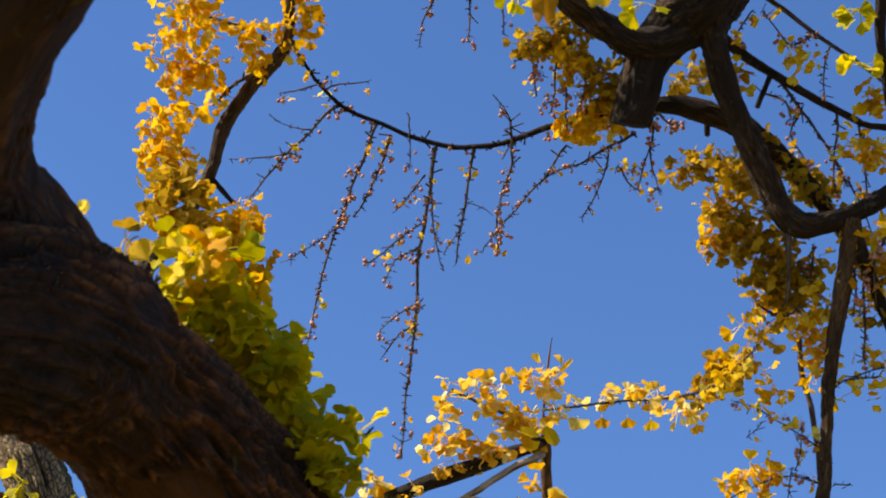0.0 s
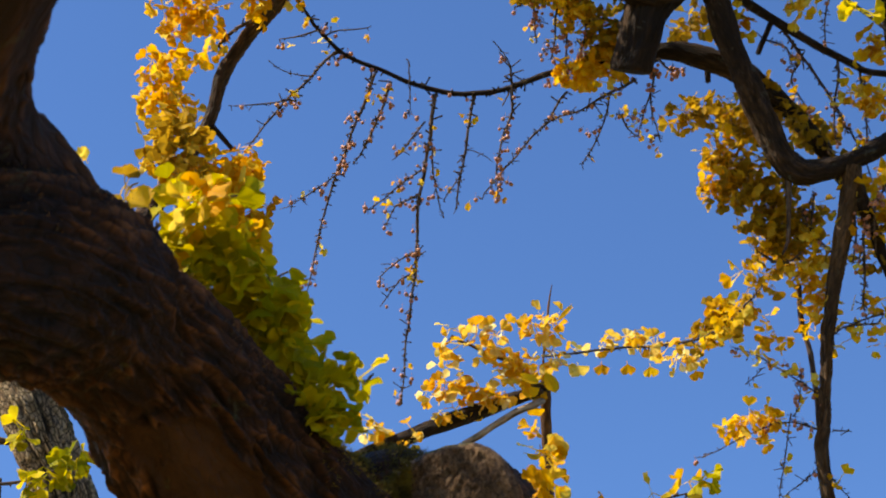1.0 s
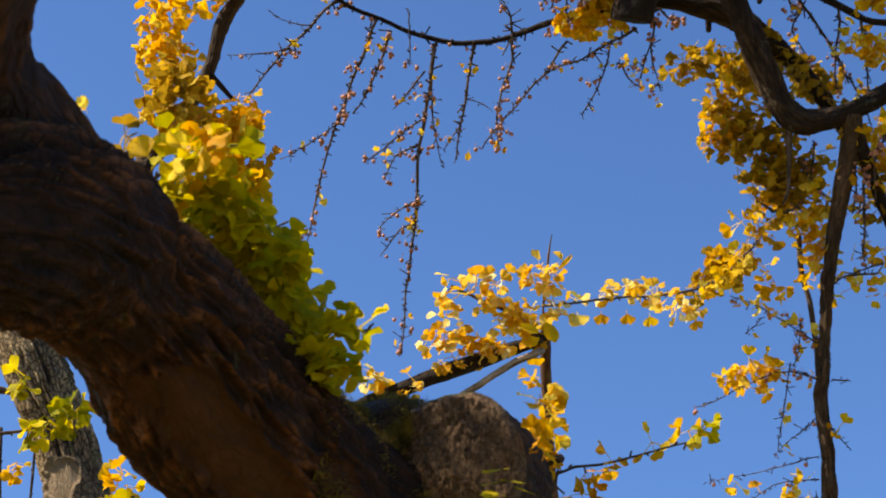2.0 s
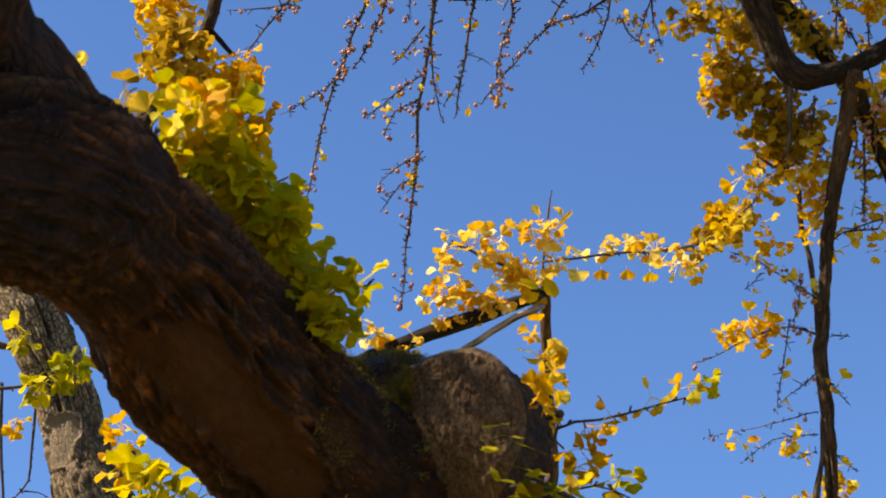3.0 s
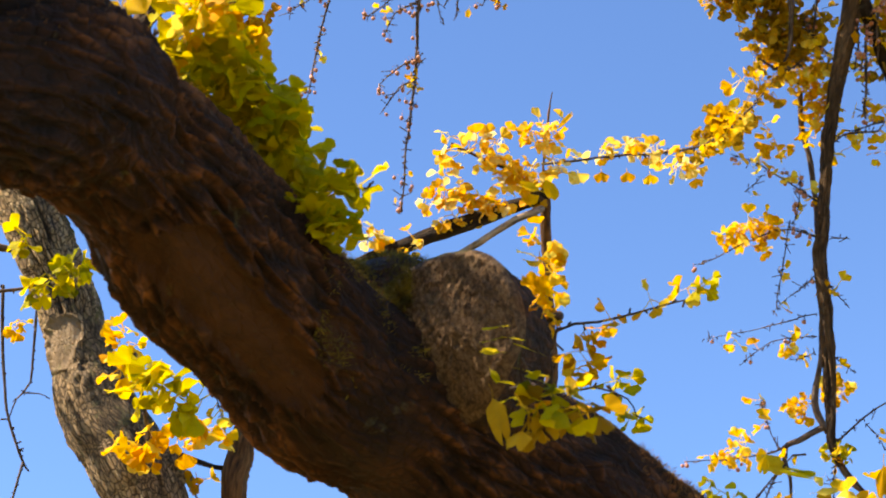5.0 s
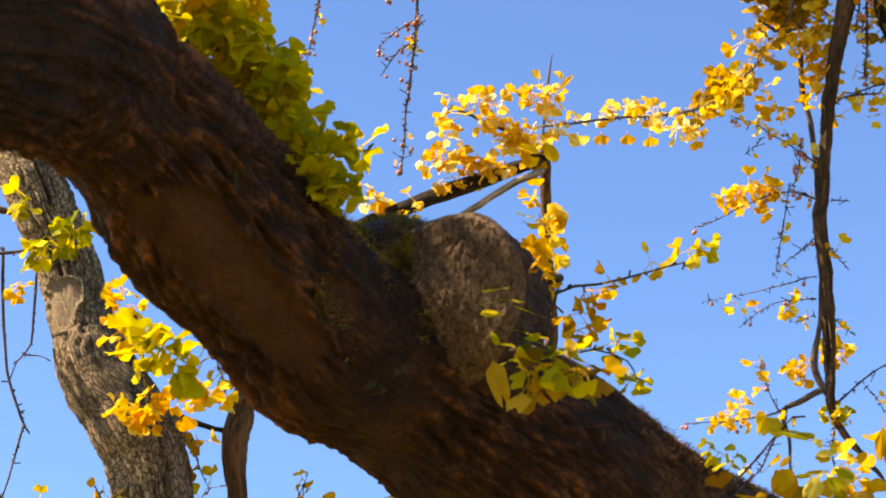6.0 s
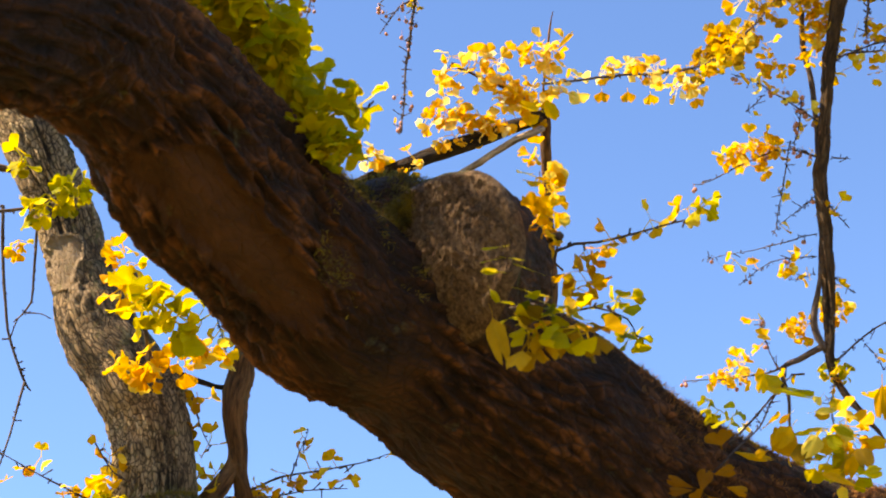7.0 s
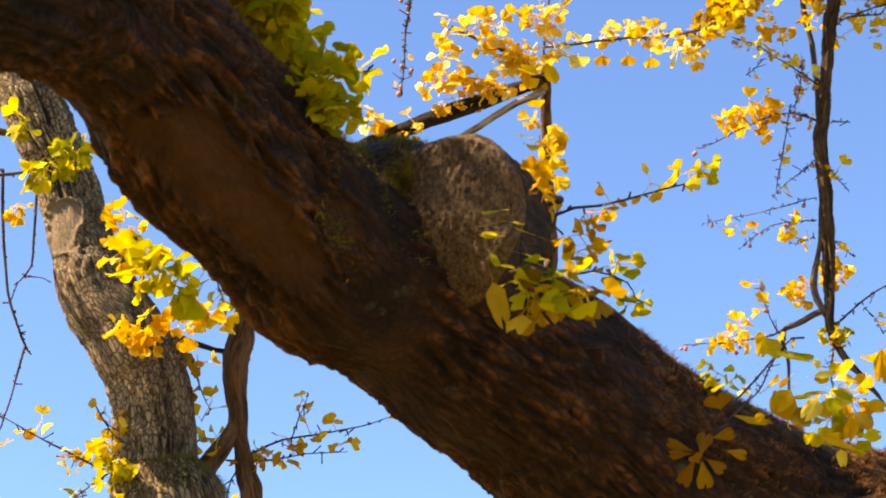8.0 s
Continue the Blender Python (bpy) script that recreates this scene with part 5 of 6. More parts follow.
leafy(GREY, GREY, [(-0.714, 5.019, 4.901, 0.0356), (-0.609, 5.044, 4.885, 0.0285), (-0.583, 5.012, 4.938, 0.0285)], 24, 0.061, "amber", False, seed=352)
# leafy branch of the grey tree: pale golden leaves along its twigs
leafy(GREY, GREY, [(0.009, 4.298, 4.115, 0.0205), (0.031, 4.328, 4.064, 0.0264), (0.097, 4.334, 4.051, 0.0264), (0.148, 4.320, 4.073, 0.0205)], 32, 0.047, "straw", False, seed=310)
leafy(GREY, GREY, [(0.006, 4.352, 4.021, 0.0117), (0.009, 4.365, 3.997, 0.0117)], 7, 0.047, "straw", False, seed=311)
leafy(GREY, GREY, [(-0.207, 4.424, 3.877, 0.0147), (-0.137, 4.444, 3.844, 0.0235), (-0.072, 4.443, 3.849, 0.0264), (-0.123, 4.460, 3.813, 0.0205)], 40, 0.044, "straw", False, seed=312)
leafy(GREY, GREY, [(-0.064, 4.396, 3.939, 0.0205), (0.001, 4.393, 3.946, 0.0293), (0.067, 4.387, 3.956, 0.0264), (0.097, 4.402, 3.926, 0.0235)], 46, 0.045, "straw", False, seed=313)
leafy(GREY, GREY, [(0.111, 4.364, 3.997, 0.0235), (0.170, 4.371, 3.981, 0.0352), (0.236, 4.361, 3.992, 0.0381), (0.294, 4.347, 4.012, 0.0293)], 64, 0.047, "straw", False, seed=314)
leafy(GREY, GREY, [(0.199, 4.322, 4.066, 0.0205), (0.250, 4.308, 4.086, 0.0293), (0.301, 4.299, 4.095, 0.0205)], 34, 0.047, "straw", False, seed=315)
leafy(GREY, GREY, [(-0.028, 4.428, 3.879, 0.0117), (0.097, 4.408, 3.915, 0.0176), (0.214, 4.386, 3.949, 0.0176)], 36, 0.044, "straw", False, seed=316)
leafy(GREY, GREY, [(0.023, 4.379, 3.972, 0.0147), (0.126, 4.391, 3.945, 0.0205), (0.214, 4.375, 3.970, 0.0205)], 14, 0.050, "gold", False, seed=317)
leafy(GREY, GREY, [(0.349, 4.487, 4.103, 0.0152), (0.444, 4.605, 4.186, 0.0219), (0.521, 4.715, 4.284, 0.0289), (0.578, 4.816, 4.297, 0.0229)], 32, 0.047, "straw", False, seed=320)
leafy(GREY, GREY, [(0.573, 4.767, 4.283, 0.0162), (0.654, 4.887, 4.359, 0.0233), (0.715, 4.989, 4.369, 0.0339), (0.763, 5.027, 4.390, 0.0239)], 36, 0.050, "straw", False, seed=321)
leafy(GREY, GREY, [(0.763, 5.007, 4.427, 0.0239), (0.844, 5.068, 4.501, 0.0382), (0.916, 5.212, 4.635, 0.0431), (1.000, 5.357, 4.761, 0.0371)], 26, 0.050, "gold", False, seed=322)
leafy(GREY, GREY, [(0.827, 5.074, 4.495, 0.0208), (0.916, 5.216, 4.627, 0.0359), (1.009, 5.351, 4.769, 0.0334)], 16, 0.050, "olive", False, seed=323)
big_leaf(GREY, "straw", (0.363, 4.547, 4.097), (0.372, 4.561, 4.070), 0.070, (-0.07, -0.87, -0.48), seed=330)
big_leaf(GREY, "gold", (0.437, 4.646, 4.155), (0.438, 4.661, 4.128), 0.053, (-0.08, -0.87, -0.48), seed=331)
big_leaf(GREY, "gold", (0.519, 4.745, 4.210), (0.522, 4.760, 4.182), 0.054, (-0.10, -0.87, -0.48), seed=332)
big_leaf(GREY, "gold", (0.595, 4.847, 4.258), (0.600, 4.862, 4.230), 0.056, (-0.11, -0.87, -0.48), seed=333)
big_leaf(GREY, "straw", (0.292, 4.277, 4.075), (0.334, 4.252, 4.113), 0.016, (-0.06, -0.86, -0.50), seed=334)
twig(GREY, [(0.258, 4.365, 4.025, 0.0038), (0.338, 4.446, 4.075, 0.0034), (0.459, 4.606, 4.181, 0.0034), (0.614, 4.852, 4.327, 0.0034), (0.800, 5.081, 4.491, 0.0035), (0.963, 5.370, 4.750, 0.0037), (1.084, 5.572, 4.968, 0.0029)], label="thin leafy twig", leaves=12, spurs=20, size=0.054, seed=151)
twig(GREY, [(0.257, 4.410, 3.941, 0.0074), (0.170, 4.376, 4.014, 0.0059), (0.111, 4.366, 4.034, 0.0044), (0.023, 4.346, 4.072, 0.0029)], leaves=20, spurs=12, size=0.054, seed=152)
twig(GREY, [(-0.754, 4.553, 2.920, 0.0035), (-0.835, 4.532, 2.943, 0.0030), (-0.916, 4.506, 2.978, 0.0026), (-0.996, 4.478, 3.012, 0.0017), (-1.076, 4.447, 3.052, 0.0013)], leaves=22, spurs=16, size=0.055, seed=155)
twig(GREY, [(-0.754, 4.481, 2.984, 0.0026), (-0.801, 4.465, 3.008, 0.0022), (-0.842, 4.437, 3.071, 0.0017)], leaves=14, spurs=8, size=0.055, seed=156)
twig(GREY, [(-0.774, 4.490, 2.944, 0.0026), (-0.852, 4.492, 2.888, 0.0022), (-0.904, 4.494, 2.846, 0.0017)], leaves=8, spurs=8, size=0.055, kind='lime', seed=157)
twig(GREY, [(-0.505, 4.664, 3.014, 0.0036), (-0.406, 4.661, 3.055, 0.0027), (-0.307, 4.663, 3.073, 0.0022), (-0.207, 4.663, 3.093, 0.0018), (-0.135, 4.657, 3.117, 0.0009)], leaves=14, spurs=10, size=0.05, kind="amber", seed=158)
twig(GREY, [(-0.547, 4.663, 3.003, 0.0027), (-0.448, 4.672, 3.006, 0.0022), (-0.349, 4.675, 3.025, 0.0018), (-0.242, 4.680, 3.031, 0.0009)], leaves=14, spurs=10, size=0.05, kind="amber", seed=159)
twig(GREY, [(-0.385, 4.663, 3.055, 0.0018), (-0.364, 4.645, 3.117, 0.0014), (-0.343, 4.631, 3.165, 0.0009)], leaves=6, spurs=5, size=0.055, kind="amber", seed=160)
twig(GREY, [(-0.505, 4.669, 2.998, 0.0032), (-0.533, 4.678, 2.956, 0.0022), (-0.546, 4.692, 2.902, 0.0018)], leaves=6, spurs=8, size=0.05, kind="amber", seed=161)
twig(GREY, [(-0.628, 4.528, 3.220, 0.0022), (-0.606, 4.554, 3.154, 0.0018), (-0.582, 4.573, 3.108, 0.0009)], leaves=5, spurs=5, size=0.055, kind="amber", seed=162)
twig(GREY, [(-0.550, 4.545, 3.347, 0.0018), (-0.572, 4.511, 3.426, 0.0018), (-0.600, 4.486, 3.478, 0.0014)], leaves=4, spurs=5, size=0.055, seed=163)
leafy(GREY, GREY, [(-0.634, 4.594, 3.183, 0.0216), (-0.576, 4.632, 3.090, 0.0361), (-0.590, 4.652, 3.022, 0.0289)], 20, 0.055, "gold", True, seed=164)
leafy(GREY, GREY, [(-0.752, 4.448, 2.918, 0.0346), (-0.792, 4.430, 2.955, 0.0277), (-0.804, 4.444, 2.902, 0.0277)], 24, 0.055, "lime", True, seed=165)
twig(GREY, [(-0.710, 4.403, 3.234, 0.0084), (-0.695, 4.244, 3.232, 0.0068), (-0.693, 4.121, 3.269, 0.0053), (-0.696, 3.988, 3.325, 0.0039)], label="upright sucker shoot", leaves=6, spurs=6, size=0.055, seed=166)
leafy(GREY, GREY, [(-0.727, 3.957, 3.381, 0.0194), (-0.702, 3.971, 3.359, 0.0324), (-0.715, 3.995, 3.300, 0.0259)], 30, 0.058, "gold", True, seed=167)
leafy(GREY, GREY, [(-0.680, 3.917, 3.240, 0.0380), (-0.631, 3.928, 3.231, 0.0506), (-0.582, 3.944, 3.210, 0.0443), (-0.551, 3.955, 3.194, 0.0253)], 42, 0.079, "lime", True, seed=168)
leafy(GREY, GREY, [(-0.759, 4.249, 3.191, 0.0203), (-0.714, 4.251, 3.206, 0.0406), (-0.649, 4.256, 3.222, 0.0406), (-0.583, 4.259, 3.237, 0.0406), (-0.517, 4.266, 3.240, 0.0339)], 50, 0.060, "gold", True, seed=169)
twig(GREY, [(-1.047, 4.052, 3.510, 0.0041), (-0.984, 4.062, 3.522, 0.0041), (-0.920, 4.065, 3.546, 0.0034), (-0.869, 4.066, 3.568, 0.0027)], leaves=0, spurs=5, seed=170)
leafy(GREY, GREY, [(-0.973, 4.023, 3.490, 0.0268), (-0.923, 4.019, 3.524, 0.0335), (-0.866, 4.018, 3.552, 0.0268)], 20, 0.062, "green", True, seed=171)
leafy(GREY, GREY, [(-0.967, 4.021, 3.496, 0.0268), (-0.916, 4.020, 3.524, 0.0301), (-0.866, 4.020, 3.547, 0.0234)], 14, 0.062, "lime", True, seed=172)
leafy(GREY, GREY, [(-1.008, 4.005, 3.627, 0.0102), (-0.976, 4.008, 3.636, 0.0135), (-0.951, 4.007, 3.650, 0.0102)], 6, 0.057, "lime", True, seed=173)
leafy(GREY, GREY, [(-1.060, 4.263, 3.534, 0.0141), (-1.027, 4.276, 3.525, 0.0212)], 8, 0.045, "gold", True, seed=174)
twig(GREY, [(-1.196, 4.525, 3.865, 0.0107), (-1.154, 4.537, 3.863, 0.0092), (-1.125, 4.546, 3.859, 0.0061)], spurs=2, seed=175)
# shoot and leaves out of view, added to cast a shadow on the trunk
twig(GREY, [(-1.196, 4.525, 3.865, 0.0107), (-1.45, 4.4, 4.0, 0.009), (-1.70, 4.22, 4.12, 0.006)], spurs=6, seed=495)
leafy(GREY, GREY, [(-1.73, 4.20, 4.19, 0.07), (-1.68, 4.22, 4.08, 0.07)], 90, 0.06, "gold", False, seed=496)
twig(GREY, [(-1.184, 4.666, 3.817, 0.0047), (-1.185, 4.729, 3.679, 0.0047), (-1.170, 4.803, 3.512, 0.0039), (-1.133, 4.854, 3.401, 0.0039), (-1.111, 4.873, 3.363, 0.0023)], spurs=14, spur_length=0.009, seed=176)
twig(GREY, [(-1.090, 4.685, 3.826, 0.0039), (-1.105, 4.745, 3.686, 0.0039), (-1.112, 4.786, 3.587, 0.0031), (-1.149, 4.796, 3.542, 0.0023), (-1.163, 4.810, 3.498, 0.0016)], spurs=9, spur_length=0.009, seed=177)
twig(GREY, [(-1.126, 4.861, 3.387, 0.0039), (-1.153, 4.891, 3.285, 0.0031), (-1.187, 4.922, 3.168, 0.0023)], spurs=8, spur_length=0.009, seed=178)
twig(GREY, [(-1.127, 4.795, 3.558, 0.0023), (-1.090, 4.802, 3.560, 0.0016), (-1.061, 4.813, 3.549, 0.0008)], spurs=2, seed=179)
# unseen leaf mass, added sunward of the far tree's joint to shade it
leafy(FAR, FAR, [(0.06, 4.80, 6.94, 0.20), (0.34, 4.85, 6.99, 0.20)], 230, 0.06, "olive", False, seed=301)

# near tree: limb and leaves overhead, out of view, added to shade the thick limb
limb(NEAR, [(-0.234, 1.150, 2.830, 0.045), (-0.7, 1.6, 3.9, 0.04), (-1.2, 2.2, 4.5, 0.03), (-1.6, 2.45, 4.8, 0.02), (-1.9, 2.4, 5.05, 0.01)], "unseen overhead limb", BARK_SHADED, seed=99)
leafy(NEAR, NEAR, [(-1.938, 2.354, 5.000, 0.15), (-1.608, 2.524, 4.760, 0.17), (-1.446, 2.590, 4.610, 0.14), (-1.172, 2.694, 4.460, 0.14)], 520, 0.062, "gold", False, seed=100)
leafy(NEAR, NEAR, [(-1.416, 2.170, 4.344, 0.13), (-1.291, 2.233, 4.271, 0.13), (-1.149, 2.281, 4.209, 0.12)], 300, 0.062, "gold", False, seed=481)
# also unseen, added to shade the upright fork
leafy(NEAR, NEAR, [(-1.579, 1.536, 3.890, 0.13), (-1.559, 1.336, 3.950, 0.13), (-1.413, 1.133, 3.887, 0.13)], 260, 0.062, "gold", False, seed=482)

# near limb: shoots and large leaves
leafy(NEAR, NEAR, [(-0.506, 2.210, 3.157, 0.0040), (-0.502, 2.212, 3.154, 0.0040)], 2, 0.025, "gold", True, droop=0.25, seed=180)
leafy(NEAR, NEAR, [(-0.437, 2.103, 3.030, 0.0076), (-0.419, 2.110, 3.024, 0.0076)], 6, 0.038, "olive", True, droop=0.25, seed=181)
leafy(NEAR, NEAR, [(-0.381, 2.052, 2.976, 0.0147), (-0.353, 2.060, 2.972, 0.0184), (-0.317, 2.060, 2.981, 0.0184)], 12, 0.051, "gold", True, droop=0.25, seed=182)
leafy(NEAR, NEAR, [(-0.370, 2.070, 2.988, 0.0148), (-0.341, 2.078, 2.985, 0.0186), (-0.312, 2.081, 2.987, 0.0186)], 13, 0.046, "lime", True, droop=0.25, seed=183)
leafy(NEAR, NEAR, [(-0.394, 2.153, 3.058, 0.0155), (-0.348, 2.161, 3.058, 0.0194), (-0.315, 2.165, 3.061, 0.0194)], 18, 0.042, "lime", True, droop=0.25, seed=184)
leafy(NEAR, NEAR, [(-0.300, 2.128, 3.032, 0.0114), (-0.295, 2.144, 3.010, 0.0152), (-0.297, 2.149, 2.996, 0.0114)], 16, 0.044, "gold", True, droop=0.25, seed=185)
leafy(NEAR, NEAR, [(-0.317, 2.181, 3.017, 0.0154), (-0.283, 2.206, 2.987, 0.0193), (-0.260, 2.224, 2.962, 0.0154)], 21, 0.043, "lime", True, droop=0.25, seed=186)
leafy(NEAR, NEAR, [(-0.268, 2.199, 2.964, 0.0153), (-0.235, 2.224, 2.927, 0.0153), (-0.203, 2.249, 2.889, 0.0153)], 21, 0.045, "lime", True, droop=0.25, seed=187)
leafy(NEAR, NEAR, [(-0.292, 2.091, 2.994, 0.0112), (-0.290, 2.089, 3.001, 0.0074)], 6, 0.053, "lime", True, droop=0.25, seed=188)
leafy(NEAR, NEAR, [(-0.358, 2.109, 2.970, 0.0187), (-0.307, 2.131, 2.948, 0.0224), (-0.269, 2.147, 2.932, 0.0224)], 56, 0.050, "lime", True, droop=0.25, seed=189)
leafy(NEAR, NEAR, [(-0.339, 2.152, 2.944, 0.0226), (-0.286, 2.173, 2.922, 0.0226), (-0.241, 2.186, 2.913, 0.0188)], 32, 0.050, "lime", True, droop=0.25, seed=190)
leafy(NEAR, NEAR, [(-0.334, 2.174, 2.949, 0.0190), (-0.281, 2.195, 2.927, 0.0228), (-0.233, 2.208, 2.917, 0.0152)], 29, 0.053, "lime", True, droop=0.25, seed=191)
leafy(NEAR, NEAR, [(-0.275, 2.217, 2.994, 0.0116), (-0.283, 2.204, 3.013, 0.0116)], 10, 0.043, "gold", True, droop=0.25, seed=192)
leafy(NEAR, NEAR, [(-0.273, 2.211, 2.901, 0.0228), (-0.220, 2.231, 2.878, 0.0266), (-0.187, 2.252, 2.846, 0.0190)], 45, 0.048, "lime", True, droop=0.25, seed=193)
leafy(NEAR, NEAR, [(-0.275, 2.228, 2.911, 0.0191), (-0.222, 2.252, 2.881, 0.0230), (-0.185, 2.273, 2.849, 0.0191)], 29, 0.045, "lime", True, droop=0.25, seed=194)
leafy(NEAR, NEAR, [(-0.223, 2.234, 2.914, 0.0153), (-0.225, 2.231, 2.922, 0.0115)], 12, 0.051, "lime", True, droop=0.25, seed=195)
leafy(NEAR, NEAR, [(-0.226, 2.235, 2.828, 0.0151), (-0.181, 2.255, 2.797, 0.0226), (-0.155, 2.274, 2.765, 0.0188)], 18, 0.050, "lime", True, droop=0.25, seed=196)
leafy(NEAR, NEAR, [(-0.228, 2.252, 2.838, 0.0152), (-0.182, 2.270, 2.813, 0.0228), (-0.160, 2.288, 2.781, 0.0190)], 21, 0.046, "lime", True, droop=0.25, seed=197)
leafy(NEAR, NEAR, [(-0.222, 2.274, 2.841, 0.0153), (-0.176, 2.295, 2.810, 0.0191)], 16, 0.058, "lime", True, droop=0.25, seed=198)
leafy(NEAR, NEAR, [(-0.163, 2.300, 2.865, 0.0155), (-0.152, 2.308, 2.851, 0.0116)], 12, 0.047, "lime", True, droop=0.25, seed=199)
leafy(NEAR, NEAR, [(-0.132, 2.312, 2.846, 0.0077), (-0.117, 2.312, 2.849, 0.0077)], 8, 0.043, "lime", True, droop=0.25, seed=200)
leafy(NEAR, NEAR, [(-0.166, 2.270, 2.772, 0.0113), (-0.151, 2.279, 2.755, 0.0113)], 10, 0.049, "lime", True, droop=0.25, seed=201)
leafy(NEAR, NEAR, [(-0.171, 2.277, 2.800, 0.0114), (-0.149, 2.296, 2.768, 0.0114)], 10, 0.046, "lime", True, droop=0.25, seed=202)
leafy(NEAR, NEAR, [(0.418, 2.845, 2.618, 0.0090), (0.436, 2.850, 2.596, 0.0126), (0.457, 2.848, 2.591, 0.0072)], 14, 0.032, "lime", True, seed=470)
leafy(NEAR, NEAR, [(0.547, 2.785, 2.510, 0.0123), (0.596, 2.779, 2.494, 0.0176), (0.645, 2.770, 2.491, 0.0193)], 14, 0.039, "lime", True, seed=471)
leafy(NEAR, NEAR, [(0.636, 2.987, 2.619, 0.0190), (0.662, 2.985, 2.609, 0.0190)], 16, 0.045, "gold", True, droop=0.25, seed=206)
leafy(NEAR, NEAR, [(0.710, 2.903, 2.658, 0.0093), (0.713, 2.914, 2.623, 0.0093)], 5, 0.058, "gold", True, droop=0.25, seed=207)
twig(NEAR, [(0.169, 2.468, 2.578, 0.0035), (0.150, 2.406, 2.574, 0.0027), (0.134, 2.383, 2.581, 0.0023), (0.114, 2.454, 2.619, 0.0020)], label="short green shoot", leaves=0, spurs=3, seed=208)
big_leaf(NEAR, "gold", (0.519, 2.729, 2.592), (0.470, 2.723, 2.597), 0.042, (-0.25, -0.75, 0.21), seed=234)
big_leaf(NEAR, "lime", (0.513, 2.730, 2.593), (0.556, 2.716, 2.572), 0.035, (-0.25, -0.22, 0.82), seed=235)
big_leaf(NEAR, "gold", (0.562, 2.753, 2.499), (0.600, 2.727, 2.514), 0.040, (-0.26, -0.76, 0.24), seed=236)
big_leaf(NEAR, "gold", (0.520, 2.763, 2.493), (0.505, 2.739, 2.535), 0.050, (-0.18, -0.94, -0.30), seed=237)
big_leaf(NEAR, "gold", (0.488, 2.753, 2.540), (0.508, 2.734, 2.549), 0.038, (-0.26, -0.38, 0.71), seed=238)
big_leaf(NEAR, "gold", (0.525, 2.751, 2.525), (0.576, 2.728, 2.526), 0.026, (-0.26, -0.38, 0.71), seed=239)
big_leaf(NEAR, "gold", (0.558, 2.736, 2.550), (0.579, 2.718, 2.554), 0.028, (-0.26, -0.75, 0.22), seed=240)
big_leaf(NEAR, "gold", (0.587, 2.722, 2.574), (0.590, 2.717, 2.550), 0.024, (-0.23, -0.89, -0.15), seed=241)
big_leaf(NEAR, "gold", (0.615, 2.737, 2.512), (0.587, 2.725, 2.530), 0.026, (-0.24, -0.90, -0.13), seed=242)
big_leaf(NEAR, "gold", (0.437, 2.773, 2.506), (0.496, 2.756, 2.489), 0.017, (-0.24, -0.66, 0.41), seed=243)
big_leaf(NEAR, "olive", (0.609, 2.790, 2.520), (0.599, 2.797, 2.464), 0.030, (-0.20, -0.93, -0.31), seed=244)
big_leaf(NEAR, "olive", (0.629, 2.787, 2.515), (0.642, 2.783, 2.478), 0.044, (-0.21, -0.93, -0.30), seed=245)
big_leaf(NEAR, "olive", (0.542, 2.801, 2.528), (0.552, 2.798, 2.491), 0.039, (-0.21, -0.90, -0.13), seed=246)
big_leaf(NEAR, "gold", (0.595, 2.655, 2.415), (0.542, 2.648, 2.433), 0.020, (-0.29, -0.65, 0.42), seed=247)
big_leaf(NEAR, "gold", (0.574, 2.659, 2.417), (0.574, 2.655, 2.388), 0.018, (-0.20, -0.94, -0.29), seed=248)
twig(NEAR, [(0.123, 2.470, 2.634, 0.0016), (0.107, 2.458, 2.663, 0.0016), (0.076, 2.449, 2.685, 0.0012)], spurs=2, seed=249)
twig(NEAR, [(0.167, 2.748, 2.741, 0.0026), (0.174, 2.689, 2.801, 0.0026), (0.239, 2.679, 2.812, 0.0022), (0.307, 2.666, 2.825, 0.0017), (0.369, 2.653, 2.836, 0.0013)], label="thin blurred shoot", spurs=6, seed=250)
leafy(NEAR, NEAR, [(0.196, 2.691, 2.792, 0.0130), (0.230, 2.682, 2.807, 0.0174), (0.265, 2.679, 2.806, 0.0130)], 14, 0.038, "amber", True, seed=251)
leafy(NEAR, NEAR, [(0.298, 2.661, 2.839, 0.0104), (0.349, 2.650, 2.848, 0.0130), (0.392, 2.642, 2.852, 0.0104)], 9, 0.036, "gold", True, seed=252)
leafy(NEAR, NEAR, [(0.366, 2.656, 2.830, 0.0122), (0.390, 2.645, 2.846, 0.0122), (0.402, 2.637, 2.859, 0.0087)], 9, 0.035, "lime", True, seed=253)
leafy(NEAR, NEAR, [(0.126, 2.630, 2.931, 0.0130), (0.152, 2.650, 2.888, 0.0174), (0.178, 2.648, 2.887, 0.0174), (0.161, 2.672, 2.841, 0.0174)], 24, 0.048, "gold", True, seed=254)
leafy(NEAR, NEAR, [(0.144, 2.674, 2.837, 0.0087), (0.157, 2.679, 2.825, 0.0087)], 10, 0.031, "amber", True, seed=255)
leafy(NEAR, NEAR, [(0.116, 2.398, 2.836, 0.0143), (0.141, 2.413, 2.804, 0.0175), (0.154, 2.429, 2.768, 0.0191), (0.141, 2.450, 2.727, 0.0127)], 26, 0.029, "gold", True, seed=256)
twig(NEAR, [(0.166, 2.720, 2.729, 0.0022), (0.153, 2.697, 2.785, 0.0022), (0.154, 2.661, 2.864, 0.0017), (0.148, 2.638, 2.911, 0.0009)], spurs=0, seed=257)
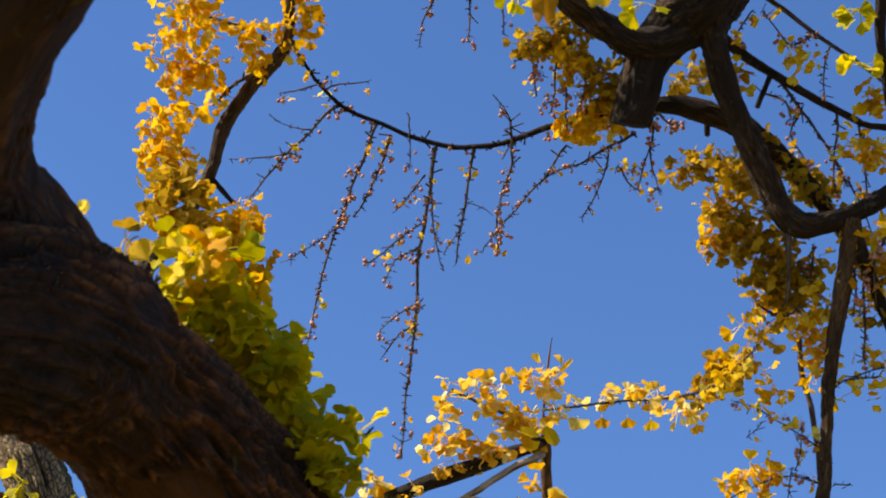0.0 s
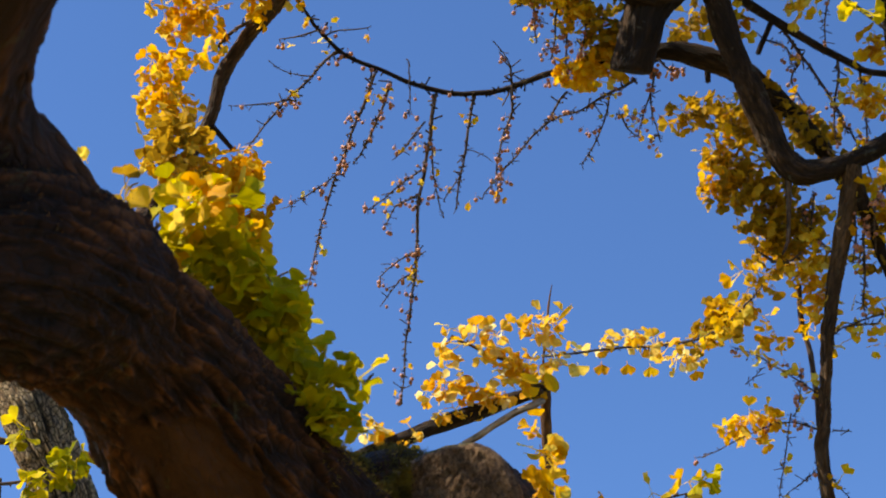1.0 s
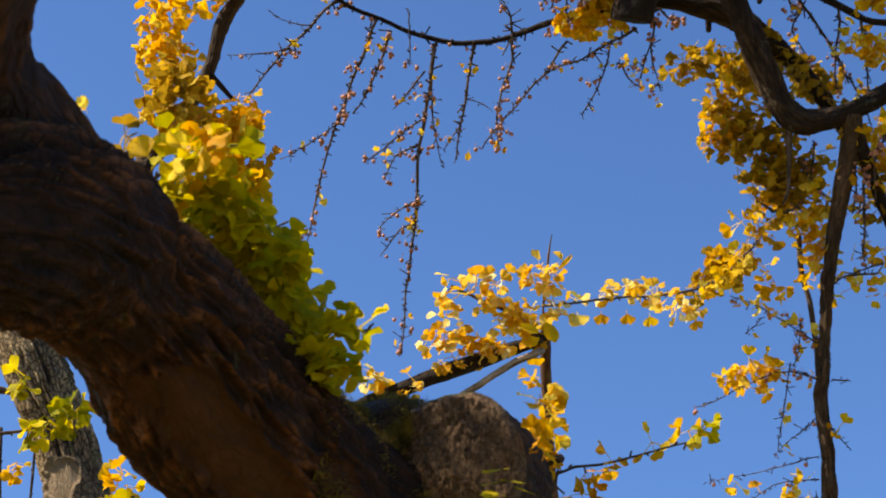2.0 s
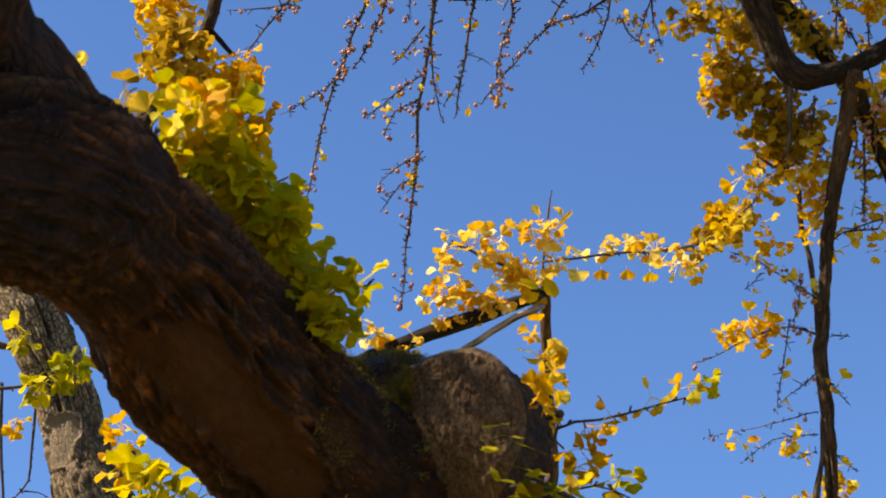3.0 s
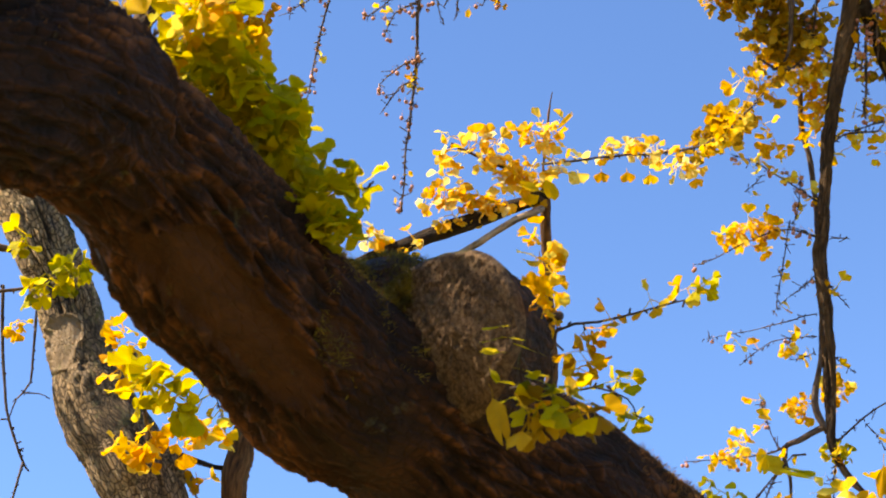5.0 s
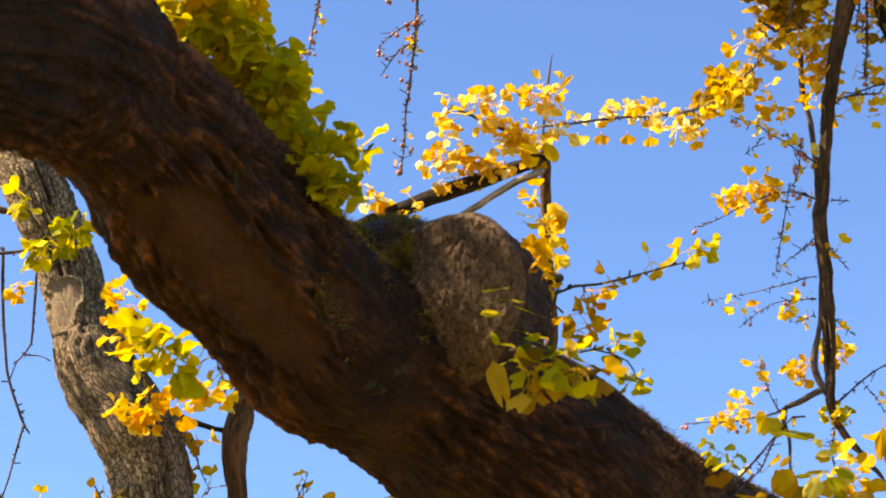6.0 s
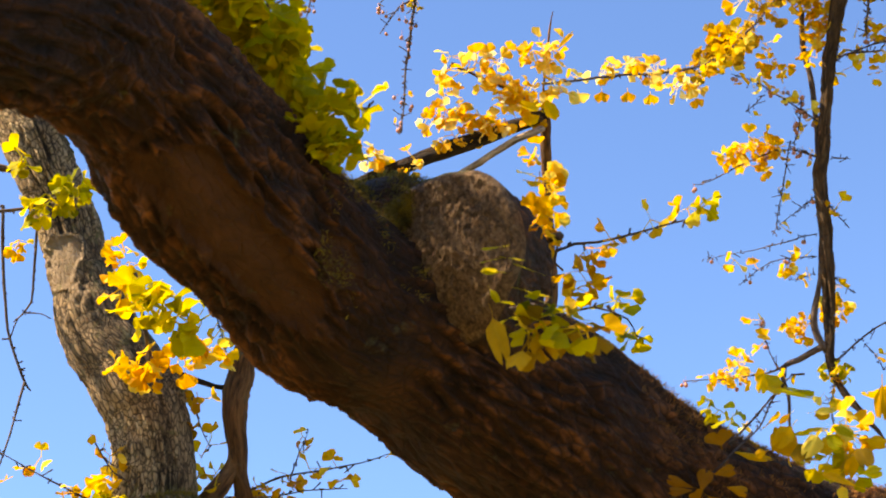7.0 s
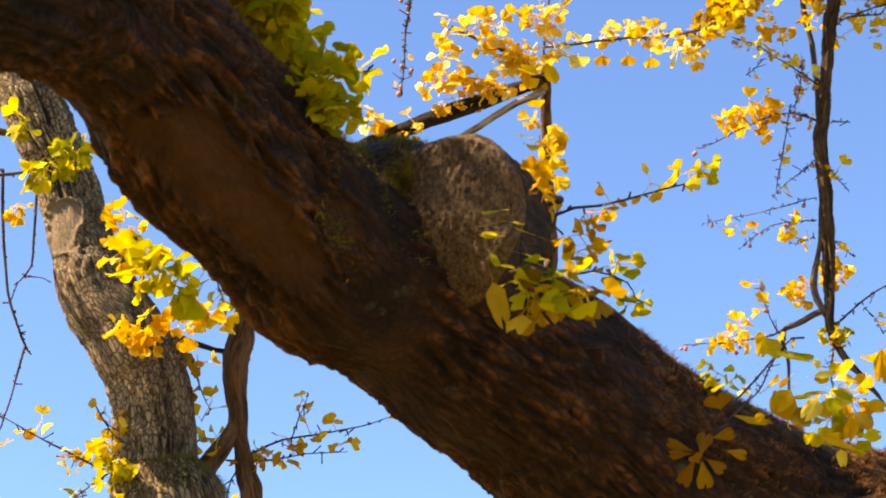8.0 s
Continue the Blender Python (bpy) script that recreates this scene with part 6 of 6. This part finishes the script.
twig(NEAR, [(0.155, 2.702, 2.824, 0.0070), (0.168, 2.681, 2.820, 0.0069), (0.179, 2.661, 2.813, 0.0065)], label="short pale-ended cut spur", spurs=0, wobble=0.0, seed=258)
leafy(NEAR, NEAR, [(0.222, 2.693, 2.784, 0.0174), (0.196, 2.708, 2.753, 0.0130), (0.239, 2.702, 2.759, 0.0174)], 12, 0.038, "amber", True, seed=259)
leafy(NEAR, NEAR, [(0.259, 2.732, 2.762, 0.0132), (0.285, 2.746, 2.721, 0.0176), (0.298, 2.761, 2.680, 0.0132)], 14, 0.037, "lime", True, seed=260)
twig(NEAR, [(0.171, 2.683, 2.686, 0.0017), (0.226, 2.673, 2.701, 0.0017), (0.277, 2.676, 2.683, 0.0013), (0.290, 2.684, 2.659, 0.0009)], spurs=3, seed=261)
twig(NEAR, [(0.475, 2.806, 2.548, 0.0022), (0.444, 2.760, 2.510, 0.0017), (0.416, 2.733, 2.475, 0.0013), (0.390, 2.724, 2.449, 0.0013)], spurs=1, seed=262)
twig(NEAR, [(0.433, 2.770, 2.518, 0.0017), (0.476, 2.750, 2.556, 0.0017), (0.513, 2.729, 2.594, 0.0013), (0.526, 2.721, 2.610, 0.0009)], spurs=4, seed=271)
twig(NEAR, [(-0.419, 2.250, 3.033, 0.0032), (-0.381, 2.237, 3.063, 0.0028), (-0.350, 2.228, 3.085, 0.0024), (-0.288, 2.230, 3.095, 0.0016)], spurs=5, seed=272)
twig(NEAR, [(-0.287, 2.318, 2.955, 0.0032), (-0.256, 2.300, 2.990, 0.0024), (-0.225, 2.294, 3.005, 0.0016)], spurs=5, seed=273)
twig(NEAR, [(-0.177, 2.383, 2.856, 0.0032), (-0.145, 2.374, 2.878, 0.0024), (-0.106, 2.375, 2.880, 0.0016)], spurs=3, seed=275)

# large leaves that catch the light along the upper edge of the limb
big_leaf(NEAR, "gold", (-0.381, 2.067, 2.968), (-0.400, 2.061, 2.994), 0.049, (-0.10, -0.82, -0.10), seed=360)
big_leaf(NEAR, "lime", (-0.365, 2.075, 2.972), (-0.356, 2.059, 2.998), 0.043, (0.25, -0.83, -0.35), seed=361)
big_leaf(NEAR, "gold", (-0.334, 2.099, 2.963), (-0.322, 2.104, 2.936), 0.037, (0.03, -0.83, -0.59), seed=362)
big_leaf(NEAR, "lime", (-0.312, 2.093, 2.992), (-0.294, 2.094, 3.017), 0.028, (0.32, -0.83, -0.25), seed=363)
big_leaf(NEAR, "gold", (-0.302, 2.100, 3.006), (-0.281, 2.088, 3.027), 0.037, (-0.14, -0.83, -0.10), seed=364)
big_leaf(NEAR, "lime", (-0.294, 2.104, 2.991), (-0.275, 2.111, 2.963), 0.042, (0.22, -0.83, -0.35), seed=365)
big_leaf(NEAR, "amber", (-0.292, 2.110, 2.995), (-0.266, 2.129, 2.993), 0.034, (0.01, -0.83, -0.60), seed=366)
big_leaf(NEAR, "gold", (-0.277, 2.149, 2.953), (-0.249, 2.150, 2.957), 0.026, (0.30, -0.84, -0.23), seed=367)
big_leaf(NEAR, "gold", (-0.355, 2.107, 2.931), (-0.336, 2.115, 2.901), 0.042, (-0.11, -0.84, -0.08), seed=368)
big_leaf(NEAR, "lime", (-0.335, 2.108, 2.949), (-0.306, 2.132, 2.940), 0.042, (0.23, -0.83, -0.33), seed=369)
big_leaf(NEAR, "lime", (-0.305, 2.135, 2.933), (-0.285, 2.149, 2.916), 0.045, (0.02, -0.84, -0.58), seed=370)
big_leaf(NEAR, "gold", (-0.272, 2.152, 2.935), (-0.247, 2.140, 2.938), 0.030, (0.31, -0.84, -0.22), seed=371)
big_leaf(NEAR, "lime", (-0.227, 2.199, 2.911), (-0.193, 2.221, 2.902), 0.042, (-0.17, -0.86, -0.06), seed=372)
big_leaf(NEAR, "lime", (-0.227, 2.207, 2.907), (-0.212, 2.200, 2.920), 0.030, (0.18, -0.86, -0.31), seed=373)
big_leaf(NEAR, "lime", (-0.250, 2.192, 2.889), (-0.227, 2.196, 2.862), 0.042, (-0.00, -0.86, -0.55), seed=374)
big_leaf(NEAR, "lime", (-0.207, 2.223, 2.873), (-0.181, 2.254, 2.847), 0.050, (0.28, -0.87, -0.20), seed=375)
big_leaf(NEAR, "lime", (-0.164, 2.275, 2.815), (-0.139, 2.299, 2.772), 0.056, (-0.19, -0.88, -0.02), seed=376)
big_leaf(NEAR, "lime", (-0.181, 2.251, 2.845), (-0.165, 2.259, 2.807), 0.046, (0.17, -0.87, -0.28), seed=377)
big_leaf(NEAR, "lime", (-0.162, 2.261, 2.842), (-0.140, 2.275, 2.844), 0.026, (-0.04, -0.87, -0.53), seed=378)
big_leaf(NEAR, "lime", (-0.228, 2.222, 2.855), (-0.206, 2.242, 2.823), 0.045, (0.29, -0.87, -0.19), seed=379)
big_leaf(NEAR, "gold", (0.147, 2.569, 2.980), (0.115, 2.566, 2.990), 0.020, (-0.55, -0.70, 0.25), seed=490)
big_leaf(NEAR, "gold", (0.153, 2.543, 2.985), (0.172, 2.557, 2.958), 0.025, (-0.50, -0.75, 0.20), seed=491)
big_leaf(FAR, "straw", (0.093, 5.743, 5.423), (0.087, 5.761, 5.396), 0.028, (-0.01, -0.83, -0.55), seed=493)
big_leaf(GREY, "straw", (-0.548, 4.981, 4.809), (-0.525, 4.966, 4.835), 0.028, (0.09, -0.84, -0.54), seed=494)
big_leaf(NEAR, "gold", (-0.502, 2.217, 3.147), (-0.511, 2.205, 3.162), 0.023, (0.18, -0.81, -0.56), seed=492)
leafy(NEAR, NEAR, [(-0.386, 1.994, 2.916, 0.0086), (-0.348, 2.070, 2.901, 0.0116), (-0.312, 2.141, 2.892, 0.0134), (-0.267, 2.223, 2.881, 0.0137), (-0.227, 2.297, 2.861, 0.0139), (-0.176, 2.373, 2.832, 0.0110)], 46, 0.031, "lime", True, droop=0.25, seed=472)
leafy(NEAR, NEAR, [(-0.350, 2.079, 2.907, 0.0117), (-0.313, 2.150, 2.897, 0.0134), (-0.268, 2.232, 2.886, 0.0137), (-0.227, 2.305, 2.866, 0.0140), (-0.177, 2.382, 2.837, 0.0111)], 34, 0.032, "green", True, droop=0.25, seed=473)
# bunch of drooping leaves below the stub
big_leaf(NEAR, "olive", (0.066, 2.363, 2.557), (0.082, 2.385, 2.499), 0.033, (-0.05, -0.75, 0.37), seed=425)
leafy(NEAR, NEAR, [(0.090, 2.349, 2.536, 0.0089), (0.131, 2.349, 2.531, 0.0149), (0.168, 2.345, 2.535, 0.0164), (0.190, 2.341, 2.541, 0.0075)], 22, 0.049, "olive", True, droop=0.90, seed=400)
leafy(NEAR, NEAR, [(0.096, 2.318, 2.531, 0.0103), (0.133, 2.317, 2.529, 0.0133), (0.170, 2.313, 2.533, 0.0147)], 13, 0.044, "lime", True, droop=0.60, seed=401)
leafy(NEAR, NEAR, [(0.108, 2.325, 2.565, 0.0074), (0.160, 2.326, 2.557, 0.0104)], 6, 0.037, "green", True, seed=402)
big_leaf(NEAR, "lime", (0.152, 2.375, 2.571), (0.094, 2.389, 2.570), 0.054, (-0.15, -0.45, 0.88), seed=412)
big_leaf(NEAR, "lime", (0.110, 2.382, 2.559), (0.152, 2.375, 2.570), 0.039, (-0.15, -0.45, 0.88), seed=413)
big_leaf(NEAR, "gold", (0.165, 2.381, 2.553), (0.207, 2.371, 2.544), 0.044, (-0.15, -0.45, 0.88), seed=414)
big_leaf(NEAR, "gold", (0.152, 2.379, 2.559), (0.126, 2.394, 2.553), 0.042, (-0.15, -0.45, 0.88), seed=415)
big_leaf(NEAR, "lime", (0.088, 2.381, 2.564), (0.067, 2.385, 2.556), 0.039, (-0.15, -0.45, 0.88), seed=416)
big_leaf(NEAR, "lime", (0.064, 2.394, 2.612), (0.076, 2.392, 2.591), 0.012, (-0.02, -0.92, -0.39), seed=417)
big_leaf(NEAR, "lime", (0.076, 2.373, 2.585), (0.097, 2.383, 2.584), 0.012, (-0.20, -0.70, 0.60), seed=418)
big_leaf(NEAR, "lime", (0.080, 2.343, 2.653), (0.051, 2.345, 2.651), 0.017, (-0.15, -0.45, 0.88), seed=419)
big_leaf(NEAR, "lime", (0.073, 2.350, 2.638), (0.047, 2.344, 2.629), 0.022, (-0.15, -0.45, 0.88), seed=420)
big_leaf(NEAR, "lime", (0.076, 2.357, 2.621), (0.050, 2.366, 2.627), 0.019, (-0.20, -0.75, 0.50), seed=421)
big_leaf(NEAR, "lime", (0.085, 2.349, 2.639), (0.112, 2.350, 2.635), 0.014, (-0.15, -0.45, 0.88), seed=422)
big_leaf(NEAR, "lime", (0.129, 2.356, 2.619), (0.093, 2.343, 2.627), 0.007, (-0.15, -0.45, 0.88), seed=423)
big_leaf(NEAR, "lime", (0.103, 2.365, 2.600), (0.145, 2.376, 2.595), 0.014, (-0.15, -0.45, 0.88), seed=424)
# spray of narrow leaves hanging from the moss
big_leaf(NEAR, "ochre", (0.377, 2.703, 2.421), (0.388, 2.703, 2.458), 0.031, (-0.13, -0.95, -0.29), True, seed=430)
big_leaf(NEAR, "ochre", (0.367, 2.702, 2.427), (0.328, 2.703, 2.442), 0.019, (-0.13, -0.95, -0.29), True, seed=431)
big_leaf(NEAR, "ochre", (0.366, 2.704, 2.424), (0.328, 2.697, 2.420), 0.018, (-0.13, -0.95, -0.29), True, seed=432)
big_leaf(NEAR, "ochre", (0.369, 2.705, 2.417), (0.351, 2.730, 2.385), 0.027, (-0.13, -0.95, -0.29), True, seed=433)
big_leaf(NEAR, "ochre", (0.379, 2.705, 2.414), (0.384, 2.716, 2.374), 0.031, (-0.13, -0.95, -0.29), True, seed=434)
big_leaf(NEAR, "ochre", (0.385, 2.703, 2.416), (0.411, 2.694, 2.393), 0.024, (-0.14, -0.95, -0.29), True, seed=435)
big_leaf(NEAR, "ochre", (0.395, 2.693, 2.445), (0.428, 2.698, 2.454), 0.024, (-0.14, -0.94, -0.30), True, seed=436)
big_leaf(NEAR, "ochre", (0.413, 2.696, 2.427), (0.443, 2.694, 2.417), 0.020, (-0.14, -0.95, -0.29), True, seed=437)
big_leaf(NEAR, "ochre", (0.375, 2.706, 2.410), (0.364, 2.692, 2.423), 0.030, (-0.13, -0.95, -0.28), True, seed=438)
big_leaf(NEAR, "ochre", (0.404, 2.660, 2.478), (0.398, 2.654, 2.499), 0.054, (-0.14, -0.94, -0.31), seed=440)
big_leaf(NEAR, "gold", (0.475, 2.663, 2.590), (0.471, 2.684, 2.567), 0.021, (-0.26, -0.92, -0.24), seed=450)
big_leaf(NEAR, "lime", (0.493, 2.667, 2.567), (0.545, 2.663, 2.552), 0.009, (-0.27, -0.93, 0.16), seed=451)
big_leaf(NEAR, "gold", (0.513, 2.682, 2.515), (0.486, 2.685, 2.483), 0.033, (-0.28, -0.93, -0.42), seed=452)
big_leaf(NEAR, "gold", (0.476, 2.700, 2.482), (0.461, 2.716, 2.481), 0.018, (-0.27, -0.94, -0.21), seed=453)
big_leaf(NEAR, "gold", (0.511, 2.676, 2.533), (0.495, 2.684, 2.520), 0.013, (-0.28, -0.93, 0.18), seed=454)
big_leaf(NEAR, "gold", (0.545, 2.670, 2.533), (0.575, 2.651, 2.531), 0.014, (-0.29, -0.93, -0.42), seed=455)
big_leaf(NEAR, "lime", (0.513, 2.686, 2.504), (0.544, 2.691, 2.508), 0.009, (-0.28, -0.93, -0.21), seed=456)
big_leaf(NEAR, "gold", (0.549, 2.680, 2.501), (0.528, 2.694, 2.471), 0.033, (-0.29, -0.93, 0.19), seed=457)
big_leaf(NEAR, "lime", (0.561, 2.677, 2.501), (0.580, 2.668, 2.477), 0.025, (-0.29, -0.93, -0.41), seed=458)
big_leaf(NEAR, "gold", (0.600, 2.679, 2.469), (0.594, 2.702, 2.443), 0.025, (-0.31, -0.93, -0.20), seed=459)
big_leaf(NEAR, "lime", (0.569, 2.672, 2.512), (0.600, 2.670, 2.497), 0.016, (-0.30, -0.93, 0.18), seed=460)
big_leaf(NEAR, "gold", (0.561, 2.695, 2.445), (0.581, 2.678, 2.446), 0.014, (-0.29, -0.94, -0.39), seed=461)
big_leaf(NEAR, "gold", (0.581, 2.698, 2.425), (0.587, 2.714, 2.408), 0.010, (-0.30, -0.94, -0.19), seed=462)
big_leaf(NEAR, "gold", (0.641, 2.637, 2.565), (0.640, 2.655, 2.515), 0.031, (-0.32, -0.92, 0.16), seed=463)
big_leaf(NEAR, "gold", (0.616, 2.669, 2.489), (0.643, 2.654, 2.478), 0.025, (-0.31, -0.93, -0.41), seed=464)
big_leaf(NEAR, "lime", (0.611, 2.685, 2.443), (0.643, 2.689, 2.450), 0.025, (-0.31, -0.93, -0.19), seed=465)

# shoots that hang into view from above and beside
limb(NEAR, [(0.823, 2.428, 4.127, 0.0170), (0.792, 2.560, 4.005, 0.0144), (0.794, 2.641, 3.914, 0.0110), (0.800, 2.706, 3.836, 0.0093), (0.815, 2.761, 3.762, 0.0068), (0.840, 2.825, 3.668, 0.0042)], "dark upright shoot", BARK_SHADED, furrow=0.001, sides=14, step=0.02, wobble=0.004, seed=276)
leafy(NEAR, NEAR, [(0.737, 2.660, 3.911, 0.0106), (0.757, 2.654, 3.912, 0.0106)], 7, 0.047, "lime", True, seed=277)
leafy(NEAR, NEAR, [(0.759, 2.706, 3.849, 0.0064), (0.764, 2.719, 3.833, 0.0064)], 7, 0.042, "lime", True, seed=278)
big_leaf(NEAR, "amber", (0.101, 1.422, 2.856), (0.097, 1.434, 2.824), 0.031, (-0.05, -0.75, -0.66), seed=279)
big_leaf(NEAR, "amber", (0.153, 1.408, 2.866), (0.152, 1.420, 2.835), 0.036, (-0.08, -0.74, -0.67), seed=280)
leafy(NEAR, NEAR, [(0.087, 2.099, 3.451, 0.0062), (0.111, 2.101, 3.447, 0.0062)], 5, 0.043, "lime", True, seed=281)
leafy(NEAR, NEAR, [(0.296, 2.172, 3.498, 0.0043), (0.308, 2.171, 3.497, 0.0043)], 2, 0.039, "lime", True, seed=282)
twig(NEAR, [(-0.321, 1.585, 3.277, 0.0027), (-0.125, 1.692, 3.226, 0.0024), (0.079, 1.739, 3.178, 0.0021), (0.265, 1.851, 3.260, 0.0018), (0.782, 2.544, 3.949, 0.0042)], spurs=4, seed=283, mat=BARK_TWIG)

# ---------------------------------------------------------------- moss and root fuzz on top of the thick limb


def moss_fringe(parent, on, count, least_x, most_x, low, high, height, mat, label, up=0.35, seed=5):
    """Fine upright fibres rooted on the upward side of a limb between two places and heights."""
    r = random.Random(seed)
    spots = [v for v in on.data.vertices if least_x < v.co.x < most_x and low < v.co.z < high and v.normal.z > up]
    verts, faces, grain = [], [], []
    for _ in range(count):
        v = r.choice(spots)
        if noise.noise(v.co * 14) < -0.05 + 0.3 * r.random() - 0.15:
            continue
        n = v.normal + Vector((r.gauss(0, 0.5), r.gauss(0, 0.5), r.gauss(0, 0.5)))
        n.normalize()
        side = n.cross(Vector((r.gauss(0, 1), r.gauss(0, 1), r.gauss(0, 1)))).normalized() * 0.0006
        root = v.co + Vector((r.gauss(0, 1), r.gauss(0, 1), r.gauss(0, 1))) * 0.003
        h = height * r.uniform(0.4, 1.3)
        mid = root + n * h * 0.55
        tip = root + n * h + Vector((r.gauss(0, 1), r.gauss(0, 1), r.gauss(-0.6, 1))) * h * 0.3
        b = len(verts)
        verts += [tuple(root - side), tuple(root + side), tuple(mid + side * 0.7), tuple(mid - side * 0.7), tuple(tip)]
        faces += [(b, b + 1, b + 2, b + 3), (b + 3, b + 2, b + 4)]
        grain += [tuple(root)] * 5
    tagged(child("moss", mesh_from("moss", verts, faces, mat, "grain", grain), parent, label), kind="stuff")


MOSS_BROWN = bark_material("dry_moss", (0.07, 0.028, 0.009), (0.21, 0.085, 0.022), (0.4, 0.18, 0.045), (0.12, 0.12, 0.03), 0.2, 0.1)
MOSS_GREEN = bark_material("green_moss", (0.065, 0.048, 0.008), (0.18, 0.125, 0.014), (0.31, 0.215, 0.025), (0.16, 0.13, 0.03), 0.2, 0.1)
moss_fringe(NEAR, MAIN_LIMB, 52000, 0.3, 0.95, 0, 9, 0.0085, MOSS_BROWN, "rusty dry moss along the upper side", 0.25)
moss_fringe(NEAR, MAIN_LIMB, 12000, -0.75, 0.3, 0, 9, 0.0045, MOSS_BROWN, "thin dark fuzz of moss", 0.25, 6)
moss_fringe(NEAR, COLLAR, 14000, -0.3, 0.1, 0, 9, 0.010, MOSS_GREEN, "olive-green moss on the collar", 0.2, 17)
moss_fringe(NEAR, MAIN_LIMB, 5000, -0.16, -0.02, 0, 9, 0.009, MOSS_GREEN, "olive-green moss beside the stub", 0.1, 7)
moss_fringe(NEAR, MAIN_LIMB, 1900, -0.165, -0.125, 2.575, 2.66, 0.008, MOSS_GREEN, "strip of yellowish moss below the stub", -1.0, 10)
moss_fringe(GREY, GREY_TRUNK, 16000, -2, 2, 2.5, 2.98, 0.013, MOSS_GREEN, "olive-green moss on the swollen joint", 0.1, 8)
moss_fringe(NEAR, STUB, 3500, -1, -0.045, 2.755, 9, 0.009, MOSS_GREEN, "yellow moss creeping over the rim of the cut", -1.0, 12)
moss_fringe(NEAR, STUB_COLLAR, 14000, -1, -0.02, 2.73, 9, 0.012, MOSS_GREEN, "yellow-green moss on the edge of the stub", -0.5, 9)


join_leaves()
join_fruit()
